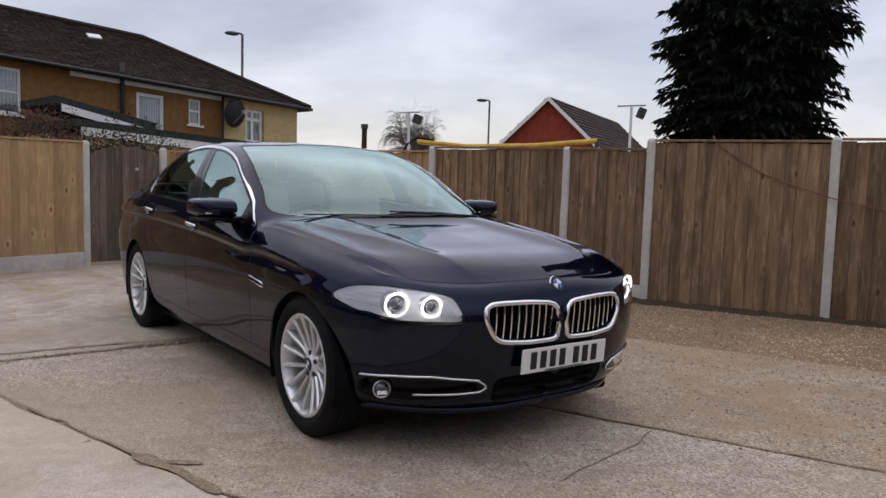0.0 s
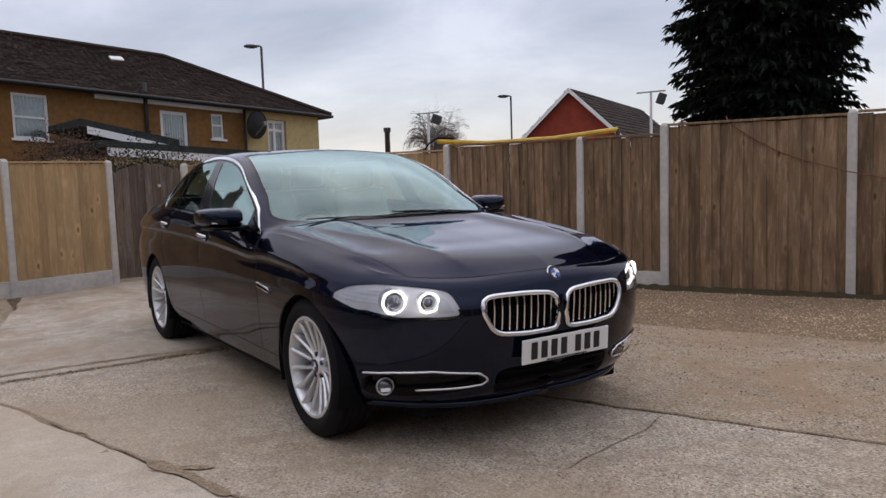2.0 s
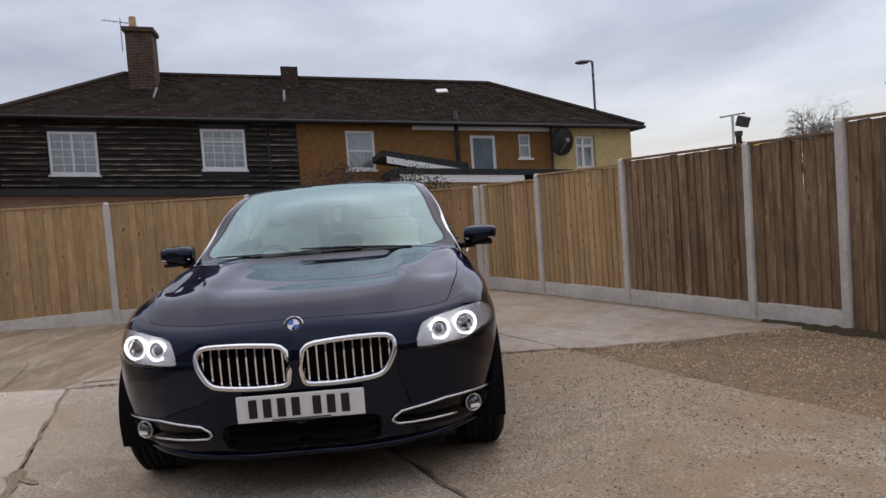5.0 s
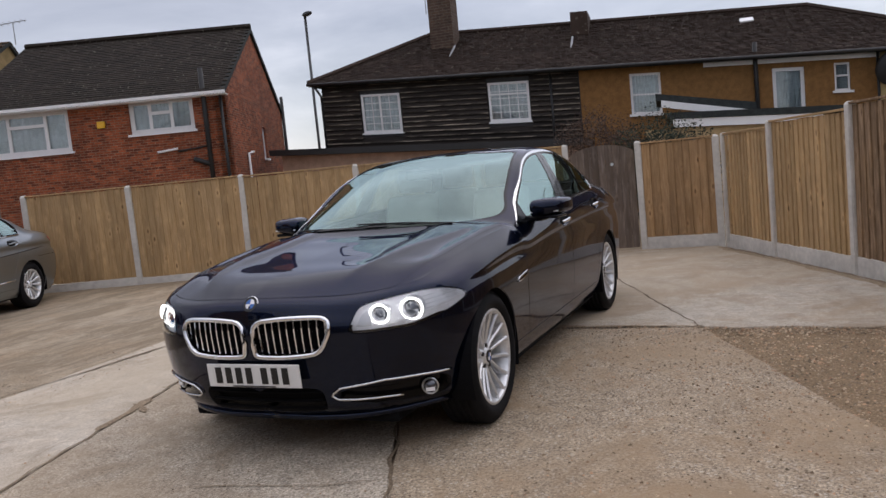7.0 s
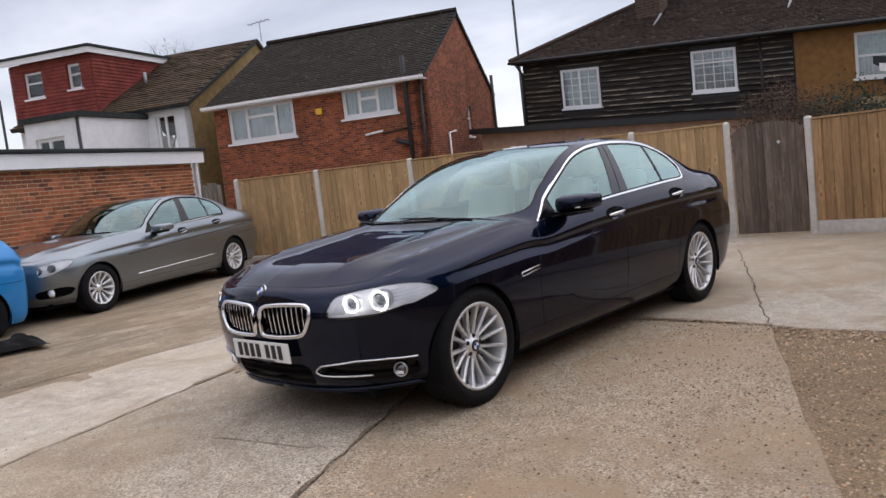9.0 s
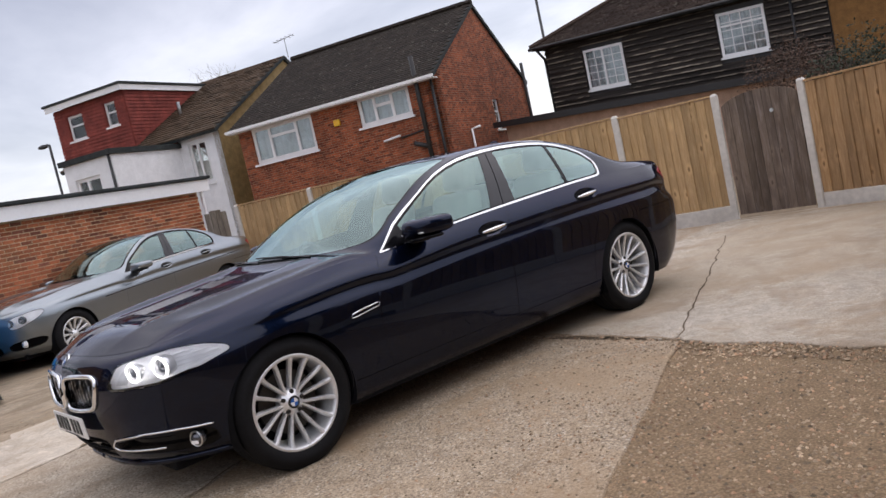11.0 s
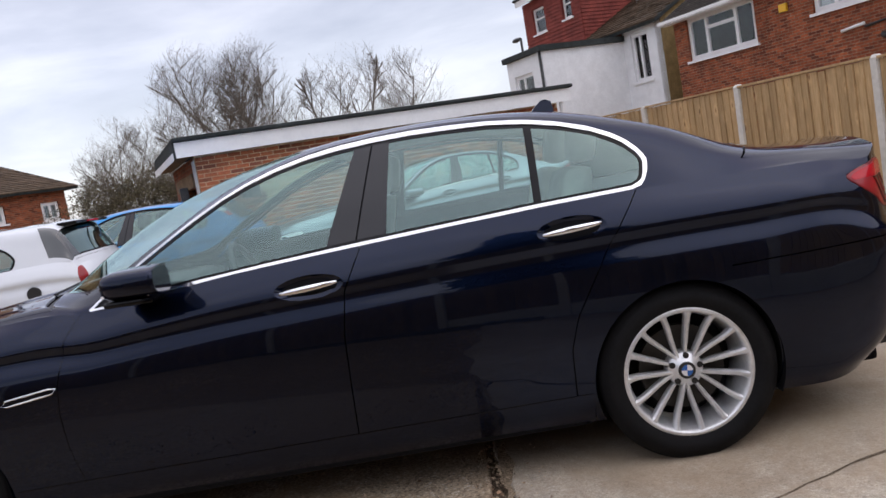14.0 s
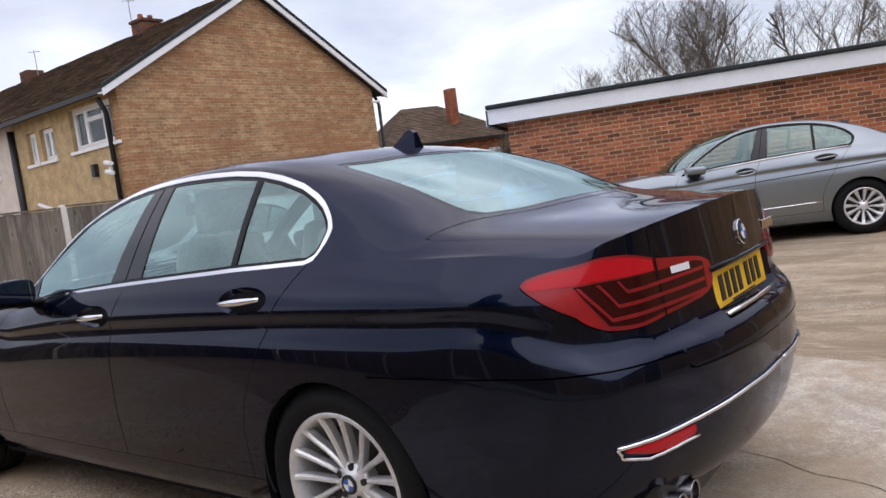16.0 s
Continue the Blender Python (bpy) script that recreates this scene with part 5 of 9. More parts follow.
# ---- yellow brick house with a gable ----
def yellow_house():
    top = thing("brick_house", frame_of((7.55, -4.0), (0.0, -1.0)), "yellow stock-brick house with rendered side and brown tiled gable roof", "house")
    put = lambda a, d, z: Vector((a, d, z))
    P = lambda v: Vector(v)
    W, E, R, D = 5.72, 3.46, 5.22, 11.0
    bm = bmesh.new(); wall_cells(bm, 0, W, 0, E, [], put, 0, 0.25)
    prism(bm, [(0.0, E), (W, E), (W / 2, R - 0.04)], lambda u, v, s: Vector((u, s, v)), 0, 0.25)
    part("gable_wall", bm, m_brick_yellow, top)
    sput = lambda a, d, z: Vector((d, a, z))
    wins = [(0.12, 1.50, 2.62, 3.29), (2.08, 2.55, 2.60, 3.14), (2.70, 3.05, 2.60, 3.14), (0.4, 1.4, 1.0, 1.68), (2.1, 2.9, 1.0, 1.62)]
    bm = bmesh.new(); wall_cells(bm, 0.26, 3.5, 0, E, wins, sput, -0.01, 0.25); part("wall", bm, m_render_tan, top)
    w2 = [(4.3, 5.2, 2.5, 3.1)]
    bm = bmesh.new(); wall_cells(bm, 3.5, D, 0, E, w2, sput, -0.012, 0.25); part("wall", bm, m_render_pale, top)
    window(top, *wins[0], sput, cols=(0.3, 0.72), rows=((0.3, 0.72, 0.7),), fr=0.05)
    for w in wins[1:3]:
        window(top, *w, sput, cols=(0.5,), fr=0.04)
    for w in wins[3:]:
        window(top, *w, sput, cols=(0.5,), fr=0.05)
    window(top, *w2[0], sput, cols=(0.5,), fr=0.05)
    bm = bmesh.new(); wall_cells(bm, 0.26, D, 0, E, [], lambda a, d, z: Vector((W - d, a, z)), 0, 0.25); part("wall", bm, m_brick_yellow, top)
    bm = bmesh.new(); wall_cells(bm, 0, W, 0, E, [], put, D, D + 0.25); part("wall", bm, m_brick_yellow, top)
    for c in (((-0.28, D, E - 0.08), (-0.28, -0.12, E - 0.08), (W / 2, -0.12, R), (W / 2, D, R)), ((W + 0.28, -0.12, E - 0.08), (W + 0.28, D, E - 0.08), (W / 2, D, R), (W / 2, -0.12, R))):
        slope(c, top, P, m_felt); tiles(c, m_tile_brown, top, label="brown tiles", tile_w=0.28, course=0.17)
    for s in (-1, 1):
        bm = bmesh.new()
        x0 = W / 2 + s * (W / 2 + 0.30)
        prism(bm, [(x0, E - 0.215), (W / 2, R - 0.125), (W / 2, R - 0.020), (x0, E - 0.110)], lambda u, v, q: Vector((u, q, v)), -0.16, -0.13)
        part("barge_board", bm, m_white, top)
        bm = bmesh.new(); prism(bm, [(x0, E - 0.180), (W / 2, R - 0.090), (W / 2, R - 0.070), (x0, E - 0.160)], lambda u, v, q: Vector((u, q, v)), -0.128, -0.004)
        part("verge_soffit", bm, m_white, top)
        bm = bmesh.new(); prism(bm, [(x0, E - 0.106), (W / 2, R - 0.016), (W / 2, R + 0.050), (x0, E - 0.040)], lambda u, v, q: Vector((u, q, v)), -0.168, -0.10)
        part("verge", bm, m_felt, top)
    slabbox("soffit", top, -0.30, -0.27, -0.1, D, E - 0.16, E - 0.09, put, m_black_trim)
    pipe(top, [(-0.2, 0.2, E - 0.2), (-0.06, 0.28, E - 0.4), (-0.06, 0.28, 0.4)], 0.04)
    pipe(top, [(W + 0.2, 0.1, E - 0.16), (W + 0.10, -0.06, E - 0.35), (W + 0.02, -0.06, 0.5)], 0.035)
    pipe(top, [(W - 0.16, -0.12, E - 0.30), (W + 0.05, -0.14, E - 0.28)], 0.03, m_white)
    pipe(top, [(-0.06, 3.5, E - 0.2), (-0.06, 3.5, 0.4)], 0.06)
    pipe(top, [(-0.06, 2.9, 1.9), (-0.06, 2.35, 1.75), (-0.06, 2.35, 1.62)], 0.03, m_white, label="white waste pipe")
    bm = bmesh.new(); wall_cells(bm, W / 2 - 0.22, W / 2 + 0.22, R - 0.2, R + 0.13, [], put, 3.05, 3.45); wall_cells(bm, W / 2 - 0.25, W / 2 + 0.25, R + 0.131, R + 0.18, [], put, 3.02, 3.48)
    m_sooty = brick_mat("dark_chimney_brickwork", (0.15, 0.055, 0.032), (0.08, 0.035, 0.024), (0.12, 0.09, 0.07), 0.7)
    st = part("chimney", bm, m_sooty, top)
    for q in (-0.11, 0.11):
        bm = bmesh.new(); cyl(bm, (W / 2 + q, 3.25, R + 0.18), (W / 2 + q, 3.25, R + 0.30), 0.06, 0.05, 12); part("chimney_pot", bm, m_brick_red, st)
    bm = bmesh.new(); wall_cells(bm, W / 2 - 0.2, W / 2 + 0.2, R - 0.2, R + 0.17, [], put, 8.1, 8.5); part("chimney", bm, m_sooty, top)
    for d, h in ((3.75, 0.75), (8.0, 0.62)):
        bm = bmesh.new(); tube(bm, [(W / 2, d, R - 0.05), (W / 2, d, R + h)], 0.010, 6); tube(bm, [(W / 2 - 0.14, d, R + h - 0.06), (W / 2 + 0.14, d, R + h - 0.02)], 0.008, 5); part("aerial", bm, m_metal_grey, top)
    bm = bmesh.new(); wall_cells(bm, 0.8, W / 2 - 0.2, 1.78, 1.82, [], put, -0.02, 0.0); part("conduit", bm, m_brick_yellow, top)
    # security cameras and a lamp on the corner
    bm = bmesh.new(); box(bm, -0.09, -0.012, 0.85, 0.95, 2.15, 2.35, 0.01); part("wall_lamp", bm, m_black_trim, top)
    bm = bmesh.new()
    tube(bm, [(-0.012, 0.34, 2.2), (-0.14, 0.30, 2.22)], 0.025, 8)
    for z in (2.14, 2.28):
        tube(bm, [(-0.16, 0.20, z), (-0.13, 0.42, z + 0.04)], 0.035, 8)
    part("security_camera", bm, m_white, top, "pair of white security cameras")
    return top


yellow_house()


def far_house():
    top = thing("hip_roofed_house", frame_of((12.72, -16.06), (-0.548, -0.836)), "distant brick house with a brown hipped roof", "house")
    put = lambda a, d, z: Vector((a, d, z)); P = lambda v: Vector(v)
    W, D, E, R = 4.1, 5.0, 2.66, 4.1
    w, w2 = (1.6, 2.25, 1.85, 2.35), (3.3, 3.85, 1.75, 2.3)
    bm = bmesh.new(); wall_cells(bm, 0, W, 0, E, [w, w2], put, 0, 0.25); part("wall", bm, m_brick_red, top)
    for q in (w, w2):
        window(top, *q, put, cols=(0.5,), fr=0.06)
    for a, b in ((0.0, 0.25), (W - 0.25, W)):
        bm = bmesh.new(); wall_cells(bm, a, b, 0, E, [], put, 0.26, D); part("wall", bm, m_brick_red, top)
    fl, fr_, br, bl = (-0.3, -0.3, E), (W + 0.3, -0.3, E), (W + 0.3, D + 0.3, E), (-0.3, D + 0.3, E)
    r0, r1 = (1.3, D / 2, R), (W - 1.5, D / 2, R)
    for c in ((fl, fr_, r1, r0), (br, bl, r0, r1), (bl, fl, r0, r0), (fr_, br, r1, r1)):
        slope(c, top, P, m_felt); tiles(c, m_tile_brown, top, tile_w=0.24, course=0.15, thick=0.022)
    bm = bmesh.new(); wall_cells(bm, 2.46, 2.76, R - 1.0, R + 0.34, [], put, 0.8, 1.2); part("chimney", bm, m_brick_red, top)
    return top


far_house()


def red_gable_house():
    m = frame_of((-15.84, 14.26), (0.86, 0.51))
    top = thing("gabled_house", m, "distant red-clad gabled house with white barge boards", "house")
    P = lambda v: Vector(v); put = lambda a, d, z: Vector((a, d, z))
    W, E, R, D = 4.0, 2.05, 3.93, 11.2
    m_redclad = M_simple("red_cladding", (0.26, 0.05, 0.03), 0.8, scale=30, var=0.2)
    bm = bmesh.new(); wall_cells(bm, 0, W, 0, E, [], put, 0, 0.25)
    prism(bm, [(0.0, E), (W, E), (W / 2, R - 0.04)], lambda u, v, s: Vector((u, s, v)), 0, 0.25); part("gable_wall", bm, m_redclad, top)
    for a in (0.0, W - 0.25):
        bm = bmesh.new(); wall_cells(bm, a, a + 0.25, 0, E, [], put, 0.26, D); part("wall", bm, m_redclad, top)
    for c in (((-0.2, D, E - 0.15), (-0.2, -0.15, E - 0.15), (W / 2, -0.15, R), (W / 2, D, R)), ((W + 0.2, -0.15, E - 0.15), (W + 0.2, D, E - 0.15), (W / 2, D, R), (W / 2, -0.15, R))):
        slope(c, top, P, m_felt); tiles(c, m_tile_dark, top, tile_w=0.3, course=0.2)
    for s in (-1, 1):
        bm = bmesh.new(); x0 = W / 2 + s * (W / 2 + 0.22)
        prism(bm, [(x0, E - 0.32), (W / 2, R - 0.14), (W / 2, R + 0.01), (x0, E - 0.17)], lambda u, v, q: Vector((u, q, v)), -0.20, -0.16); part("barge_board", bm, m_white, top)
    return top


red_gable_house()


# ---- brick garage ----
def brick_piece_mat():
    k = Mat("garage_bricks", (0.40, 0.130, 0.060), 0.85)
    rv = k.random_value()
    pick = k.node("ShaderNodeMapRange"); pick.inputs["From Min"].default_value, pick.inputs["From Max"].default_value = 0.70, 0.92
    fr = k.node("ShaderNodeMath"); fr.operation = "FRACT"; k.t.links.new(k.mul(rv, 7.31), fr.inputs[0]); k.t.links.new(fr.outputs[0], pick.inputs["Value"])
    k.tint(pick.outputs[0], (0.16, 0.062, 0.045), 0.8)
    k.hsv(rv, val=(0.6, 1.3))
    k.world_coord(); a = k.noise(38, 4, 0.6); b = k.noise(2.0, 3, 0.6, 0.5, 0.7)
    k.hsv(a, val=(0.75, 1.2)); k.tint(b, (0.22, 0.12, 0.06), 0.45)
    k.bump(a, 0.35, 0.005)
    return k.m


m_mortar = M_simple("mortar", (0.56, 0.42, 0.28), 0.95, scale=60, var=0.3, bump=0.3)
m_gbrick = brick_piece_mat()


def garage():
    fm = frame_of((2.66, -6.78), (-0.915, -0.405))
    top = thing("brick_garage", fm, "flat-roofed red brick garage with white fascia and felt edge", "garage")
    put = lambda a, d, z: Vector((a, d, z))
    L, H, D = 5.85, 2.0, 3.4
    walls = []
    bm = bmesh.new(); wall_cells(bm, 0.12, 0.12 + L, -0.05, H, [], put, -0.001, 0.2)
    wall = part("wall", bm, m_mortar, top)
    # end wall with an open doorway
    bm = bmesh.new(); wall_cells(bm, 0.21, D, -0.05, H, [(0.55, 2.9, -0.05, 1.62)], lambda a, d, z: Vector((0.12 + d, a, z)), 0, 0.2)
    part("wall", bm, m_brick_red, top)
    m_timber = M_simple("weathered_brown_timber", (0.21, 0.145, 0.09), 0.8, scale=25, var=0.35, bump=0.2)
    bm = bmesh.new(); wall_cells(bm, 0.50, 2.95, 1.60, 1.80, [], lambda a, d, z: Vector((0.12 + d, a, z)), -0.03, -0.003); part("lintel", bm, m_timber, top, "brown timber lintel")
    bm = bmesh.new(); wall_cells(bm, 0.10, 0.42, 1.15, 1.95, [], lambda a, d, z: Vector((0.12 + d, a, z)), -0.008, -0.002); part("render_patch", bm, m_white_wall, top, "patch of old white render")
    bm = bmesh.new(); wall_cells(bm, -0.08, D + 0.05, H + 0.02, H + 0.05, [], lambda a, d, z: Vector((d, a, z)), -0.118, 0.115); part("soffit", bm, m_timber, top, "brown timber soffit")
    bm = bmesh.new(); wall_cells(bm, -0.12, D + 0.1, H - 0.03, H + 0.07, [], lambda a, d, z: Vector((d, a, z)), -0.160, -0.152); part("side_board", bm, m_white_wall, top, "grimy white board under the felt")
    bm = bmesh.new(); wall_cells(bm, 0.21, D, -0.05, H, [], lambda a, d, z: Vector((L + 0.12 - d, a, z)), 0, 0.2); part("wall", bm, m_brick_red, top)
    bm = bmesh.new(); wall_cells(bm, 0.33, L - 0.1, -0.05, H, [], put, D - 0.2, D); part("wall", bm, m_brick_red, top)
    bm = bmesh.new()
    box(bm, -0.14, L + 0.36, -0.20, D + 0.12, H + 0.205, H + 0.265, 0.022)
    part("roof", bm, m_felt, top, "dark felt roof edge")
    slabbox("roof_deck", top, -0.10, L + 0.30, -0.12, D + 0.1, H + 0.155, H + 0.20, put, m_felt)
    slabbox("fascia", top, -0.12, L + 0.32, -0.15, -0.123, H - 0.005, H + 0.20, put, m_white, "white painted fascia board")
    bm = bmesh.new(); wall_cells(bm, -0.12, D + 0.1, H - 0.005, H + 0.20, [], lambda a, d, z: Vector((-0.15 + d, a, z)), 0, 0.025); part("fascia", bm, m_felt, top)
    slabbox("soffit", top, -0.12, L + 0.30, -0.12, 0.0, H + 0.12, H + 0.15, put, m_white)
    bm = bmesh.new()
    cyl(bm, (L + 0.17, -0.06, 1.7), (L + 0.17, -0.06, 2.0), 0.035, None, 10); cyl(bm, (L + 0.17, -0.06, 0.05), (L + 0.17, -0.06, 1.69), 0.03, None, 10)
    part("downpipe", bm, m_white, top)
    bm = bmesh.new(); box(bm, -0.10, 0.02, 0.55, 0.67, 1.35, 1.62, 0.02); part("wall_lantern", bm, m_dark_metal, top)
    # bricks, stretcher bond
    bw, bh, j = 0.168, 0.047, 0.011
    meshes = []
    rng = random.Random(21)
    for q in range(4):
        bm = bmesh.new()
        box(bm, 0, bw, -0.006 - 0.0012 * q, 0.06, 0, bh)
        fr = [e for e in bm.edges if all(v.co.y < 0 for v in e.verts)]
        bmesh.ops.bevel(bm, geom=fr, offset=0.004, segments=1, affect="EDGES")
        me = bpy.data.meshes.new("brick"); bm.to_mesh(me); bm.free(); me.materials.append(m_gbrick); meshes.append(me)
    rows = int(H / (bh + j))
    far_v, far_f = [], []
    count = 0
    for r in range(rows):
        z = 0.012 + r * (bh + j)
        a = 0.12 - (0.0895 if r % 2 else 0)
        while a < L + 0.12 - 0.02:
            a0, a1 = max(a, 0.12), min(a + bw, L + 0.12)
            if a1 - a0 > 0.05:
                if 1.30 < z < 1.95 and 0.5 < a < 5.6 and count < 300 and a1 - a0 > bw - 0.01:
                    ob = link_mesh("brick", meshes[rng.randrange(4)], None, wall)
                    ob.location = (a0, 0, z)
                    count += 1
                else:
                    b = len(far_v); y = -0.006 - rng.random() * 0.003
                    far_v += [(a0, y, z), (a1, y, z), (a1, y, z + bh), (a0, y, z + bh), (a0, 0.02, z), (a1, 0.02, z), (a1, 0.02, z + bh), (a0, 0.02, z + bh)]
                    far_f += [(b, b + 1, b + 2, b + 3), (b + 4, b, b + 3, b + 7), (b + 1, b + 5, b + 6, b + 2), (b + 3, b + 2, b + 6, b + 7), (b + 4, b + 5, b + 1, b)]
            a += bw + j
    me = bpy.data.meshes.new("brickwork"); me.from_pydata(far_v, [], far_f)
    k = Mat("garage_brick_courses", (0.40, 0.130, 0.060), 0.85)
    rv = k.random_value(True)
    pick = k.node("ShaderNodeMapRange"); pick.inputs["From Min"].default_value, pick.inputs["From Max"].default_value = 0.70, 0.92
    fr = k.node("ShaderNodeMath"); fr.operation = "FRACT"; k.t.links.new(k.mul(rv, 7.31), fr.inputs[0]); k.t.links.new(fr.outputs[0], pick.inputs["Value"])
    k.tint(pick.outputs[0], (0.16, 0.062, 0.045), 0.8)
    k.hsv(rv, val=(0.6, 1.3)); k.world_coord(); n1 = k.noise(38, 4, 0.6); k.hsv(n1, val=(0.75, 1.2)); k.bump(n1, 0.35, 0.005)
    me.materials.append(k.m)
    ob = link_mesh("brickwork", me, None, wall); ob["kind"] = "stuff"
    return top


garage()


# ---- cars: a smooth skin, cut into its panels ----
def hermite(ctrl, par, per):
    """Smooth curve through control points; par: their parameters; per: steps in each span."""
    c = np.asarray(ctrl, float)
    par = np.asarray(par, float)
    n = len(c)
    tan = np.zeros_like(c)
    for i in range(n):
        if i == 0:
            tan[i] = (c[1] - c[0]) / (par[1] - par[0])
        elif i == n - 1:
            tan[i] = (c[-1] - c[-2]) / (par[-1] - par[-2])
        else:
            h0, h1 = par[i] - par[i - 1], par[i + 1] - par[i]
            tan[i] = ((c[i] - c[i - 1]) / h0 * h1 + (c[i + 1] - c[i]) / h1 * h0) / (h0 + h1)
    out = []
    for i in range(n - 1):
        h = par[i + 1] - par[i]
        for k in range(per + (i == n - 2)):
            t = k / per
            a, b = 2 * t ** 3 - 3 * t ** 2 + 1, t ** 3 - 2 * t ** 2 + t
            d, e = -2 * t ** 3 + 3 * t ** 2, t ** 3 - t ** 2
            out.append(a * c[i] + b * h * tan[i] + d * c[i + 1] + e * h * tan[i + 1])
    return np.array(out)


def chord(net):
    """Parameters along the first index from mean distances."""
    d = np.linalg.norm(np.diff(net, axis=0), axis=2).mean(axis=1)
    return np.r_[0, np.cumsum(np.maximum(d, 0.02))]


def surface(net, per_r, per_c, pin=None):
    """Dense points, normals and (row, column) parameters of a control net."""
    net = np.asarray(net, float)
    pr, pc = chord(net), chord(net.transpose(1, 0, 2))
    rows = np.stack([hermite(net[:, j], pr, per_r) for j in range(net.shape[1])], 1)
    g = np.stack([hermite(rows[i], pc, per_c) for i in range(rows.shape[0])], 0)
    if pin is not None:
        pin(g)
    du = np.gradient(g, axis=0); dv = np.gradient(g, axis=1)
    nn = np.cross(du, dv)
    nn /= np.maximum(np.linalg.norm(nn, axis=2, keepdims=True), 1e-9)
    R, C = g.shape[:2]
    uv = np.stack(np.meshgrid(np.arange(R) / per_r, np.arange(C) / per_c, indexing="ij"), 2)
    return g, nn, uv


class Skin:
    """Polygons whose corners carry place, parameters and normal, and can be cut by a function."""

    def __init__(self, v, f):
        self.v, self.f = v, f

    @classmethod
    def grid(cls, g, nn, uv, flip=False):
        R, C = g.shape[:2]
        v = np.concatenate([g, uv, -nn if flip else nn], 2).reshape(-1, 8)
        idx = np.arange(R * C).reshape(R, C)
        q = np.stack([idx[:-1, :-1], idx[1:, :-1], idx[1:, 1:], idx[:-1, 1:]], 2).reshape(-1, 4)
        if flip:
            q = q[:, ::-1]
        return cls(v, [tuple(int(i) for i in r) for r in q])

    def cut(self, fn):
        """The part where fn > 0, and the part where it is not. fn takes the array of corners."""
        val = fn(self.v)
        val = np.where(np.abs(val) < 1e-7, 1e-7, val)
        extra, cache = [], {}
        n = len(self.v)

        def cross(a, b):
            key = (a, b) if a < b else (b, a)
            if key not in cache:
                t = val[a] / (val[a] - val[b])
                cache[key] = n + len(extra)
                extra.append(self.v[a] * (1 - t) + self.v[b] * t)
            return cache[key]

        pos, neg = [], []
        for f in self.f:
            s = [val[i] > 0 for i in f]
            if all(s):
                pos.append(f); continue
            if not any(s):
                neg.append(f); continue
            p, q = [], []
            for i, a in enumerate(f):
                b = f[(i + 1) % len(f)]
                (p if s[i] else q).append(a)
                if s[i] != s[(i + 1) % len(f)]:
                    c = cross(a, b)
                    p.append(c); q.append(c)
            if len(p) > 2: pos.append(tuple(p))
            if len(q) > 2: neg.append(tuple(q))
        v = np.concatenate([self.v, np.array(extra)]) if extra else self.v
        return Skin(v, pos), Skin(v, neg)

    def keep(self, fn):
        return self.cut(fn)[0]

    def tidy(self):
        used = sorted({i for f in self.f for i in f})
        m = {a: k for k, a in enumerate(used)}
        return Skin(self.v[used], [tuple(m[i] for i in f) for f in self.f])

    def offset(self, d):
        v = self.v.copy()
        v[:, :3] += v[:, 5:8] * (d(v)[:, None] if callable(d) else d)
        return Skin(v, self.f)

    def strip(self, fn, half):
        """The narrow band where fn lies within half of zero."""
        return self.keep(lambda v: fn(v) + half).keep(lambda v: half - fn(v))

    def mirrored(self):
        v = self.v.copy()
        v[:, 1] *= -1; v[:, 6] *= -1
        return Skin(v, [f[::-1] for f in self.f])

    def joined(self, other):
        n = len(self.v)
        return Skin(np.concatenate([self.v, other.v]), self.f + [tuple(i + n for i in f) for f in other.f])

    def mesh(self, name, material, rim=0.008, keep_normals=True):
        """A mesh with the surface's own normals, its borders turned inwards by rim."""
        s = self.tidy()
        if not s.f:
            return None
        v, faces = s.v, list(s.f)
        pts = [tuple(p) for p in v[:, :3]]
        nrm = [tuple(p) for p in v[:, 5:8]]
        if rim > 0:
            ed = {}
            for f in faces:
                for i, a in enumerate(f):
                    b = f[(i + 1) % len(f)]
                    if (b, a) in ed: ed[(b, a)] = None
                    else: ed[(a, b)] = True
            inner = {}
            low = {}
            for (a, b), on in ed.items():
                if not on: continue
                for q in (a, b):
                    if q not in inner:
                        p, m = v[q, :3], v[q, 5:8]
                        inner[q] = len(pts); pts.append(tuple(p)); nrm.append(tuple(m))
                        low[q] = len(pts); pts.append(tuple(p - m * rim)); nrm.append(tuple(m))
                faces.append((inner[b], inner[a], low[a], low[b]))
        me = bpy.data.meshes.new(name)
        me.from_pydata(pts, [], faces)
        for p in me.polygons:
            p.use_smooth = True
        if keep_normals:
            me.normals_split_custom_set_from_vertices(nrm)
        me.materials.append(material)
        return me


def poly_sd(poly):
    """Signed distance to a polygon, positive inside, for arrays of points."""
    P = np.asarray(poly, float)

    def f(a, b):
        q = np.stack([a, b], 1)
        best = np.full(len(q), 1e9)
        inside = np.zeros(len(q), bool)
        for i in range(len(P)):
            p0, p1 = P[i], P[(i + 1) % len(P)]
            e = p1 - p0
            t = np.clip(((q - p0) @ e) / (e @ e), 0, 1)
            best = np.minimum(best, np.linalg.norm(q - p0 - t[:, None] * e, axis=1))
            cr = (p0[1] > q[:, 1]) != (p1[1] > q[:, 1])
            with np.errstate(divide="ignore", invalid="ignore"):
                xi = (p1[0] - p0[0]) * (q[:, 1] - p0[1]) / (p1[1] - p0[1]) + p0[0]
            inside ^= cr & (q[:, 0] < xi)
        return np.where(inside, best, -best)

    return f


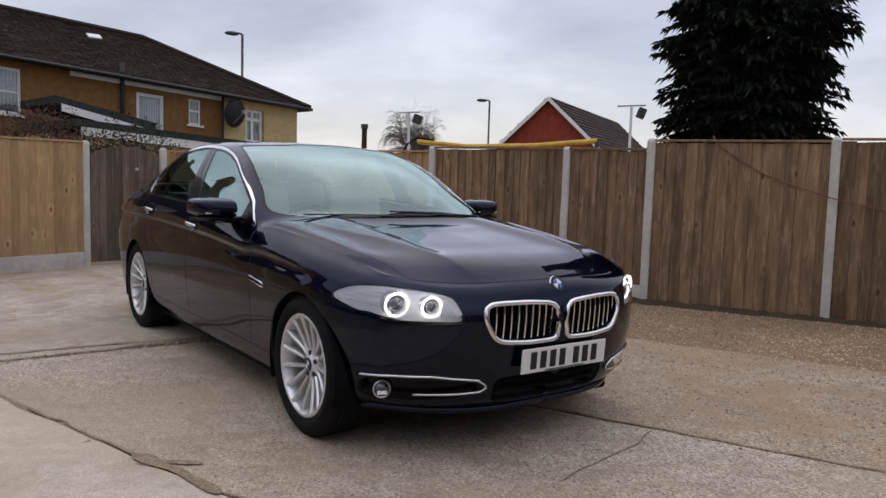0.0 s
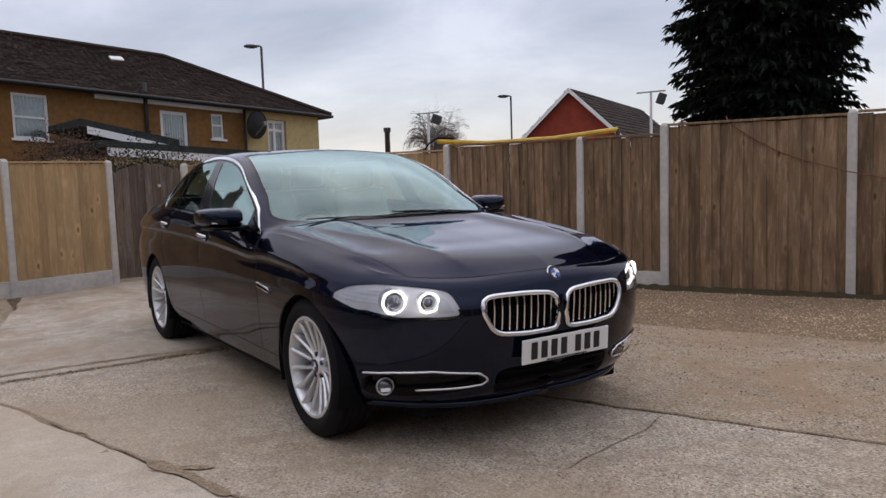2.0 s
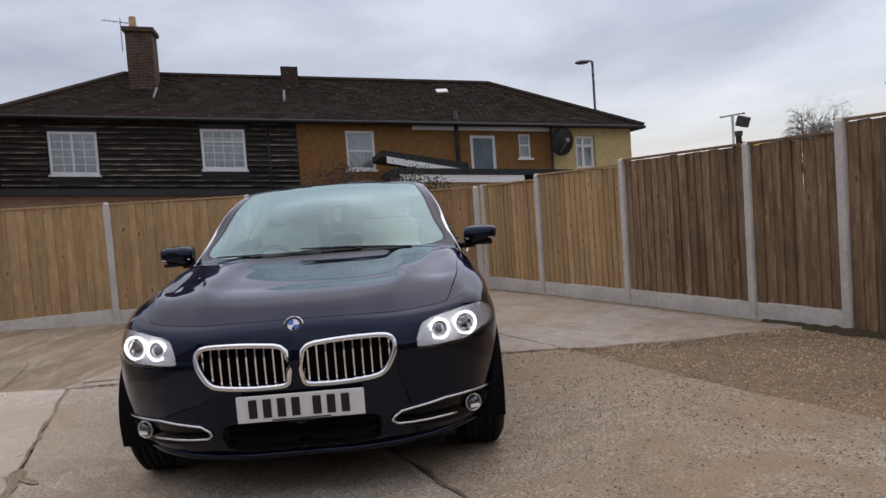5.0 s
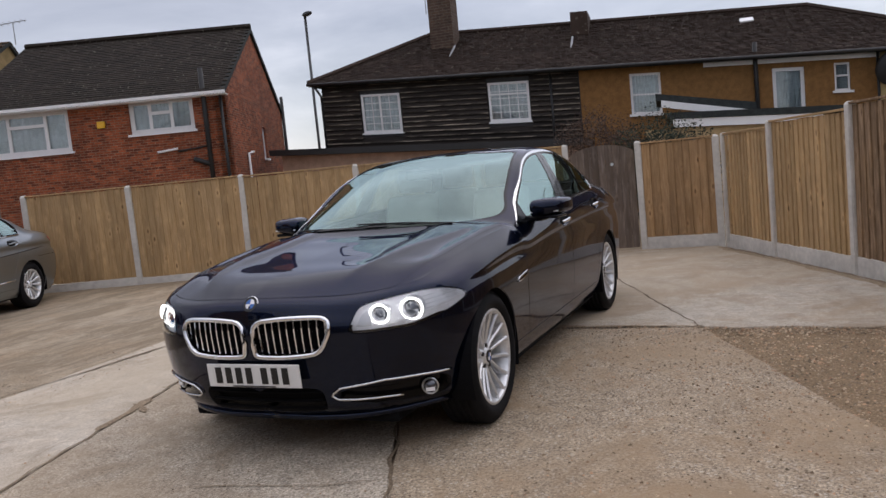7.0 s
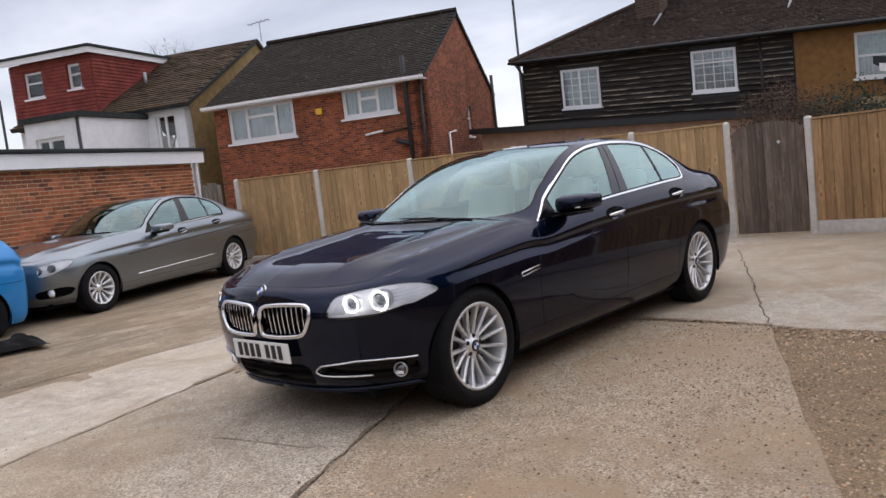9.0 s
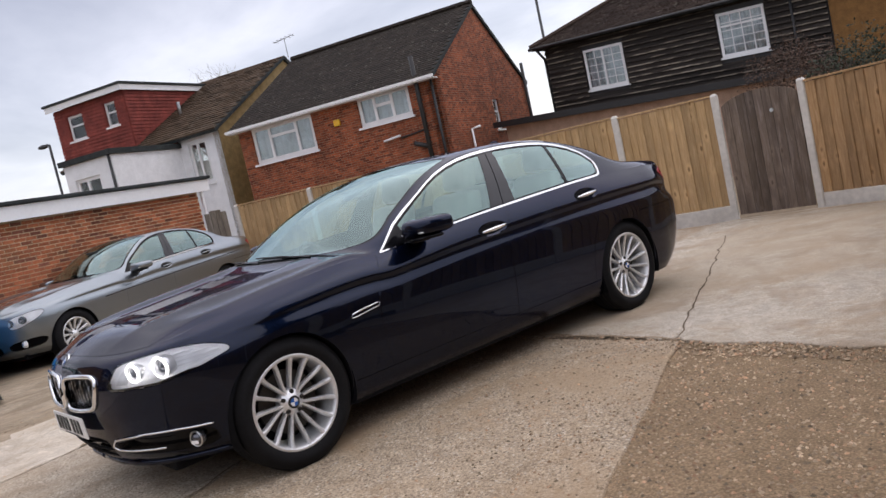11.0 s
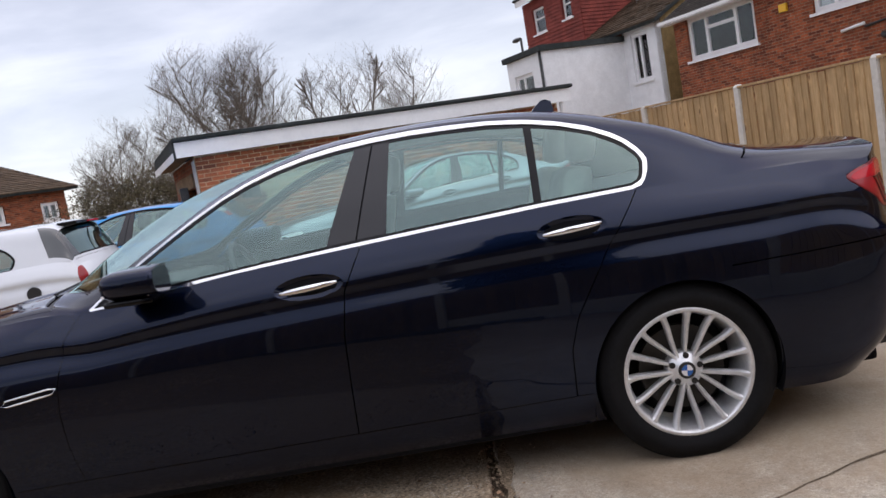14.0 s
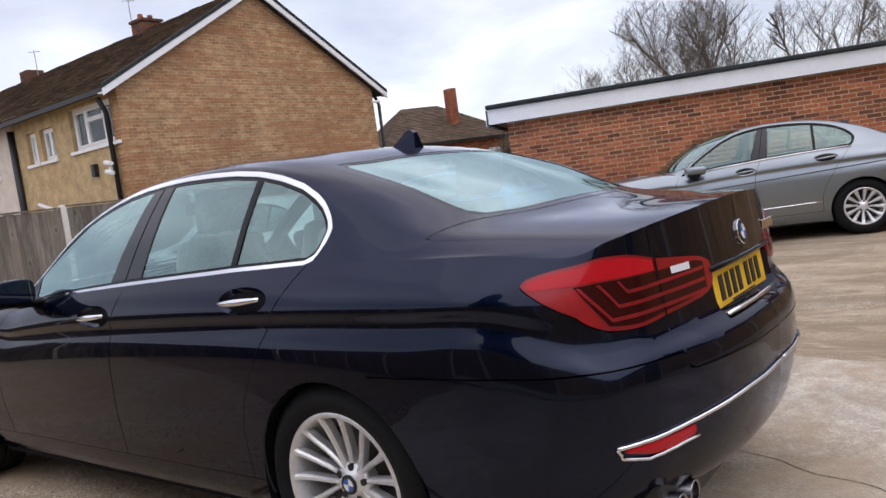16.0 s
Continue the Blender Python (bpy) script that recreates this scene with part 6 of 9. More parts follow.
def round_poly(pts, k=3):
    """Corners softened by cutting them k times."""
    p = [np.array(q, float) for q in pts]
    for _ in range(k):
        p = [w for i in range(len(p)) for w in (p[i] * 0.8 + p[(i + 1) % len(p)] * 0.2, p[i] * 0.2 + p[(i + 1) % len(p)] * 0.8)]
    return [tuple(q) for q in p]


def line_x(pts):
    """x of a line down the side as a function of height."""
    z = np.array([p[1] for p in pts][::-1]); x = np.array([p[0] for p in pts][::-1])
    o = np.argsort(z)
    return lambda zz: np.interp(zz, z[o], x[o])


def paint(name, base, metal=0.3, rough=0.35, flake=0.25, coat_ior=1.42, edge=(1, 1, 1)):
    k = Mat(name, base, rough, metal, 1.0).coord()
    k.b.inputs["Specular Tint"].default_value = (*edge, 1)
    k.b.inputs["Coat IOR"].default_value = coat_ior
    k.b.inputs["Specular IOR Level"].default_value = 0.1
    n = k.noise(900, 2, 0.5)
    k.hsv(n, val=(1 - flake, 1 + flake))
    d = k.noise(3.0, 4, 0.6, 0.4, 0.7)
    r = k.node("ShaderNodeMapRange"); r.inputs["To Min"].default_value, r.inputs["To Max"].default_value = 0.006, 0.024
    k.t.links.new(d, r.inputs["Value"]); k.t.links.new(r.outputs[0], k.b.inputs["Coat Roughness"])
    return k.m


m_navy = paint("dark_blue_metallic_paint", (0.0043, 0.0086, 0.0245), 0.85, 0.24, 0.25, 1.345, (0.08, 0.15, 0.40))
m_silver = paint("silver_grey_metallic_paint", (0.235, 0.265, 0.29), 0.92, 0.33, 0.12)
m_skyblue = paint("bright_blue_paint", (0.02, 0.22, 0.55), 0.15, 0.4, 0.08)
m_whitecar = paint("white_car_paint", (0.62, 0.64, 0.67), 0.1, 0.4, 0.03)
m_carglass = thin_glass("tinted_car_glass", (0.75, 0.95, 0.91), gloss=3.3, most=0.43, shine=(0.76, 1.0, 0.97))
m_screen = thin_glass("windscreen_glass", (0.66, 0.80, 0.75), gloss=2.6, ior=1.47, most=0.58, shine=(0.76, 0.98, 0.96))
m_lens = thin_glass("clear_lens", (0.93, 0.94, 0.95))
m_gloss_black = Mat("gloss_black", (0.005, 0.005, 0.006), 0.14, 0.0, 0.10, 0.15).m
m_pillar = Mat("satin_black_pillar", (0.010, 0.010, 0.013), 0.22, 0.0, 0.35, 0.3).m
m_grille_dark = Mat("grille_dark", (0.004, 0.004, 0.005), 0.6, spec=0.05).m
m_lamp_chrome = M_simple("lamp_reflector", (0.95, 0.95, 0.96), 0.30, 0.08, scale=7, var=0.25, bump=0.12, bdist=0.01)
m_lamp_grey = M_simple("lamp_pale_trim", (0.80, 0.805, 0.815), 0.30, 0.15, scale=20, var=0.1, bump=0)
m_ring = Mat("white_running_light", (0.9, 0.9, 0.9), 0.3, emit=(1.0, 0.98, 0.95), emit_k=3.2).m
m_proj = Mat("projector_lens", (0.10, 0.105, 0.12), 0.08, 0.6, 1.0).m
m_seat = M_simple("pale_leather", (0.38, 0.36, 0.315), 0.55, scale=60, var=0.2, bump=0.2)
m_dash = M_simple("dark_dashboard", (0.020, 0.020, 0.022), 0.6, scale=90, bump=0.1)
m_alloy = M_simple("silver_alloy", (0.74, 0.75, 0.76), 0.34, 0.60, scale=50, var=0.12, bump=0.02)
m_disc = Mat("brake_disc", (0.05, 0.046, 0.042), 0.5, 0.6).m
m_plate_w = M_simple("white_plate", (0.80, 0.80, 0.78), 0.4, scale=20, var=0.04, bump=0)
m_plate_y = M_simple("yellow_plate", (0.80, 0.48, 0.02), 0.4, scale=20, var=0.04, bump=0)
m_ink = Mat("black_ink", (0.01, 0.01, 0.01), 0.5).m
m_blue_badge = Mat("blue_enamel", (0.02, 0.12, 0.42), 0.2, 0.0, 0.6).m
m_white_badge = Mat("white_enamel", (0.75, 0.76, 0.78), 0.2, 0.0, 0.6).m


m_red_lens = M_simple("red_lamp_lens", (0.26, 0.003, 0.007), 0.32, 0.0, scale=9, var=0.5, bump=0, coat=0.1)
m_red_dark = Mat("dark_red_lens", (0.030, 0.0008, 0.0014), 0.3, 0.0, 0.5, 0.1).m
m_red_bright = Mat("bright_red_lens", (0.48, 0.008, 0.016), 0.22, 0.0, 0.5, 0.1).m


def revolve(bm, prof, seg=48, axis_y=True):
    """Spins (radius, y) points about the y axis."""
    rings = [[bm.verts.new((r * math.cos(a), y, r * math.sin(a))) for a in [2 * math.pi * k / seg for k in range(seg)]] for r, y in prof]
    for A, B in zip(rings, rings[1:]):
        for k in range(seg):
            bm.faces.new((A[k], A[(k + 1) % seg], B[(k + 1) % seg], B[k]))
    return rings


def roundel(parent, m, r, name="roundel"):
    """A plain round badge: chrome rim, black ring, blue and white quarters. Faces local -y."""
    hub = part(name, _disc(r, 0.004), m_chrome, parent, "round blue and white badge")
    hub.matrix_basis = m
    b2 = part("badge_ring", _disc(r * 0.93, 0.003), m_ink, hub); b2.location = (0, -0.0035, 0)
    for q in range(4):
        bm = bmesh.new()
        c = bm.verts.new((0, -0.0075, 0))
        arc = [bm.verts.new((r * 0.60 * math.cos(a), -0.0072, r * 0.60 * math.sin(a))) for a in [math.pi / 2 * (q + k / 7) for k in range(8)]]
        for A, B in zip(arc, arc[1:]):
            bm.faces.new((c, A, B))
        part("badge_quarter", bm, m_blue_badge if q % 2 else m_white_badge, hub)
    return hub


def _disc(r, t, seg=28):
    bm = bmesh.new()
    revolve(bm, [(0.0005, -t), (r * 0.92, -t), (r, -t * 0.5), (r, 0.004)], seg)
    bmesh.ops.recalc_face_normals(bm, faces=bm.faces[:])
    return bm


_wheels = {}


def wheel(parent, centre, side, radius=0.339, rim=0.236, width=0.235, spokes=15, badge=True, turn=0.0):
    """A road wheel whose face looks to local -y; side +1: it stands on the car's left."""
    top = new("wheel")
    top.parent = parent
    top.matrix_basis = pose(*centre, 0, 0, 180 if side > 0 else 0) @ pose(0, 0, 0, 0, turn, 0)
    key = (radius, rim, spokes)
    if key not in _wheels:
        meshes = {}
        w = width / 2
        bm = bmesh.new()
        r0, r1 = rim, radius
        prof = [(r0 - 0.004, -w + 0.03), (r0 + 0.006, -w + 0.012), (r0 + 0.03, -w + 0.002), ((r0 + r1) / 2, -w - 0.004), (r1 - 0.03, -w + 0.006), (r1 - 0.010, -w + 0.022)]
        for k in range(5):
            y = -w + 0.03 + (width - 0.06) * k / 5
            y2 = y + (width - 0.06) / 5
            prof += [(r1, y), (r1, y2 - 0.010), (r1 - 0.008, y2 - 0.008), (r1 - 0.008, y2 - 0.002)]
        prof += [(r1, w - 0.03), (r1 - 0.03, w - 0.006), (r0 + 0.02, w), (r0 - 0.004, w - 0.03)]
        revolve(bm, prof, 72)
        bmesh.ops.recalc_face_normals(bm, faces=bm.faces[:])
        me = bpy.data.meshes.new("tyre"); bm.to_mesh(me); bm.free(); me.materials.append(m_rubber)
        for p in me.polygons: p.use_smooth = True
        meshes["tyre"] = me
        bm = bmesh.new()
        revolve(bm, [(r0 + 0.005, -w + 0.014), (r0 - 0.004, -w + 0.008), (r0 - 0.012, -w + 0.014), (r0 - 0.018, -w + 0.03), (r0 - 0.03, -w + 0.10), (r0 - 0.03, w - 0.02), (r0, w - 0.014)], 64)
        bmesh.ops.recalc_face_normals(bm, faces=bm.faces[:])
        for f in bm.faces: f.normal_flip()
        me = bpy.data.meshes.new("rim"); bm.to_mesh(me); bm.free(); me.materials.append(m_alloy)
        for p in me.polygons: p.use_smooth = True
        meshes["rim"] = me
        # spokes: a tapering bar with a raised spine, dished towards the hub; the pairs run together at the hub
        def spoke_mesh(nm, ra, side_at):
            bm = bmesh.new()
            secs = []
            for k in range(11):
                t = k / 10
                r = ra + (r0 - 0.012 - ra) * t
                y = -w + 0.060 - 0.044 * (max(0, r - 0.045) / (r0 - 0.057)) ** 1.5
                wd = (0.0080 + 0.0035 * t if spokes == 15 else 0.0085 + 0.0125 * t) + (0.005 if k == 10 else 0) - (0.001 if k < 2 else 0)
                off = side_at(t) * r
                secs.append([bm.verts.new(p) for p in ((off - wd, y + 0.032, r), (off - wd, y + 0.005, r), (off - wd * 0.45, y - 0.003, r), (off + wd * 0.45, y - 0.003, r), (off + wd, y + 0.005, r), (off + wd, y + 0.032, r))])
            for A, B in zip(secs, secs[1:]):
                for k in range(6):
                    bm.faces.new((A[k], A[(k + 1) % 6], B[(k + 1) % 6], B[k]))
            bm.faces.new(secs[0][::-1]); bm.faces.new(secs[-1])
            bmesh.ops.recalc_face_normals(bm, faces=bm.faces[:])
            me = bpy.data.meshes.new("spoke"); bm.to_mesh(me); bm.free(); me.materials.append(m_alloy)
            meshes[nm] = me

        lean = math.tan(math.pi / spokes)
        spoke_mesh("spoke", 0.070 if spokes == 15 else 0.045, lambda t: 0.0)
        for q in (1, -1):
            spoke_mesh("pair_spoke_%d" % q, 0.040, lambda t: q * lean * (0.35 + 0.65 * min(1, t / 0.75) ** 0.8 + 0.10 * math.sin(math.pi * t)))
        bm = bmesh.new()
        revolve(bm, [(0.001, -w + 0.046), (0.034, -w + 0.046), (0.038, -w + 0.052), (0.062, -w + 0.060), (0.070, -w + 0.070), (0.070, -w + 0.11)], 40)
        bmesh.ops.recalc_face_normals(bm, faces=bm.faces[:])
        me = bpy.data.meshes.new("hub"); bm.to_mesh(me); bm.free(); me.materials.append(m_alloy)
        for p in me.polygons: p.use_smooth = True
        meshes["hub"] = me
        bm = bmesh.new()
        revolve(bm, [(0.06, -w + 0.11), (0.165, -w + 0.11), (0.165, -w + 0.135), (0.06, -w + 0.135)], 48)
        bmesh.ops.recalc_face_normals(bm, faces=bm.faces[:])
        me = bpy.data.meshes.new("brake_disc"); bm.to_mesh(me); bm.free(); me.materials.append(m_disc)
        meshes["brake_disc"] = me
        bm = bmesh.new(); cyl(bm, (0, -w + 0.0525, 0.055), (0, -w + 0.066, 0.055), 0.0115, None, 12)
        me = bpy.data.meshes.new("wheel_bolt"); bm.to_mesh(me); bm.free(); me.materials.append(m_ink); meshes["wheel_bolt"] = me
        bm = bmesh.new()
        revolve(bm, [(0.02, w - 0.06), (r0 - 0.034, w - 0.06)], 40)
        me = bpy.data.meshes.new("wheel_back"); bm.to_mesh(me); bm.free(); me.materials.append(m_dark); meshes["wheel_back"] = me
        _wheels[key] = meshes
    ms = _wheels[key]
    for nm in ("tyre", "rim", "hub", "brake_disc", "wheel_back"):
        link_mesh(nm, ms[nm], None, top)
    for k in range(spokes):
        step = 2 * math.pi / spokes
        kind = k % 3 if spokes == 15 else 0
        ob = link_mesh("spoke", ms["spoke"] if kind == 0 else ms["pair_spoke_-1" if kind == 1 else "pair_spoke_1"], None, top)
        ob.rotation_euler = (0, step * (k + (0.5 if kind == 1 else -0.5 if kind == 2 else 0)), 0)
    for k in range(5):
        ob = link_mesh("wheel_bolt", ms["wheel_bolt"], None, top)
        ob.rotation_euler = (0, 2 * math.pi * k / 5, 0)
    if badge:
        bm = _disc(0.033, 0.004, 24)
        hb = part("hub_badge", bm, m_ink, top); hb.location = (0, -width / 2 + 0.044, 0)
        for q in range(4):
            bm = bmesh.new(); c = bm.verts.new((0, 0, 0))
            arc = [bm.verts.new((0.022 * math.cos(a), 0, 0.022 * math.sin(a))) for a in [math.pi / 2 * (q + j / 5) for j in range(6)]]
            for A, B in zip(arc, arc[1:]): bm.faces.new((c, A, B))
            o = part("badge_quarter", bm, m_blue_badge if q % 2 else m_white_badge, top); o.location = (0, -width / 2 + 0.0395, 0)
    return top


def plate(parent, m, mat, name="number_plate", bars=7, label="white number plate with dark bars"):
    """A number plate with plain bars in place of its characters. Faces local -y."""
    bm = bmesh.new()
    box(bm, -0.26, 0.26, -0.004, 0.004, -0.0555, 0.0555, 0.003)
    p = part(name, bm, mat, parent, label)
    p.matrix_basis = m
    x = -0.215
    for k in range(bars):
        bm = bmesh.new(); box(bm, x + 0.004, x + 0.038, -0.0075, -0.0045, -0.037, 0.040)
        part("character_bar", bm, m_ink, p)
        x += 0.058 + (0.028 if k == 3 else 0)
    bm = bmesh.new(); box(bm, -0.12, 0.12, -0.0070, -0.0046, -0.052, -0.047)
    part("maker_line", bm, m_dash, p)
    return p


def seat(parent, x, y, rear=False, mat=None):
    mat = mat or m_seat
    bm = bmesh.new()
    box(bm, -0.06, 0.07, -0.24, 0.24, 0.0, 0.60, 0.05)
    for v in bm.verts:
        t = v.co.z / 0.6
        v.co.x -= 0.16 * t
        v.co.y *= 1 - 0.25 * max(0, t - 0.4)
    s = part("seat_back", bm, mat, parent, "pale leather seat back", smooth=True); s.location = (x, y, 0.56)
    bm = bmesh.new()
    box(bm, -0.05, 0.05, -0.14, 0.14, 0.0, 0.19, 0.045)
    h = part("head_restraint", bm, mat, parent, smooth=True); h.location = (x - 0.19, y, 1.175); h.rotation_euler = (0, -0.2, 0)
    bm = bmesh.new(); box(bm, -0.1, 0.45, -0.25, 0.25, 0.0, 0.16, 0.05)
    c = part("seat_cushion", bm, mat, parent, smooth=True); c.location = (x + 0.05, y, 0.42)


# ---- the dark blue saloon ----
# Rows run from the bonnet's front edge to the boot's lip; columns from the side to the middle.
TOP = [
    [(1.93, .735, .825), (2.00, .69, .812), (2.06, .63, .802), (2.11, .55, .794), (2.17, .42, .790), (2.22, .22, .797), (2.24, 0, .800)],
    [(1.80, .752, .850), (1.86, .70, .862), (1.93, .62, .862), (1.98, .52, .861), (2.05, .38, .855), (2.10, .20, .856), (2.12, 0, .857)],
    [(1.60, .772, .886), (1.62, .72, .904), (1.66, .63, .903), (1.69, .52, .917), (1.72, .36, .906), (1.74, .18, .906), (1.75, 0, .907)],
    [(1.25, .787, .930), (1.25, .735, .951), (1.26, .64, .950), (1.27, .52, .969), (1.28, .36, .956), (1.29, .18, .956), (1.30, 0, .957)],
    [(.86, .812, .952), (.90, .76, .980), (.96, .67, .988), (.985, .54, 1.003), (1.02, .36, 1.000), (1.045, .18, 1.001), (1.055, 0, 1.002)],
    [(.74, .826, .940), (.72, .816, .955), (.70, .798, .978), (.70, .750, 1.010), (.805, .42, 1.108), (.845, .21, 1.122), (.860, 0, 1.127)],
    [(.50, .838, .960), (.50, .805, 1.020), (.50, .765, 1.092), (.46, .712, 1.136), (.56, .40, 1.236), (.60, .20, 1.256), (.61, 0, 1.262)],
    [(.20, .846, .990), (.20, .792, 1.105), (.20, .715, 1.258), (.16, .660, 1.298), (.25, .38, 1.352), (.28, .19, 1.368), (.29, 0, 1.374)],
    [(-.10, .849, 1.007), (-.10, .775, 1.180), (-.10, .665, 1.362), (-.12, .610, 1.392), (-.05, .36, 1.418), (-.02, .18, 1.430), (-.01, 0, 1.434)],
    [(-.45, .850, 1.022), (-.45, .765, 1.215), (-.45, .645, 1.405), (-.45, .585, 1.430), (-.45, .36, 1.452), (-.45, .18, 1.460), (-.45, 0, 1.462)],
    [(-.85, .845, 1.036), (-.85, .760, 1.215), (-.85, .640, 1.402), (-.85, .580, 1.426), (-.85, .36, 1.446), (-.85, .18, 1.453), (-.85, 0, 1.455)],
    [(-1.20, .836, 1.043), (-1.20, .755, 1.195), (-1.20, .655, 1.345), (-1.20, .600, 1.375), (-1.25, .36, 1.398), (-1.27, .18, 1.406), (-1.28, 0, 1.408)],
    [(-1.50, .822, 1.045), (-1.52, .765, 1.130), (-1.54, .695, 1.222), (-1.56, .635, 1.262), (-1.63, .36, 1.262), (-1.66, .18, 1.268), (-1.67, 0, 1.270)],
    [(-1.80, .806, 1.040), (-1.83, .755, 1.080), (-1.87, .700, 1.108), (-1.90, .63, 1.120), (-2.00, .36, 1.124), (-2.03, .18, 1.130), (-2.04, 0, 1.132)],
    [(-2.10, .780, 1.032), (-2.12, .72, 1.060), (-2.15, .66, 1.076), (-2.17, .58, 1.084), (-2.22, .36, 1.092), (-2.24, .18, 1.095), (-2.25, 0, 1.096)],
    [(-2.33, .725, 1.012), (-2.38, .67, 1.034), (-2.42, .61, 1.048), (-2.445, .53, 1.058), (-2.485, .36, 1.074), (-2.503, .18, 1.084), (-2.508, 0, 1.087)],
]
# The plan outline at the widest level, station by station round the car from nose to tail.
PLAN = [(2.308, 0), (2.298, .225), (2.255, .44), (2.195, .585), (2.12, .69), (2.02, .785), (1.90, .85), (1.76, .893), (1.58, .915), (1.25, .917), (.86, .912), (.74, .912), (.50, .912), (.20, .914), (-.10, .915), (-.45, .916),
        (-.85, .917), (-1.20, .921), (-1.50, .924), (-1.80, .916), (-2.12, .885), (-2.315, .832), (-2.40, .775), (-2.46, .69), (-2.51, .57), (-2.57, .38), (-2.60, .19), (-2.607, 0)]


def side_net(top, plan, z_mid=0.60, z_low=0.19, crease=True, scale=1.0):
    """Levels from the sill up to the top edge, for each station round the car."""
    edge = [top[0][c] for c in range(6, 0, -1)] + [row[0] for row in top] + [top[-1][c] for c in range(1, 7)]
    net = []
    n = len(plan)
    for i, ((xb, yb), e) in enumerate(zip(plan, edge)):
        x = xb
        # weights of the three kinds of shape: nose, flank, tail
        nose = min(1, max(0, (x - 1.55) / 0.45)); tail = min(1, max(0, (-2.15 - x) / 0.25)); mid = min(1, max(0, (0.60 - yb) / 0.2)) if tail > 0 else 0
        flank = 1 - max(nose, tail)
        fade = min(1, max(0, (1.75 - x) / 0.9)) if crease else 0.25
        a_nose = (0.05, 0.24, 0.36, 0.64)
        a_flank = (0.06, 0.30 * fade + 0.17 * (1 - fade), 0.17 * fade + 0.25 * (1 - fade), 0.50)
        a_corner = (0.10, 0.60, 0.78, 0.94)
        a_tail = (0.10, 0.68, 0.80, 0.94)
        b_flank, b_nose, b_tail = (0.42, 0.60, 0.69, 0.86), (0.40, 0.66, 0.78, 0.92), (0.26, 0.40, 0.62, 0.88)
        at = [c * (1 - mid) + t * mid for c, t in zip(a_corner, a_tail)]
        A = [nose * p + flank * q + tail * r for p, q, r in zip(a_nose, a_flank, at)]
        B = [nose * p + flank * q + tail * r for p, q, r in zip(b_nose, b_flank, b_tail)]
        # outward direction in plan
        p0, p1 = plan[max(0, i - 1)], plan[min(n - 1, i + 1)]
        t = np.array([p1[0] - p0[0], p1[1] - p0[1]]); t /= np.linalg.norm(t)
        out = np.array([-t[1], t[0]])
        if i == 0: out = np.array([1.0, 0])
        if i == n - 1: out = np.array([-1.0, 0])
        if out @ np.array([xb, yb]) < 0: out = -out
        col = []
        for z, ins in ((z_low, 0.085), (z_low + 0.07, 0.040), (0.42 * z_mid / 0.6, 0.012), (z_mid, 0.0)):
            ins = ins * (1 + 0.7 * nose + 1.4 * tail)
            px, py = xb - out[0] * ins, max(0.0, yb - out[1] * ins)
            if i in (0, n - 1): py = 0.0
            zz = z + (0.02 * nose if z < 0.3 else 0) + (0.05 * tail if z < 0.3 else 0)
            col.append((px, py, zz))
        for a, b in zip(A, B):
            col.append((xb + (e[0] - xb) * a, yb + (e[1] - yb) * a, z_mid + (e[2] - z_mid) * b))
        col.append(tuple(e))
        net.append(col)
    return np.array(net)


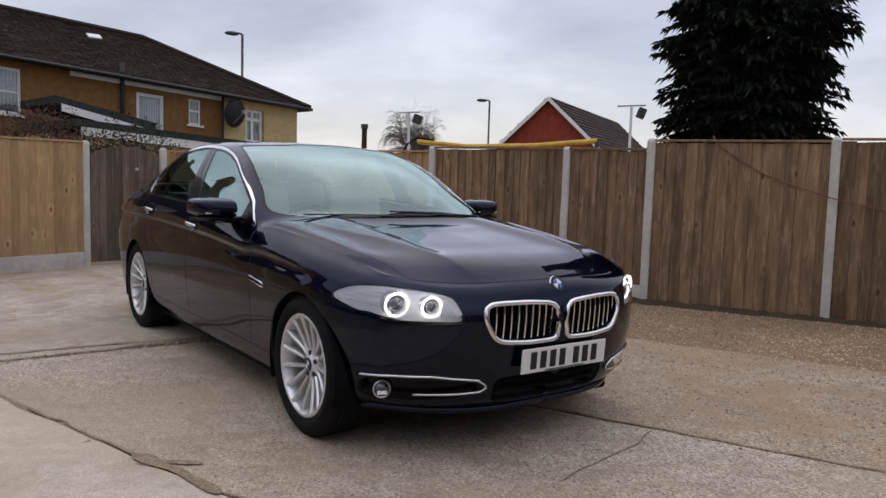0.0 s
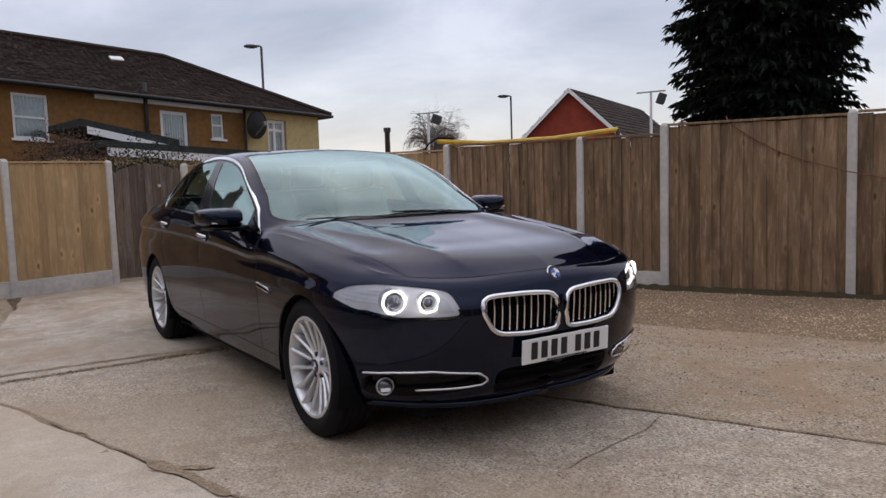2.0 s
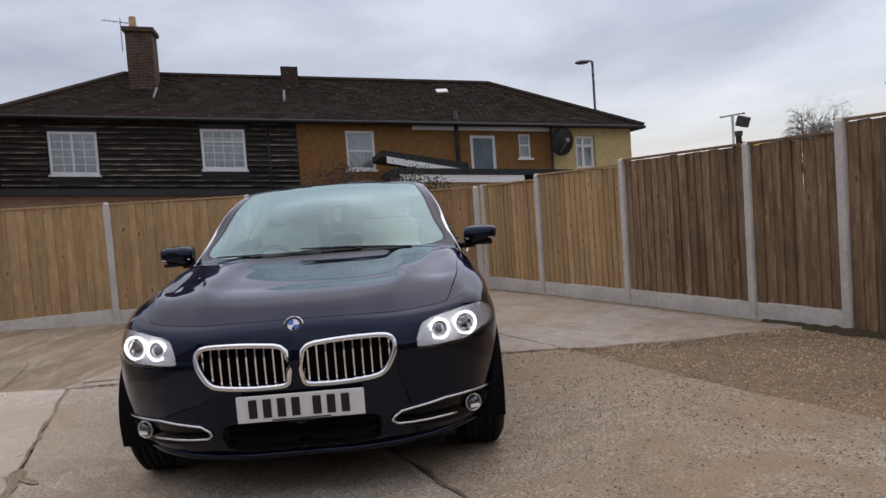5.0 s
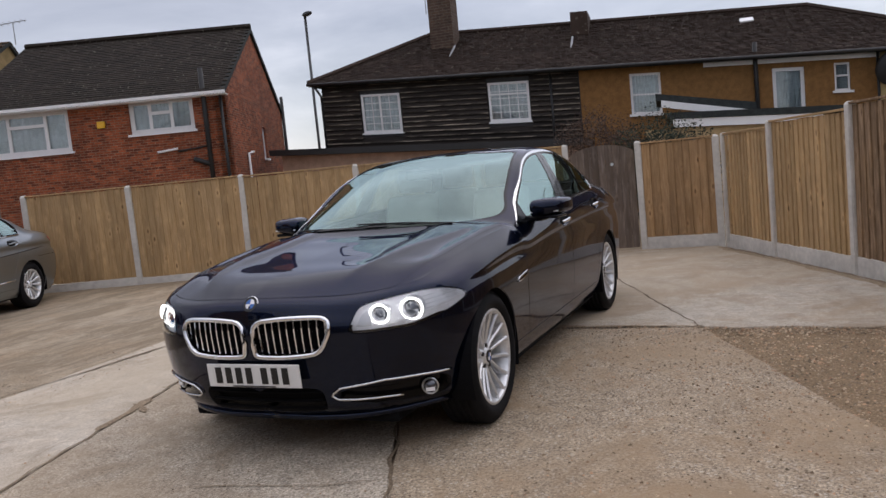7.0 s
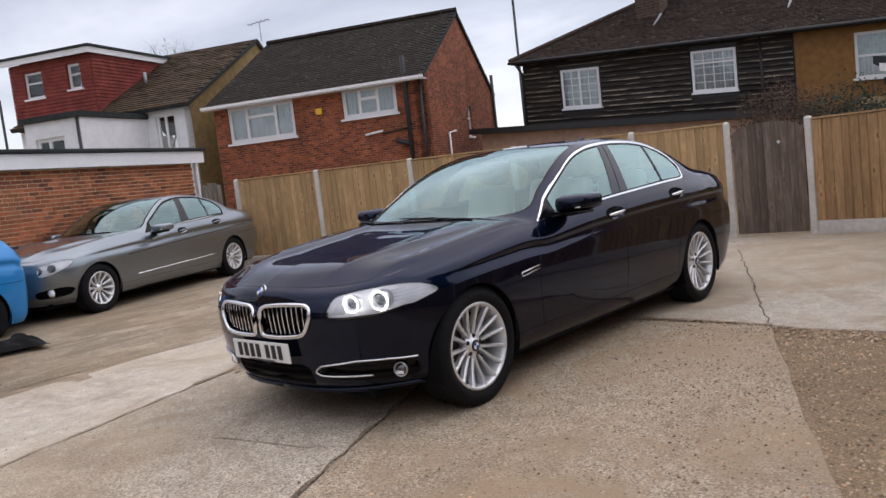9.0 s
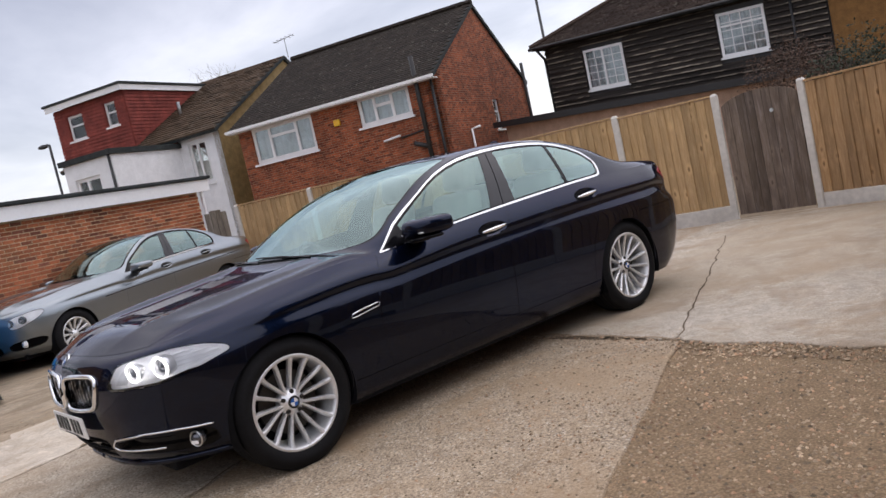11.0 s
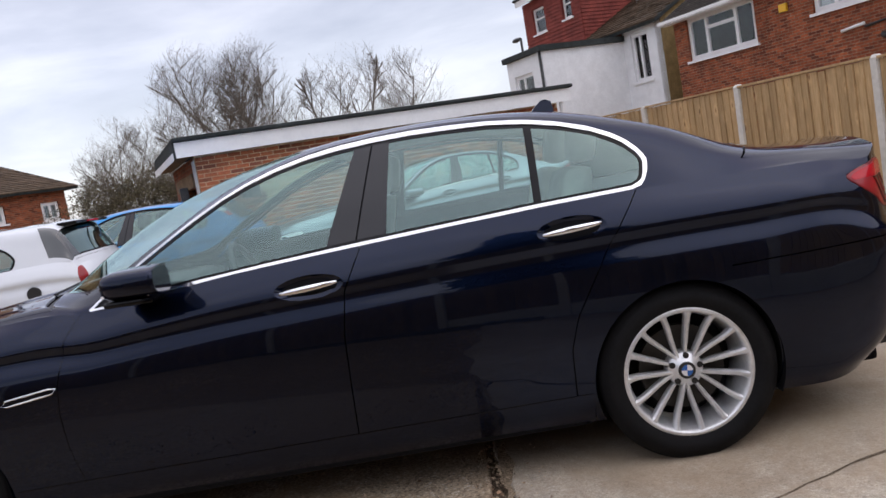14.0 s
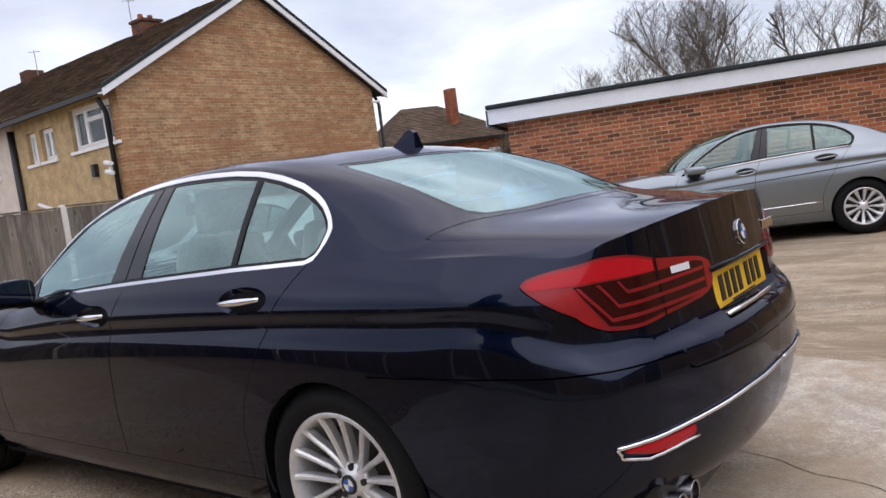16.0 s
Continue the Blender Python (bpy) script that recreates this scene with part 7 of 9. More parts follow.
class Body:
    """The two surfaces of a car's left half and helpers to look places up on them."""

    def __init__(self, top, plan, per=8, bonnet=0.013, **kw):
        sn = side_net(top, plan, **kw)
        g, nn, uv = surface(sn, per, 6)
        self.A = Skin.grid(g, nn, uv)
        if (nn[len(nn) // 2, 20] @ np.array([0, 1, 0])) < 0:
            self.A = Skin.grid(g, nn, uv, True)
        seam = g[:, -1]
        k0, k1 = 6 * per, 21 * per

        def pin(q):
            q[:, 0] = seam[k0:k1 + 1]
            fr = seam[:k0 + 1][::-1]; bk = seam[k1:]
            m = q.shape[1]
            for row, cur in ((0, fr), (-1, bk)):
                idx = np.linspace(0, len(cur) - 1, m)
                q[row] = np.stack([np.interp(idx, np.arange(len(cur)), cur[:, c]) for c in range(3)], 1)

        def shaped(q):
            pin(q)
            # a raised crease on each side of the bonnet, running out to the screen pillars
            x, y = q[..., 0], q[..., 1]
            line = np.interp(x, (1.0, 1.3, 1.7, 2.1, 2.25), (0.66, 0.60, 0.50, 0.395, 0.33))
            fade = np.clip((x - 0.98) / 0.25, 0, 1) * np.clip((2.20 - x) / 0.18, 0, 1)
            d = y - line
            q[..., 2] += bonnet * fade * np.where(d > 0, np.exp(-np.abs(d) / 0.040), np.exp(-np.abs(d) / 0.12))

        t, tn, tuv = surface(np.array(top), per, 8, shaped)
        up = tn[len(tn) // 2, -1, 2] > 0
        self.T = Skin.grid(t, tn, tuv, not up)

    def front_x(self, y, z):
        v = self.A.v
        d = (v[:, 1] - abs(y)) ** 2 + (v[:, 2] - z) ** 2 + np.where(v[:, 0] > 1.2, 0, 9)
        i = np.argsort(d)[:4]; w = 1 / (d[i] + 1e-6)
        return float((v[i, 0] * w).sum() / w.sum())

    def rear_x(self, y, z):
        v = self.A.v
        d = (v[:, 1] - abs(y)) ** 2 + (v[:, 2] - z) ** 2 + np.where(v[:, 0] < -1.6, 0, 9)
        i = np.argsort(d)[:4]; w = 1 / (d[i] + 1e-6)
        return float((v[i, 0] * w).sum() / w.sum())

    def side_y(self, x, z):
        v = self.A.v if z < 0.99 else np.concatenate([self.A.v, self.T.v])
        d = (v[:, 0] - x) ** 2 + (v[:, 2] - z) ** 2 + np.where(v[:, 1] > 0.45, 0, 9)
        i = np.argsort(d)[:4]; w = 1 / (d[i] + 1e-6)
        return float((v[i, 1] * w).sum() / w.sum())


def add_skin(name, skin, mat, parent, side, rim=0.008, label="", shadow=True, keep_normals=True):
    s = skin if side > 0 else skin.mirrored()
    me = s.mesh(name, mat, rim, keep_normals)
    if me is None:
        return None
    ob = link_mesh(name, me, None, parent, label)
    ob.visible_shadow = shadow
    return ob


def whole(skin):
    return skin.joined(skin.mirrored())


GAP = 0.0028


def saloon(name, m, label, spec):
    """A four-door saloon. spec: paint, nets, lamps, wheels."""
    top = thing(name, m, label, "car")
    B = Body(spec["top"], spec["plan"], crease=spec.get("crease", True))
    pm = spec["paint"]
    A, T = B.A, B.T
    xf, xr, zc, ra = spec["xf"], spec["xr"], spec["zw"], spec["arch"]
    # dark shell inside the skin, seen through the gaps
    inner = A.offset(-0.018).keep(lambda v: np.minimum(np.hypot(v[:, 0] - xf, v[:, 2] - zc), np.hypot(v[:, 0] - xr, v[:, 2] - zc)) - ra - 0.01)
    A = A.keep(lambda v: np.hypot(v[:, 0] - xf, v[:, 2] - zc) - ra).keep(lambda v: np.hypot(v[:, 0] - xr, v[:, 2] - zc) - ra)
    # arch linings and the floor
    for x in (xf, xr):
        for s in (1, -1):
            bm = bmesh.new()
            arc = [math.pi * (-0.12 + 1.24 * k / 24) for k in range(25)]
            ro = [[bm.verts.new((x + (ra + 0.002) * math.cos(a), s * y, max(0.13, zc + (ra + 0.002) * math.sin(a)))) for a in arc] for y in (0.905 * spec.get("wide", 1), 0.60)]
            for k in range(24):
                bm.faces.new((ro[0][k], ro[0][k + 1], ro[1][k + 1], ro[1][k]))
            part("arch_lining", bm, m_dark, top)
    bm = bmesh.new()
    L0, L1 = spec["floor"]
    box(bm, L1, L0, -0.60, 0.60, 0.16, 0.40, 0.02); box(bm, xr + ra + 0.02, xf - ra - 0.02, -0.84, 0.84, 0.18, 0.42, 0.02)
    part("floor_pan", bm, m_dark, top)
    bm = bmesh.new(); box(bm, xr - 0.35, xf - 0.55, -0.80, 0.80, 0.66, 0.70); part("cabin_floor", bm, m_dash, top)
    # lamps and openings
    pl = spec["plan"]
    arc_s = np.r_[0, np.cumsum([math.hypot(b[0] - a[0], b[1] - a[1]) for a, b in zip(pl, pl[1:])])]
    S = lambda v: np.interp(v[:, 3], np.arange(len(arc_s)), arc_s)
    su = lambda u: float(np.interp(u, np.arange(len(arc_s)), arc_s))
    sdz = lambda poly: (lambda f: (lambda v: f(S(v), v[:, 2])))(poly_sd([(su(u), z) for u, z in poly]))
    head_fn, tail_fn = sdz(round_poly(spec["head"], 2)), sdz(round_poly(spec["tail"], 2))
    head, A = A.cut(head_fn)
    A = A.keep(lambda v: -(head_fn(v) + GAP))
    tail, A = A.cut(tail_fn)
    A = A.keep(lambda v: -(tail_fn(v) + GAP))
    inner = inner.keep(lambda v: -head_fn(v) - 0.004).keep(lambda v: -tail_fn(v) - 0.004)
    for op in spec["openings"]:
        of = poly_sd(round_poly(op["poly"], 2))
        inner = inner.keep(lambda v: np.where(v[:, 0] > 1.2, -of(v[:, 1], v[:, 2]) - 0.003, 1.0))
    inner = inner.keep(lambda v: np.where(v[:, 0] < -2.2, -np.minimum(0.31 - v[:, 1], np.minimum(v[:, 2] - 0.72, 0.905 - v[:, 2])), 1.0))
    link_mesh("inner_shell", whole(inner).mesh("inner_shell", m_dark, 0), None, top)
    for s in (1, -1):
        hl = add_skin("headlight", head, m_lens, top, s, 0.0, "clear headlight with glowing rings" if spec.get("rings") else "clear headlight", False)
        add_skin("lamp_housing", head.offset(lambda v: -0.010 - 0.030 * np.clip(head_fn(v) / 0.035, 0, 1)), spec.get("housing", m_lamp_chrome), hl, s, 0)
        for (y, z, r) in spec.get("rings", ()):
            x = B.front_x(y, z)
            mm = pose(x - 0.042, y * s, z, 0, 0, 90 + 17 * s) @ pose(0, 0, 0, 3)
            bm = bmesh.new(); tube(bm, [(r * math.cos(a), -0.012, r * math.sin(a)) for a in [2 * math.pi * k / 30 for k in range(30)]], 0.0054, 8, True)
            o = part("light_ring", bm, m_ring, hl, smooth=True); o.matrix_basis = mm
            bm = bmesh.new(); revolve(bm, [(0.001, -0.020), (r * 0.45, -0.014), (r * 0.82, 0.004), (r * 0.86, 0.03)], 28); bmesh.ops.recalc_face_normals(bm, faces=bm.faces[:])
            o = part("projector", bm, m_proj, hl, smooth=True); o.matrix_basis = mm
            bm = bmesh.new(); revolve(bm, [(r * 0.80, -0.006), (r * 0.92, -0.010), (r * 1.15, 0.01), (r * 1.2, 0.04)], 28); bmesh.ops.recalc_face_normals(bm, faces=bm.faces[:])
            o = part("bezel", bm, m_satin, hl, smooth=True); o.matrix_basis = mm
        if spec.get("rings"):
            # bright brow along the upper edge, dark lower sill, ribs of the side marker
            brow = head.offset(-0.010).keep(lambda v: 0.009 - head_fn(v)).keep(lambda v: v[:, 2] - 0.712 - 0.05 * np.clip(S(v) - su(4.0), -0.4, 0.1)).keep(lambda v: S(v) - su(2.9))
            add_skin("brow", brow, m_lamp_chrome, hl, s, 0.010)
            dark = head.offset(-0.008).keep(lambda v: 0.009 - head_fn(v)).keep(lambda v: 0.668 - v[:, 2])
            add_skin("lower_edge", dark, m_gloss_black, hl, s, 0.006)
            end = head.offset(-0.030).keep(lambda v: su(3.05) - S(v)).keep(lambda v: head_fn(v) - 0.010)
            add_skin("inner_panel", end, m_lamp_grey, hl, s, 0.012)
            for q in range(4):
                rib = head.offset(-0.024).keep(lambda v: head_fn(v) - 0.008).keep(lambda v: S(v) - su(4.95)).strip(lambda v: v[:, 2] - 0.692 - 0.018 * q - 0.06 * (S(v) - su(5.2)), 0.0022)
                add_skin("marker_rib", rib, m_lamp_grey, hl, s, 0.004)
            wallp = head.offset(-0.016).keep(lambda v: head_fn(v) - 0.006).strip(lambda v: S(v) - su(4.85) - 0.5 * (v[:, 2] - 0.70), 0.0045)
            add_skin("divider", wallp, m_lamp_grey, hl, s, 0.03)
        tl = add_skin("tail_light", tail.offset(0.004), m_red_lens, top, s, 0.012, "red rear lamp cluster with dark recesses and bent bright ridges")
        if spec.get("tail_bands"):
            # dark recess below the brow, with bright ridges that bend up towards the wing
            low = tail.offset(0.0056).keep(lambda v: tail_fn(v) - 0.012).keep(lambda v: 0.934 - v[:, 2]).keep(lambda v: v[:, 1] - 0.335).keep(lambda v: S(v) - su(20.95) - 0.9 * (0.934 - v[:, 2]))
            for piece in low.cut(lambda v: v[:, 1] - spec["lid_y"]):
                add_skin("lamp_recess", piece, m_red_dark, tl, s, 0.001)
            for z0, s0, half in spec["tail_bands"]:
                bend = lambda v: v[:, 2] - z0 - 0.025 * np.clip(S(v) - su(s0), 0, 1) - 0.95 * np.clip(su(s0) - S(v), 0, 1)
                ridge = tail.offset(0.0085).strip(bend, half).keep(lambda v: tail_fn(v) - 0.014).keep(lambda v: 0.930 - v[:, 2]).keep(lambda v: v[:, 1] - 0.345)
                for piece in ridge.cut(lambda v: v[:, 1] - spec["lid_y"]):
                    add_skin("lamp_ridge", piece, m_red_lens, tl, s, 0.003)
            brow = tail.offset(0.0065).keep(lambda v: tail_fn(v) - 0.007).keep(lambda v: v[:, 2] - 0.938).keep(lambda v: v[:, 1] - spec["lid_y"] - 0.010)
            add_skin("upper_lens", brow, m_red_bright, tl, s, 0.002, "brighter red upper lens")
        add_skin("lamp_split", tail.offset(0.0072).strip(lambda v: v[:, 1] - spec["lid_y"], 0.0035), m_dark, tl, s, 0)
        if spec.get("tail_bands"):
            add_skin("reversing_lens", tail.offset(0.0075).strip(lambda v: v[:, 1] - spec["lid_y"] + 0.095, 0.042).strip(lambda v: v[:, 2] - 0.926, 0.010), m_white_badge, tl, s, 0, "clear reversing lens")
    # nose openings
    for op in spec["openings"]:
        f = poly_sd(round_poly(op["poly"], 2))
        fn = lambda v, f=f: np.where(v[:, 0] > 1.2, f(v[:, 1], v[:, 2]), -1.0)
        hole, A = A.cut(fn)
        for s in (1, -1):
            back = add_skin(op["name"], hole.offset(-op.get("depth", 0.05)), op.get("mat", m_grille_dark), top, s, 0, op.get("label", ""))
            # inner walls
            wall = hole.keep(lambda v: 0.004 - fn(v))
            add_skin("opening_wall", wall.offset(-0.006), m_gloss_black, back, s, op.get("depth", 0.05))
            if op.get("frame"):
                pts = [(B.front_x(y, z) + op["frame"] * 0.35, y * s, z) for y, z in round_poly(op["poly"], 2)]
                bm = bmesh.new(); tube(bm, pts, op["frame"], 8, True); part("surround", bm, m_chrome, back, "bright chrome surround", smooth=True)
            for k in range(op.get("slats", 0)):
                ys = [p[0] for p in op["poly"]]
                y = min(ys) + (max(ys) - min(ys)) * (k + 0.7) / (op["slats"] + 0.4)
                zs = np.linspace(min(p[1] for p in op["poly"]), max(p[1] for p in op["poly"]), 40)
                ok = [z for z in zs if f(np.array([y]), np.array([z]))[0] > 0.006]
                if len(ok) < 3: continue
                z0, z1 = ok[0], ok[-1]
                bm = bmesh.new()
                rows = []
                for t in range(5):
                    z = z0 + (z1 - z0) * t / 4; x = B.front_x(y, z) - 0.004 - 0.013 * math.sin(math.pi * 0.5 * (1 - t / 4)) ** 0.6
                    rows.append([bm.verts.new(p) for p in ((x - 0.03, (y - 0.0046) * s, z), (x, (y - 0.0034) * s, z), (x, (y + 0.0034) * s, z), (x - 0.03, (y + 0.0046) * s, z))])
                for P, Q in zip(rows, rows[1:]):
                    for j in range(4): bm.faces.new((P[j], P[(j + 1) % 4], Q[(j + 1) % 4], Q[j]))
                bm.faces.new(rows[0][::-1]); bm.faces.new(rows[-1])
                bmesh.ops.recalc_face_normals(bm, faces=bm.faces[:])
                part("slat", bm, spec.get("slat_mat", m_chrome), back)
            for k in range(op.get("bars", 0)):
                zs = [p[1] for p in op["poly"]]; z = min(zs) + (max(zs) - min(zs)) * (k + 0.6) / (op["bars"] + 0.2)
                yy = [y for y in np.linspace(0, max(p[0] for p in op["poly"]), 40) if f(np.array([y]), np.array([z]))[0] > 0.004]
                if len(yy) < 3: continue
                bm = bmesh.new(); tube(bm, [(B.front_x(y, z) - 0.015, y * s, z) for y in yy[::4]], 0.008, 6); part("slat", bm, spec.get("bar_mat", m_chrome), back)
    # panels of the side
    d1, d2, d3, sill = [line_x(q) for q in spec["doors"]] + [spec["sill"]]
    low, up = A.cut(lambda v: np.where((v[:, 0] < xf - ra) & (v[:, 0] > xr + ra), sill - v[:, 2], -1.0))
    up = up.keep(lambda v: np.where((v[:, 0] < xf - ra) & (v[:, 0] > xr + ra), v[:, 2] - sill - 2 * GAP, 1.0))
    fb = line_x(spec["nose_seam"])
    pieces = {}
    pieces["front_bumper"], rest = up.cut(lambda v: v[:, 0] - fb(v[:, 2]))
    pieces["front_wing"], rest = rest.cut(lambda v: v[:, 0] - d1(v[:, 2]) - GAP)
    rest = rest.keep(lambda v: d1(v[:, 2]) - GAP - v[:, 0])
    pieces["front_door"], rest = rest.cut(lambda v: v[:, 0] - d2(v[:, 2]) - GAP)
    rest = rest.keep(lambda v: d2(v[:, 2]) - GAP - v[:, 0])
    pieces["rear_door"], rest = rest.cut(lambda v: v[:, 0] - d3(v[:, 2]) - GAP)
    rest = rest.keep(lambda v: d3(v[:, 2]) - GAP - v[:, 0])
    zb = spec["tail_seam"]
    boot_f = lambda v: np.where(v[:, 0] < -1.9, np.minimum(spec["lid_y"] - v[:, 1], v[:, 2] - spec["lid_z"]), -1.0)
    pieces["boot_face"], rest = rest.cut(lambda v: boot_f(v) - GAP)
    rest = rest.keep(lambda v: -boot_f(v) - GAP)
    rec_f = lambda v: np.minimum(0.29 - v[:, 1], np.minimum(v[:, 2] - 0.735, 0.892 - v[:, 2]))
    recess, pieces["boot_face"] = pieces["boot_face"].cut(rec_f)
    link_mesh("plate_recess", whole(recess.offset(lambda v: -0.042 * np.clip(rec_f(v) / 0.03, 0, 1))).mesh("plate_recess", pm, 0), None, top)
    pieces["rear_bumper"], rest = rest.cut(lambda v: zb - GAP - v[:, 2] + np.where(v[:, 0] > xr - 0.2, -1, 0))
    pieces["rear_wing"] = rest.keep(lambda v: v[:, 2] - zb - GAP + np.where(v[:, 0] > xr - 0.2, 1, 0))
    hs = spec.get("handles", ())
    for s in (1, -1):
        made = {}
        for nm, sk in pieces.items():
            for (panel, x0, x1, z) in hs:
                if panel == nm:
                    cx, rx, rz = (x0 + x1) / 2, abs(x1 - x0) / 2 + 0.022, 0.046
                    el = lambda v, cx=cx, rx=rx, rz=rz, z=z: 1 - ((v[:, 0] - cx) / rx) ** 2 - ((v[:, 2] - z) / rz) ** 2
                    bowl, sk = sk.cut(lambda v: np.where(v[:, 1] > 0.5, el(v), -1.0))
                    made.setdefault("bowls", []).append((nm, bowl, el, x0, x1, z))
            made[nm] = add_skin(nm, sk, pm, top, s)
        for nm, bowl, el, x0, x1, z in made.get("bowls", ()):
            add_skin("handle_recess", bowl.offset(lambda v: -0.036 * np.clip(el(v), 0, 1) ** 0.6), pm, made[nm], s, 0, keep_normals=False)
            y = B.side_y((x0 + x1) / 2, z) + 0.014
            bm = bmesh.new()
            n = 10
            secs = []
            for k in range(n + 1):
                t = k / n; x = x0 + (x1 - x0) * t
                w = 0.013 * math.sin(math.pi * min(max(t, 0.06), 0.94)) ** 0.35
                yy = y + 0.012 * math.sin(math.pi * t)
                secs.append([bm.verts.new((x, s * (yy + w * 0.8 * math.cos(a)), z + 0.012 * (0.5 - t) * (-1) + w * math.sin(a))) for a in [2 * math.pi * j / 8 for j in range(8)]])
            for P, Q in zip(secs, secs[1:]):
                for j in range(8): bm.faces.new((P[j], P[(j + 1) % 8], Q[(j + 1) % 8], Q[j]))
            bm.faces.new(secs[0][::-1]); bm.faces.new(secs[-1]); bmesh.ops.recalc_face_normals(bm, faces=bm.faces[:])
            part("door_handle", bm, spec.get("handle_mat", m_chrome), made[nm], "chrome door handle", smooth=True)
        add_skin("sill", low, pm, top, s)
        made.pop("bowls", None)
    # upper body
    r0, r1 = spec["hood_row"], spec["screen_row"]
    dlo = poly_sd(spec["dlo"])
    sdl = lambda v: np.where(v[:, 4] < 3.02, dlo(v[:, 0], v[:, 2]), -1.0)
    glass, T = T.cut(sdl)
    ws = lambda v: np.minimum(np.minimum(v[:, 3] - r0, r1 - v[:, 3]), v[:, 4] - spec.get("pillar_c", 3.10)) * 0.15
    screen, T = T.cut(ws)
    under = T.keep(lambda v: np.minimum(r0 - 0.2 - v[:, 3], 1)).keep(lambda v: np.maximum(0.4 - v[:, 3], (2.3 - v[:, 4]) * 0.1)).offset(-0.014)
    link_mesh("bonnet_channel", whole(under).mesh("bonnet_channel", m_dark, 0), None, top)
    shut = lambda v: v[:, 4] - np.interp(v[:, 3], (0, 0.5, 1.5, 3.0, 4.3), (1.75, 1.30, 0.85, 0.62, 0.55))
    hood, T = T.cut(lambda v: np.minimum(np.minimum(r0 - 0.14 - v[:, 3], (shut(v) - 0.045) * 0.4), v[:, 3] - 0.045))
    T = T.keep(lambda v: np.maximum(v[:, 3] - r0 + 0.15, (-0.045 - shut(v)) * 0.4))
    q0, q1 = spec["rear_rows"]
    rw = lambda v: np.minimum(np.minimum(v[:, 3] - q0, q1 - v[:, 3]), v[:, 4] - spec.get("rear_c", 3.35)) * 0.15
    rear, T = T.cut(rw)
    boot, T = T.cut(lambda v: np.minimum(v[:, 3] - q1 - 0.10, v[:, 4] - 1.25))
    T = T.keep(lambda v: -np.minimum(v[:, 3] - q1 - 0.07, v[:, 4] - 1.22))
    cowl, roof = T.cut(lambda v: np.minimum(r0 + 0.01 - v[:, 3], v[:, 3] - r0 + 0.16) + np.where(v[:, 4] < 0.9, -9, 0))
    wing_top, roof = roof.cut(lambda v: r0 - 0.15 - v[:, 3])
    for s in (1, -1):
        add_skin("wing_top", wing_top, pm, top, s, 0.006)
    link_mesh("bonnet", whole(hood.keep(lambda v: r0 - 0.16 - v[:, 3])).mesh("bonnet", pm, 0.008), None, top)
    link_mesh("scuttle", whole(cowl.offset(-0.012)).mesh("scuttle", m_black_plastic, 0.004), None, top)
    link_mesh("roof", whole(roof).mesh("roof", pm, 0.006), None, top)
    w_ob = link_mesh("windscreen", whole(screen.offset(-0.003)).mesh("windscreen", m_screen, 0.0), None, top); w_ob.visible_shadow = False
    edge_s = screen.keep(lambda v: 0.010 - ws(v)).offset(-0.0015)
    link_mesh("windscreen_edge", whole(edge_s).mesh("windscreen_edge", m_gloss_black, 0.0), None, w_ob)
    r_ob = link_mesh("rear_window", whole(rear.offset(-0.003)).mesh("rear_window", m_screen, 0.0), None, top); r_ob.visible_shadow = False
    link_mesh("rear_window_edge", whole(rear.keep(lambda v: 0.008 - rw(v)).offset(-0.0015)).mesh("rear_window_edge", m_gloss_black, 0.0), None, r_ob)
    link_mesh("boot_lid", whole(boot).mesh("boot_lid", pm, 0.008), None, top)
    cw0 = spec.get("chrome_w", 0.0155)
    cw = lambda v: np.where(v[:, 2] > 1.0 + (0.1 - v[:, 0]) * 0.05 + 0.03, np.interp(v[:, 0], (-0.35, 0.15), (cw0, 0.42 * cw0)), np.interp(v[:, 0], (0.3, 0.5), (cw0 * 0.8, cw0 * 0.45)))
    trim, panes = glass.cut(lambda v: cw(v) - sdl(v))
    l1, l2, l3 = [line_x(q) for q in spec["pillars"]]
    for s in (1, -1):
        add_skin("window_trim", trim.offset(0.002), spec.get("trim_mat", m_chrome), top, s, 0.004, "bright chrome window surround")
        rub, pan = panes.cut(lambda v: cw(v) + 0.012 - sdl(v))
        add_skin("window_seal", rub.offset(-0.004), m_gloss_black, top, s, 0.004)
        fwin, rr = pan.cut(lambda v: v[:, 0] - l1(v[:, 2]))
        sail, fwin = fwin.cut(lambda v: v[:, 0] - spec.get("sail_x", 0.50) - (v[:, 2] - 0.98) * 0.15)
        add_skin("mirror_sail", sail.offset(-0.003), m_gloss_black, top, s, 0.004)
        bp, rr = rr.cut(lambda v: v[:, 0] - l2(v[:, 2]))
        rwin, rr = rr.cut(lambda v: v[:, 0] - l3(v[:, 2]) - 0.015)
        dv, qwin = rr.cut(lambda v: v[:, 0] - l3(v[:, 2]) + 0.015)
        for nm, sk in (("front_window", fwin), ("rear_side_window", rwin), ("quarter_window", qwin)):
            add_skin(nm, sk.offset(-0.006), m_carglass, top, s, 0.0, shadow=False)
        bo = add_skin("door_pillar", bp.offset(-0.002), m_pillar, top, s, 0.006)
        add_skin("pillar_gap", bp.strip(lambda v: v[:, 0] - (l1(v[:, 2]) * 0.5 + l2(v[:, 2]) * 0.5), 0.0032).offset(-0.0012), m_dark, bo, s, 0)
        add_skin("window_divider", dv.offset(-0.002), m_gloss_black, top, s, 0.006)
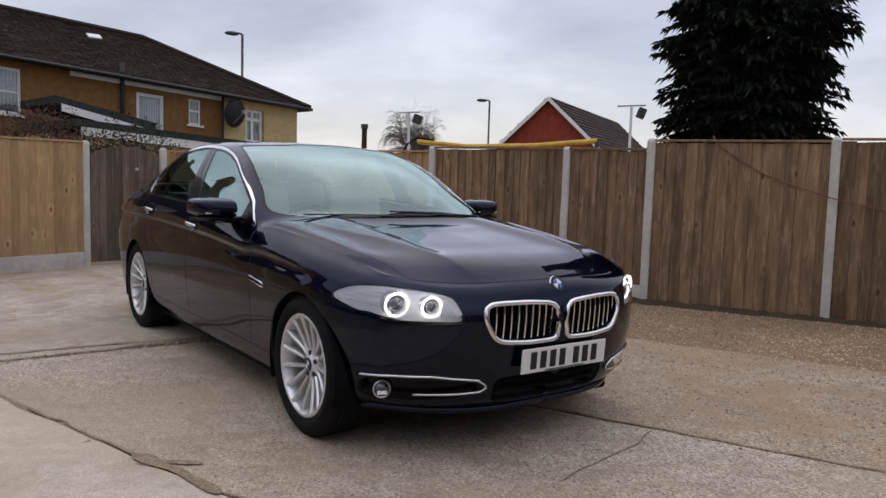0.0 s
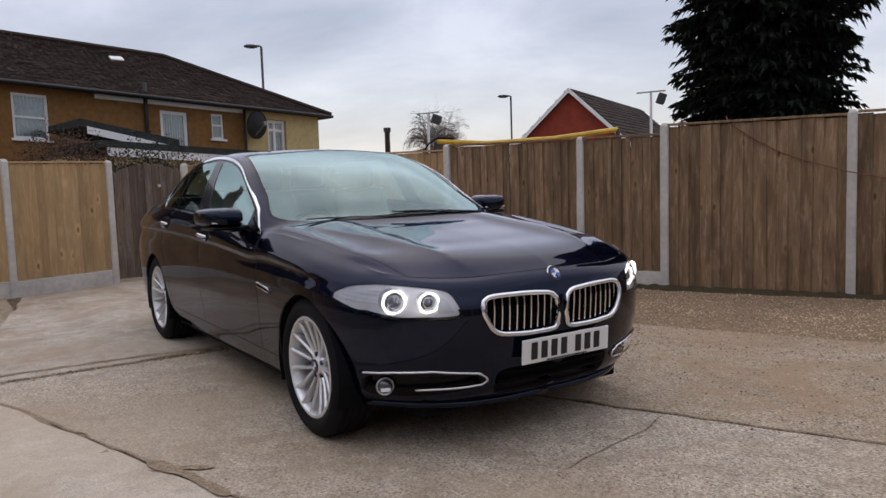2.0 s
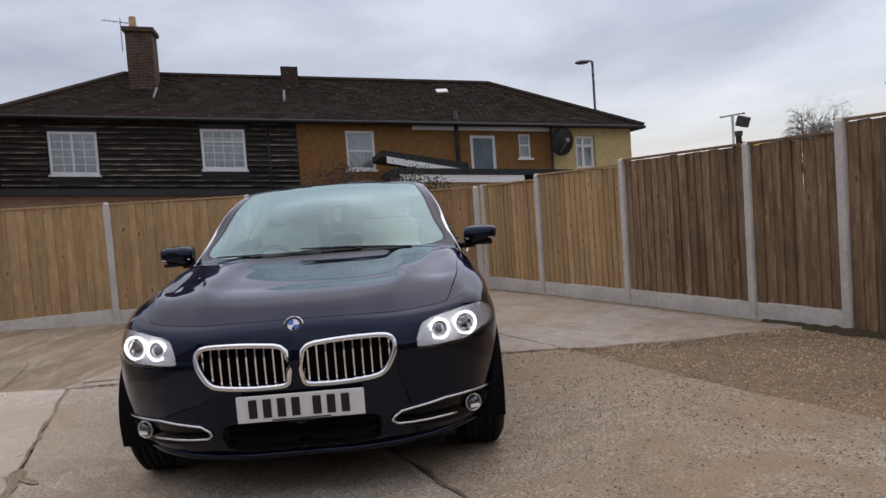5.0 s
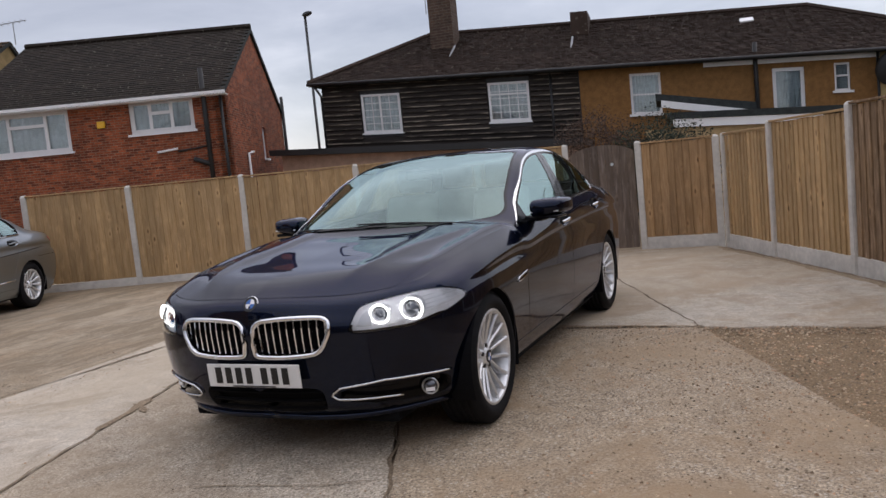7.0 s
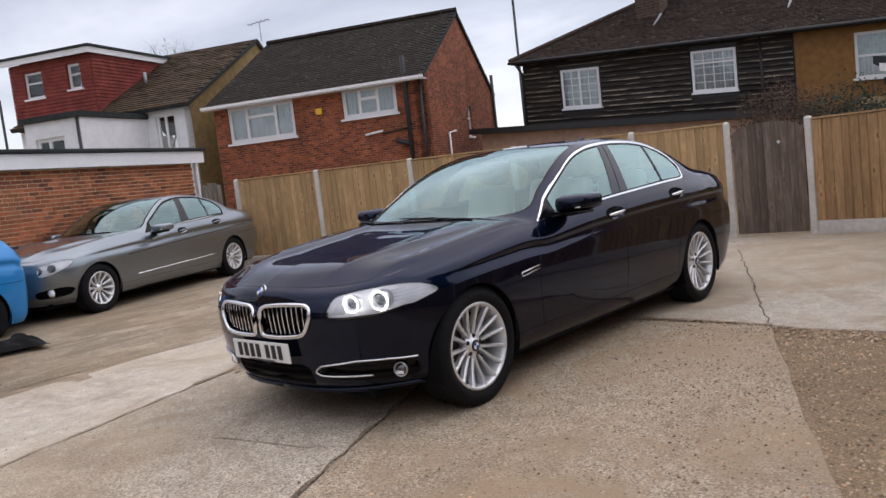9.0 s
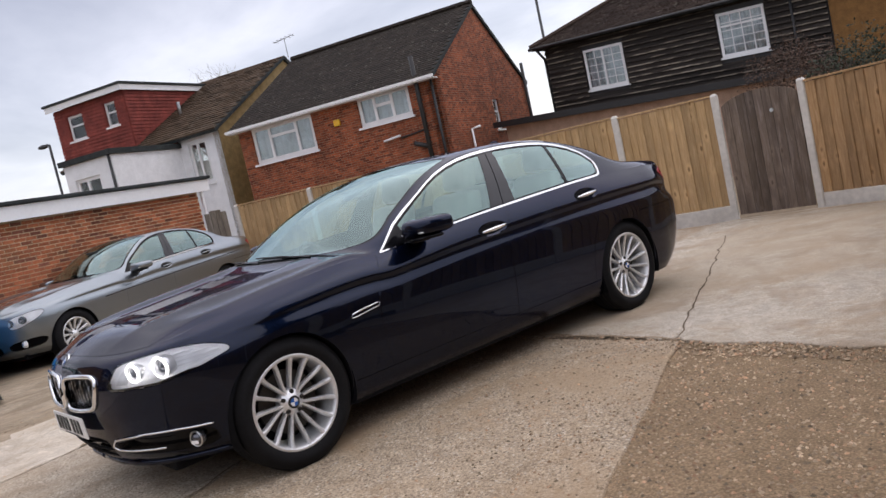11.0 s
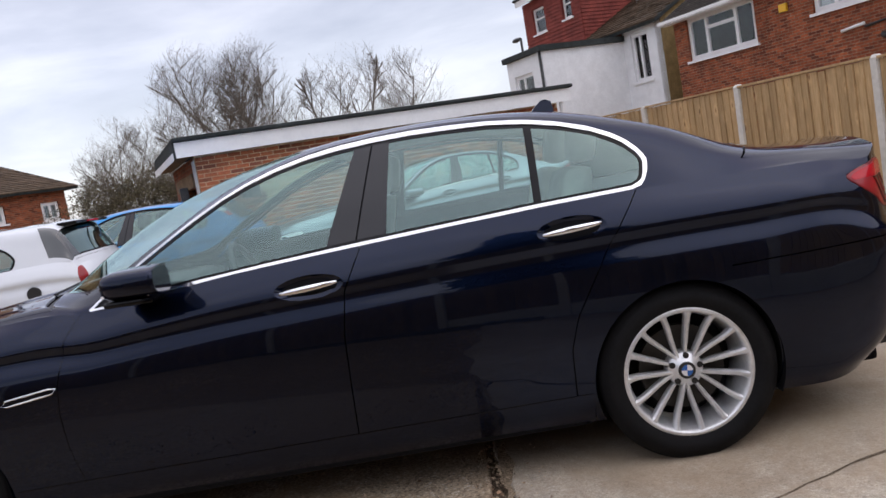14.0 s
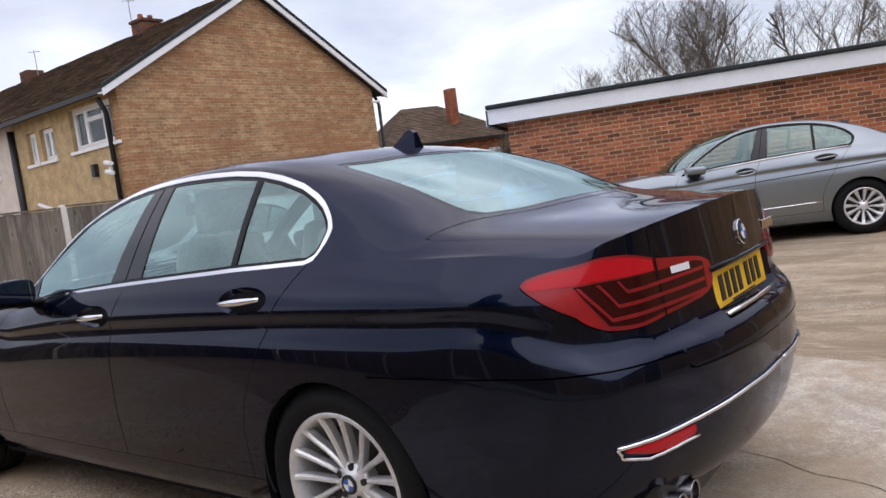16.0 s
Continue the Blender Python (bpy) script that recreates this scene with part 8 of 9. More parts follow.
    # wheels
    for x in (xf, xr):
        for s in (1, -1):
            wheel(top, (x, s * (spec["track"] - 0.118), zc), s, spec["wr"], spec["rim"], 0.235, spec["spokes"], spec.get("badge", False), 7 * s)
    # cabin
    for y in (-0.37, 0.37):
        seat(top, spec["seat_x"], y, mat=spec.get("seat_mat"))
    for y in (-0.36, 0.36):
        seat(top, spec["seat_x"] - 0.88, y, mat=spec.get("seat_mat"))
    bm = bmesh.new(); box(bm, -0.16, 0.26, -0.70, 0.70, 0.0, 0.22, 0.07)
    d = part("dashboard", bm, m_dash, top, smooth=True); d.location = (spec["seat_x"] + 0.98, 0, 0.72)
    bm = bmesh.new(); tube(bm, [(0.18 * math.sin(a) * 0.35, 0.185 * math.cos(a), 0.18 * math.sin(a)) for a in [2 * math.pi * k / 28 for k in range(28)]], 0.016, 8, True)
    tube(bm, [(0, -0.17, 0), (0.03, 0, -0.01), (0, 0.17, 0)], 0.022, 6); tube(bm, [(0.03, 0, 0), (0.3, 0, -0.08)], 0.03, 8)
    w = part("steering_wheel", bm, m_dash, top, smooth=True); w.location = (spec["seat_x"] + 0.62, -0.37, 0.86)
    bm = bmesh.new(); box(bm, -0.25, 0.25, -0.62, 0.62, 0.0, 0.03, 0.01); o = part("parcel_shelf", bm, m_dash, top); o.location = (spec["seat_x"] - 1.35, 0, 1.02)
    bm = bmesh.new(); box(bm, -0.02, 0.02, -0.12, 0.12, -0.03, 0.04, 0.012); o = part("rear_view_mirror", bm, m_dash, top); o.location = (spec["mirror_in"], 0, 1.30)
    head_l = roof.offset(-0.030).keep(lambda v: v[:, 3] - 8.2).keep(lambda v: q0 - v[:, 3]).keep(lambda v: v[:, 4] - 2.9)
    link_mesh("headlining", whole(head_l).mesh("headlining", spec.get("seat_mat") or m_seat, 0.0), None, top)
    # door mirrors
    mx, my, mz = spec["mirror"]
    for s in (1, -1):
        bm = bmesh.new()
        bmesh.ops.create_uvsphere(bm, u_segments=24, v_segments=14, radius=1.0)
        for v in bm.verts:
            p = v.co
            q = [math.copysign(abs(c) ** 0.55, c) for c in p]
            t = (q[1] + 1) / 2
            w = t if s > 0 else 1 - t
            v.co = Vector((max(q[0], -0.62) * 0.106 - 0.034 * w, q[1] * 0.108, q[2] * (0.066 - 0.014 * w) + 0.010 * w))
        mo = part("door_mirror", bm, pm, top, "body-coloured door mirror", smooth=True)
        mo.matrix_basis = pose(mx + 0.012, my * s, mz, 0, 0, -8 * s) @ Matrix.Diagonal((1.32, 1.0, 0.94, 1))
        bm = bmesh.new(); box(bm, -0.050, 0.066, -0.080, 0.080, -0.070, -0.046, 0.010); part("mirror_base", bm, m_gloss_black, mo, smooth=True)
        bm = bmesh.new(); tube(bm, [(0.097 - 0.034 * ((y * s + 0.1) / 0.2) - 0.9 * y * y, y, -0.022) for y in (-0.085, -0.05, 0, 0.05, 0.085)], 0.005, 6); part("indicator_strip", bm, m_lamp_grey, mo, smooth=True)
        bm = bmesh.new(); box(bm, -0.0705, -0.0675, -0.080, 0.080, -0.042, 0.050, 0.001); part("mirror_glass", bm, Mat("mirror", (0.9, 0.9, 0.9), 0.02, 1.0).m, mo)
        bm = bmesh.new(); box(bm, -0.03, 0.06, -0.17, -0.03, -0.085, -0.045, 0.012)
        if s < 0:
            for v in bm.verts: v.co.y *= -1
            bmesh.ops.reverse_faces(bm, faces=bm.faces[:])
        part("mirror_foot", bm, m_gloss_black, mo, smooth=True)
    return top, B


DLO = [(.727, .944), (.62, 1.022), (.539, 1.081), (.41, 1.155), (.285, 1.222), (.17, 1.28), (.068, 1.323), (-.05, 1.360), (-.177, 1.388), (-.31, 1.405), (-.448, 1.413), (-.60, 1.415), (-.746, 1.410), (-.90, 1.400), (-1.046, 1.381), (-1.17, 1.352), (-1.288, 1.312),
       (-1.37, 1.270), (-1.425, 1.230), (-1.462, 1.185), (-1.476, 1.150), (-1.465, 1.11), (-1.445, 1.075), (-1.417, 1.049), (-1.05, 1.043), (-.715, 1.031), (-.355, 1.018), (.016, .999), (.385, .974), (.573, .953)]
MAIN = dict(
    top=TOP, plan=PLAN, paint=m_navy, xf=1.484, xr=-1.484, zw=0.336, arch=0.356, floor=(2.05, -2.35), wr=0.340, rim=0.243, track=0.905, spokes=15, badge=True,
    head=[(2.34, .632), (2.50, .690), (2.68, .738), (3.0, .756), (3.9, .769), (5.25, .780), (6.3, .772), (7.0, .738), (7.08, .712), (6.6, .694), (5.75, .664), (4.9, .643), (4.4, .630), (3.5, .630), (2.9, .628)],
    rings=((.603, .697, .043), (.722, .702, .050)),
    tail=[(20.28, .958), (20.8, .985), (21.6, .998), (22.8, .995), (23.8, .972), (25.45, .935), (25.40, .835), (24.2, .815), (23.0, .800), (21.9, .805), (21.2, .835), (20.7, .89)],
    tail_bands=((.834, 22.0, .0050), (.866, 22.25, .0048), (.899, 22.6, .0046)),
    openings=[dict(name="kidney_grille", poly=[(.026, .700), (.20, .714), (.375, .712), (.408, .690), (.412, .645), (.375, .572), (.335, .545), (.20, .535), (.05, .537), (.026, .555)], depth=0.045, frame=0.0125, slats=10, label="chrome-framed kidney grille with upright slats"),
              dict(name="lower_grille", poly=[(-.02, .385), (.30, .385), (.34, .36), (.33, .27), (.28, .245), (-.02, .245)], depth=0.05, bars=3, label="dark lower air intake"),
              dict(name="fog_intake", poly=[(.385, .335), (.40, .362), (.60, .388), (.80, .378), (.82, .355), (.81, .29), (.76, .270), (.45, .292)], depth=0.045, mat=m_gloss_black, label="dark fog lamp recess")],
    bar_mat=m_grille_dark,
    doors=[[(.73, 1.0), (.742, .955), (.80, .865), (.855, .70), (.868, .60), (.865, .45), (.835, .30)], [(-.35, 1.06), (-.345, 1.015), (-.262, .86), (-.235, .70), (-.225, .5), (-.21, .2)],
           [(-1.43, 1.08), (-1.405, 1.05), (-1.318, .945), (-1.24, .84), (-1.175, .74), (-1.10, .62), (-1.06, .5), (-1.05, .2)]],
    sill=0.315, nose_seam=[(1.72, .90), (1.74, .80), (1.80, .70), (1.80, .2)], tail_seam=0.715, lid_y=0.545, lid_z=0.665,
    handles=[("front_door", -.025, -.245, .902), ("rear_door", -1.02, -1.24, .948)],
    hood_row=4.18, screen_row=8.15, rear_rows=(11.25, 12.92), dlo=DLO,
    pillars=[[(-.385, 1.45), (-.38, 1.40), (-.216, 1.03), (-.2, 1.0)], [(-.52, 1.45), (-.511, 1.39), (-.445, 1.03), (-.44, 1.0)], [(-1.06, 1.45), (-1.054, 1.358), (-1.03, 1.06), (-1.03, 1.0)]],
    seat_x=-0.22, mirror_in=0.22, mirror=(0.455, 0.97, 1.03))
car, CB = saloon("saloon_car", Matrix.Identity(4), "dark navy blue four-door saloon with chrome trim and silver wheels", MAIN)


def car_details(top, B):
    # badges
    roundel(top, pose(2.262, 0, .778, 0, 0, 90) @ pose(0, 0, 0, -32), 0.041)
    roundel(top, pose(B.rear_x(0, .965) - 0.004, 0, .965, 0, 0, -90) @ pose(0, 0, 0, -8), 0.041)
    # plates
    plate(top, pose(2.322, 0.012, .455, 0, 0, 90) @ pose(0, 0, 0, 4), m_plate_w)
    plate(top, pose(B.rear_x(0, .82) + 0.030, 0, .818, 0, 0, -90) @ pose(0, 0, 0, -6), m_plate_y, label="yellow number plate with dark bars")
    bm = bmesh.new(); tube(bm, [(B.rear_x(y, .892) - 0.002, y, .892) for y in (-.30, -.15, 0, .15, .30)], 0.009, 8); part("boot_handle", bm, m_gloss_black, top, smooth=True)
    bm = bmesh.new(); tube(bm, [(B.rear_x(y, .752) + 0.016, y, .752) for y in (-.26, -.14, 0, .14, .26)], 0.008, 8); part("boot_trim", bm, m_chrome, top, smooth=True)
    for k in range(4):
        bm = bmesh.new(); box(bm, -0.004, 0.004, -0.012, 0.012, -0.016, 0.016, 0.002); o = part("model_badge", bm, m_chrome, top); o.location = (B.rear_x(.30, .95) - 0.004, -0.40 + k * 0.034, .952)
    for s in (1, -1):
        # bright strips round the fog lamps
        def strip(pts, r, nm="bumper_strip", mat=m_chrome, lift=0.008, fx=B.front_x):
            bm = bmesh.new()
            fine = []
            for (y0, z0), (y1, z1) in zip(pts, pts[1:]):
                for k in range(8):
                    fine.append((y0 + (y1 - y0) * k / 8, z0 + (z1 - z0) * k / 8))
            fine.append(pts[-1])
            sgn = 1 if fx(0.2, 0.5) > 0 else -1
            tube(bm, [(fx(y, z) + lift * sgn, y * s, z) for y, z in fine], r, 8)
            return part(nm, bm, mat, top, smooth=True)
        strip([(.828, .384), (.74, .395), (.61, .399), (.42, .377), (.385, .354), (.377, .339), (.40, .322), (.47, .317), (.66, .313)], 0.0052)
        y, z = .742, .320
        x = B.front_x(y, z) - 0.012
        bm = bmesh.new(); revolve(bm, [(0.001, -0.02), (0.022, -0.018), (0.031, -0.004), (0.036, 0.0), (0.037, 0.03)], 28); bmesh.ops.recalc_face_normals(bm, faces=bm.faces[:])
        fo = part("fog_lamp", bm, m_proj, top, "round fog lamp", smooth=True); fo.matrix_basis = pose(x - 0.022, y * s, z, 0, 0, 90 + 22 * s)
        bm = bmesh.new(); box(bm, -0.022, 0.022, -0.0205, -0.014, -0.022, -0.004, 0.003); part("reflector", bm, m_lamp_chrome, fo)
        bm = bmesh.new(); tube(bm, [(0.037 * math.cos(a), -0.004, 0.037 * math.sin(a)) for a in [2 * math.pi * k / 24 for k in range(24)]], 0.004, 6, True); part("rim", bm, m_satin, fo)
        # lower lip
        bm = bmesh.new()
        tube(bm, [(B.front_x(yy, .225) + 0.004, yy * s, .222 - 0.004 * math.sin(yy * 6)) for yy in np.linspace(0.0, .80, 14)], 0.016, 8)
        part("front_lip", bm, m_navy, top, smooth=True)
        # side gill badge
        bm = bmesh.new()
        loop = [(1.072, .660), (1.052, .678), (.885, .696), (.862, .693), (.876, .675), (1.045, .656)]
        tube(bm, [(x, s * (B.side_y(x, z) + 0.005), z) for x, z in loop], 0.0042, 6, True)
        part("side_badge", bm, m_chrome, top, "slim chrome indicator badge", smooth=True)
        # rear reflector, strip and tail pipes
        bm = bmesh.new()
        cols = []
        for q in np.linspace(0, 1, 16):
            y = .545 + (.755 - .545) * q
            lo, hi = .486 - .009 * math.sin(q * 3.1) + .012 * max(0, q - .7) / .3, .514 - .006 * q
            cols.append([bm.verts.new((B.rear_x(y, min(hi, max(lo, z))) - dx, y * s, z)) for z, dx in ((lo, -0.012), (lo, 0.005), ((lo + hi) / 2, 0.007), (hi, 0.005), (hi, -0.012))])
        for C, D in zip(cols, cols[1:]):
            for q in range(4):
                bm.faces.new((C[q], C[q + 1], D[q + 1], D[q]))
        for C in (cols[0], cols[-1]):
            bm.faces.new(C)
        bmesh.ops.recalc_face_normals(bm, faces=bm.faces[:])
        part("reflector", bm, m_red_bright, top, "red rear reflector")
        strip([(.775, .514), (.72, .517), (.60, .524), (.30, .548), (.0, .556)], 0.006, "rear_strip", m_chrome, 0.006, B.rear_x)
        strip([(.775, .511), (.762, .484), (.70, .468), (.53, .480)], 0.0045, "rear_strip", m_chrome, 0.006, B.rear_x)
    for y in (.50, .60):
        bm = bmesh.new(); revolve(bm, [(0.029, -0.05), (0.035, -0.055), (0.037, -0.05), (0.037, 0.15)], 24); revolve(bm, [(0.029, -0.05), (0.029, 0.05), (0.001, 0.05)], 24)
        bmesh.ops.recalc_face_normals(bm, faces=bm.faces[:])
        o = part("tail_pipe", bm, Mat("dulled_chrome", (0.30, 0.30, 0.31), 0.22, 1.0).m, top, "chrome tail pipe", smooth=True); o.matrix_basis = pose(-2.425, y, .300, 0, 0, -90)
    bm = bmesh.new(); box(bm, -2.44, -2.30, -0.55, 0.66, 0.24, 0.37, 0.02); part("diffuser", bm, m_black_plastic, top)
    # aerial fin
    bm = bmesh.new()
    prof = [(-1.10, 0.002), (-1.16, 0.030), (-1.215, 0.078), (-1.24, 0.082), (-1.265, 0.070), (-1.275, 0.0)]
    for t, w in ((0, 1),):
        L = [bm.verts.new((x, 0.030 * (1 - z / 0.11) if z < 0.075 else 0.008, 1.405 + z)) for x, z in prof]
        R = [bm.verts.new((x, -0.030 * (1 - z / 0.11) if z < 0.075 else -0.008, 1.405 + z)) for x, z in prof]
        n = len(prof)
        for i in range(n - 1):
            bm.faces.new((L[i], L[i + 1], R[i + 1], R[i]))
        bm.faces.new(L[::-1]); bm.faces.new(R)
    bmesh.ops.recalc_face_normals(bm, faces=bm.faces[:])
    part("aerial_fin", bm, m_navy, top)
    # wipers
    for (a, b) in (((.99, .52, 1.010), (.995, -.12, 1.036)), ((1.03, -.04, 1.010), (.91, -.62, 1.016))):
        bm = bmesh.new(); a, b = Vector(a), Vector(b); tube(bm, [a, a.lerp(b, .5) + Vector((0, 0, .008)), b + Vector((0, 0, .004))], 0.005, 6); part("wiper", bm, m_black_plastic, top)


car_details(car, CB)


# ---- other cars ----
SILVER = dict(MAIN)
SILVER.update(
    paint=m_silver, spokes=12, badge=False, wr=0.325, rim=0.215, arch=0.350, zw=0.325, rings=(), crease=True, handle_mat=m_silver, seat_mat=m_dash, trim_mat=m_gloss_black,
    openings=[dict(name="grille", poly=[(-.02, .715), (.30, .712), (.36, .69), (.30, .54), (.20, .525), (-.02, .525)], depth=0.04, frame=0.009, bars=4, label="dark grille with chrome bars"),
              dict(name="lower_grille", poly=[(-.02, .42), (.40, .42), (.44, .36), (.40, .28), (-.02, .28)], depth=0.05, label="dark lower air intake"),
              dict(name="fog_intake", poly=[(.52, .30), (.52, .40), (.80, .44), (.85, .40), (.80, .31)], depth=0.035, label="dark fog lamp recess")],
    head=[(3.15, .60), (3.15, .695), (3.5, .730), (4.5, .752), (5.6, .770), (6.3, .770), (6.55, .748), (6.1, .700), (5.2, .645), (4.3, .600), (3.6, .585)],
    bar_mat=m_chrome, tail_bands=(), chrome_w=0.014, mirror=(0.53, 1.0, 0.99))
back = lambda x: x if x < -0.9 else (-0.9 + (x + 0.9) * 0.84 if x < 1.10 else x - 0.32 * max(0.0, (1.484 - x) / 0.384))
SILVER.update(
    top=[[(back(p[0]) if i > 3 else p[0], p[1], p[2]) for p in r] for i, r in enumerate(TOP)],
    plan=[(back(p[0]) if 8 < i < 20 else p[0], p[1]) for i, p in enumerate(PLAN)],
    dlo=[(back(x), z) for x, z in DLO], doors=[[(back(x), z) for x, z in q] for q in MAIN["doors"]], pillars=[[(back(x), z) for x, z in q] for q in MAIN["pillars"]],
    handles=[(n, back(a), back(b), z) for n, a, b, z in MAIN["handles"]], sail_x=0.28, mirror=(0.30, 1.0, 0.99), seat_x=-0.36)
silver_m = pose(-1.50, -7.42, 0.12, 0, 0, 23) @ Matrix.Diagonal((0.93, 0.93, 0.905, 1)) @ pose(1.484, 0, 0)
silver, SB = saloon("saloon_car", silver_m, "silver-grey four-door saloon parked along the brick garage", SILVER)
for s in (1, -1):
    bm = bmesh.new(); tube(bm, [(x, s * (SB.side_y(x, .42) + 0.004), .40 + 0.02 * (0.8 - x)) for x in np.linspace(.80, -1.05, 12)], 0.009, 6); part("rubbing_strip", bm, m_chrome, silver, smooth=True)
    bm = bmesh.new(); tube(bm, [(back(x), s * (SB.side_y(back(x), z) + 0.006), z) for x, z in DLO[23:29]], 0.008, 6); part("belt_trim", bm, m_chrome, silver, smooth=True)
    bm = bmesh.new(); tube(bm, [(x, s * (SB.side_y(x, .70 + 0.05 * (0.9 - x)) + 0.001), .70 + 0.05 * (0.9 - x)) for x in np.linspace(.95, -1.9, 20)], 0.007, 6); part("side_moulding", bm, m_black_plastic, silver, smooth=True)
    bm = bmesh.new(); revolve(bm, [(0.001, -0.02), (0.03, -0.016), (0.045, 0.0), (0.05, 0.03)], 20); bmesh.ops.recalc_face_normals(bm, faces=bm.faces[:])
    o = part("fog_lamp", bm, m_lamp_chrome, silver, smooth=True); o.matrix_basis = pose(SB.front_x(.66, .37) - 0.02, .66 * s, .37, 0, 0, 90 - 15 * s)
for s in (1, -1):
    for y, z, r in ((.585, .665, .052), (.715, .680, .046)):
        bm = bmesh.new(); revolve(bm, [(0.001, 0.012), (r * 0.5, 0.008), (r * 0.55, -0.006), (r * 0.8, -0.012), (r, -0.016), (r * 1.04, 0.02)], 22); bmesh.ops.recalc_face_normals(bm, faces=bm.faces[:])
        o = part("lamp_bowl", bm, m_proj, silver, "dark round lamp bowl", smooth=True); o.matrix_basis = pose(SB.front_x(y, z) - 0.030, y * s, z, 0, 0, 90 + 17 * s)
plate(silver, pose(2.325, 0, .46, 0, 0, 90), m_plate_w)

# hatchbacks: the roof runs on and drops steeply
HATCH = [list(r) for r in TOP[:11]] + [
    [(-1.20, .838, 1.055), (-1.20, .762, 1.215), (-1.20, .668, 1.370), (-1.20, .61, 1.400), (-1.22, .36, 1.425), (-1.23, .18, 1.432), (-1.24, 0, 1.434)],
    [(-1.52, .826, 1.065), (-1.50, .765, 1.190), (-1.49, .690, 1.320), (-1.50, .63, 1.355), (-1.56, .36, 1.388), (-1.58, .18, 1.396), (-1.59, 0, 1.398)],
    [(-1.80, .806, 1.060), (-1.78, .760, 1.120), (-1.78, .700, 1.190), (-1.80, .63, 1.210), (-1.86, .36, 1.222), (-1.89, .18, 1.228), (-1.90, 0, 1.230)],
    [(-1.96, .785, 1.040), (-1.96, .73, 1.070), (-1.98, .67, 1.090), (-2.00, .58, 1.095), (-2.05, .36, 1.098), (-2.07, .18, 1.10), (-2.08, 0, 1.10)],
    [(-2.03, .765, 1.000), (-2.05, .71, 1.020), (-2.07, .64, 1.030), (-2.09, .56, 1.035), (-2.13, .36, 1.040), (-2.15, .18, 1.043), (-2.16, 0, 1.044)]]
HPLAN = PLAN[:18] + [(-1.50, .922), (-1.76, .910), (-1.95, .880), (-2.06, .835), (-2.12, .775), (-2.16, .70), (-2.19, .60), (-2.22, .40), (-2.235, .20), (-2.24, 0)]


def hatch_spec(paint_m, **kw):
    s = dict(SILVER)
    s.update(top=HATCH, plan=HPLAN, paint=paint_m, floor=(2.05, -2.1), tail_seam=0.66, lid_z=0.62, lid_y=0.62, xr=-1.30, rear_rows=(12.12, 13.95), trim_mat=m_gloss_black, handle_mat=paint_m, chrome_w=0.010,
             tail=[(20.3, .90), (20.9, .99), (22.2, 1.0), (23.2, .99), (23.3, .80), (22.2, .74), (21.2, .78)],
             doors=[MAIN["doors"][0], MAIN["doors"][1], [(-1.20, 1.08), (-1.18, .95), (-1.05, .74), (-.93, .5), (-.92, .2)]],
             handles=[("front_door", -.03, -.22, .90)], housing=m_lamp_chrome)
    s.update(kw)
    return s


blue_m = pose(1.40, -6.0, 0.07, 0, 0, 3) @ Matrix.Scale(0.93, 4) @ pose(2.22, 0, 0)
short = lambda x: x if x > -1.5 else -1.5 + (x + 1.5) * 0.66
blue, BB = saloon("hatchback_car", blue_m, "bright sky-blue hatchback parked beside the garage", hatch_spec(m_skyblue, top=[[(short(x), y, z) for x, y, z in r] for r in HATCH], plan=[(short(x), y) for x, y in HPLAN], floor=(2.05, -1.86), tail=[(22.5, .50), (23.0, .50), (23.0, .53), (22.5, .53)], pillars=SILVER["pillars"][:2] + [[(-1.39, 1.45), (-1.37, 1.0)]]))
hi = BB.T.keep(lambda v: np.minimum(np.minimum(v[:, 3] - 11.9, 13.4 - v[:, 3]), np.minimum(v[:, 4] - 2.1, 3.1 - v[:, 4])) * 0.2)
for s in (1, -1):
    tl = add_skin("tail_light", hi.offset(0.004), m_red_bright, blue, s, 0.006, "tall red rear lamp on the pillar")
    add_skin("lamp_lens", hi.keep(lambda v: np.minimum(v[:, 3] - 12.3, 12.9 - v[:, 3]) * 0.1).offset(0.006), m_plate_w, tl, s, 0.002)
bm = bmesh.new(); box(bm, -1.66, -1.45, -0.55, 0.55, 1.395, 1.42, 0.01); part("roof_spoiler", bm, m_skyblue, blue)

# a taller body: the roof runs level to a steep tail
WAGON = [[(x, y, z if z < 1.05 else 1.05 + (z - 1.05) * 1.12) for x, y, z in r] for r in HATCH[:12]] + [
    [(-1.54, .826, 1.065), (-1.55, .770, 1.230), (-1.56, .705, 1.395), (-1.57, .64, 1.432), (-1.60, .36, 1.462), (-1.61, .18, 1.470), (-1.62, 0, 1.472)],
    [(-1.86, .806, 1.060), (-1.86, .760, 1.200), (-1.86, .705, 1.345), (-1.87, .64, 1.385), (-1.92, .36, 1.420), (-1.94, .18, 1.428), (-1.95, 0, 1.430)],
    [(-2.00, .785, 1.030), (-2.01, .74, 1.052), (-2.03, .69, 1.070), (-2.06, .60, 1.078), (-2.11, .36, 1.086), (-2.13, .18, 1.090), (-2.14, 0, 1.092)],
    [(-2.03, .765, 1.000), (-2.05, .71, 1.012), (-2.08, .64, 1.018), (-2.11, .56, 1.020), (-2.15, .36, 1.024), (-2.17, .18, 1.027), (-2.18, 0, 1.028)]]
m_privacy = thin_glass("dark_rear_glass", (0.10, 0.13, 0.14), gloss=2.4, most=0.5)
white_m = pose(2.68, -4.12, 0.03, 0, 0, 8) @ Matrix.Scale(0.93, 4) @ pose(2.22, 0, 0)
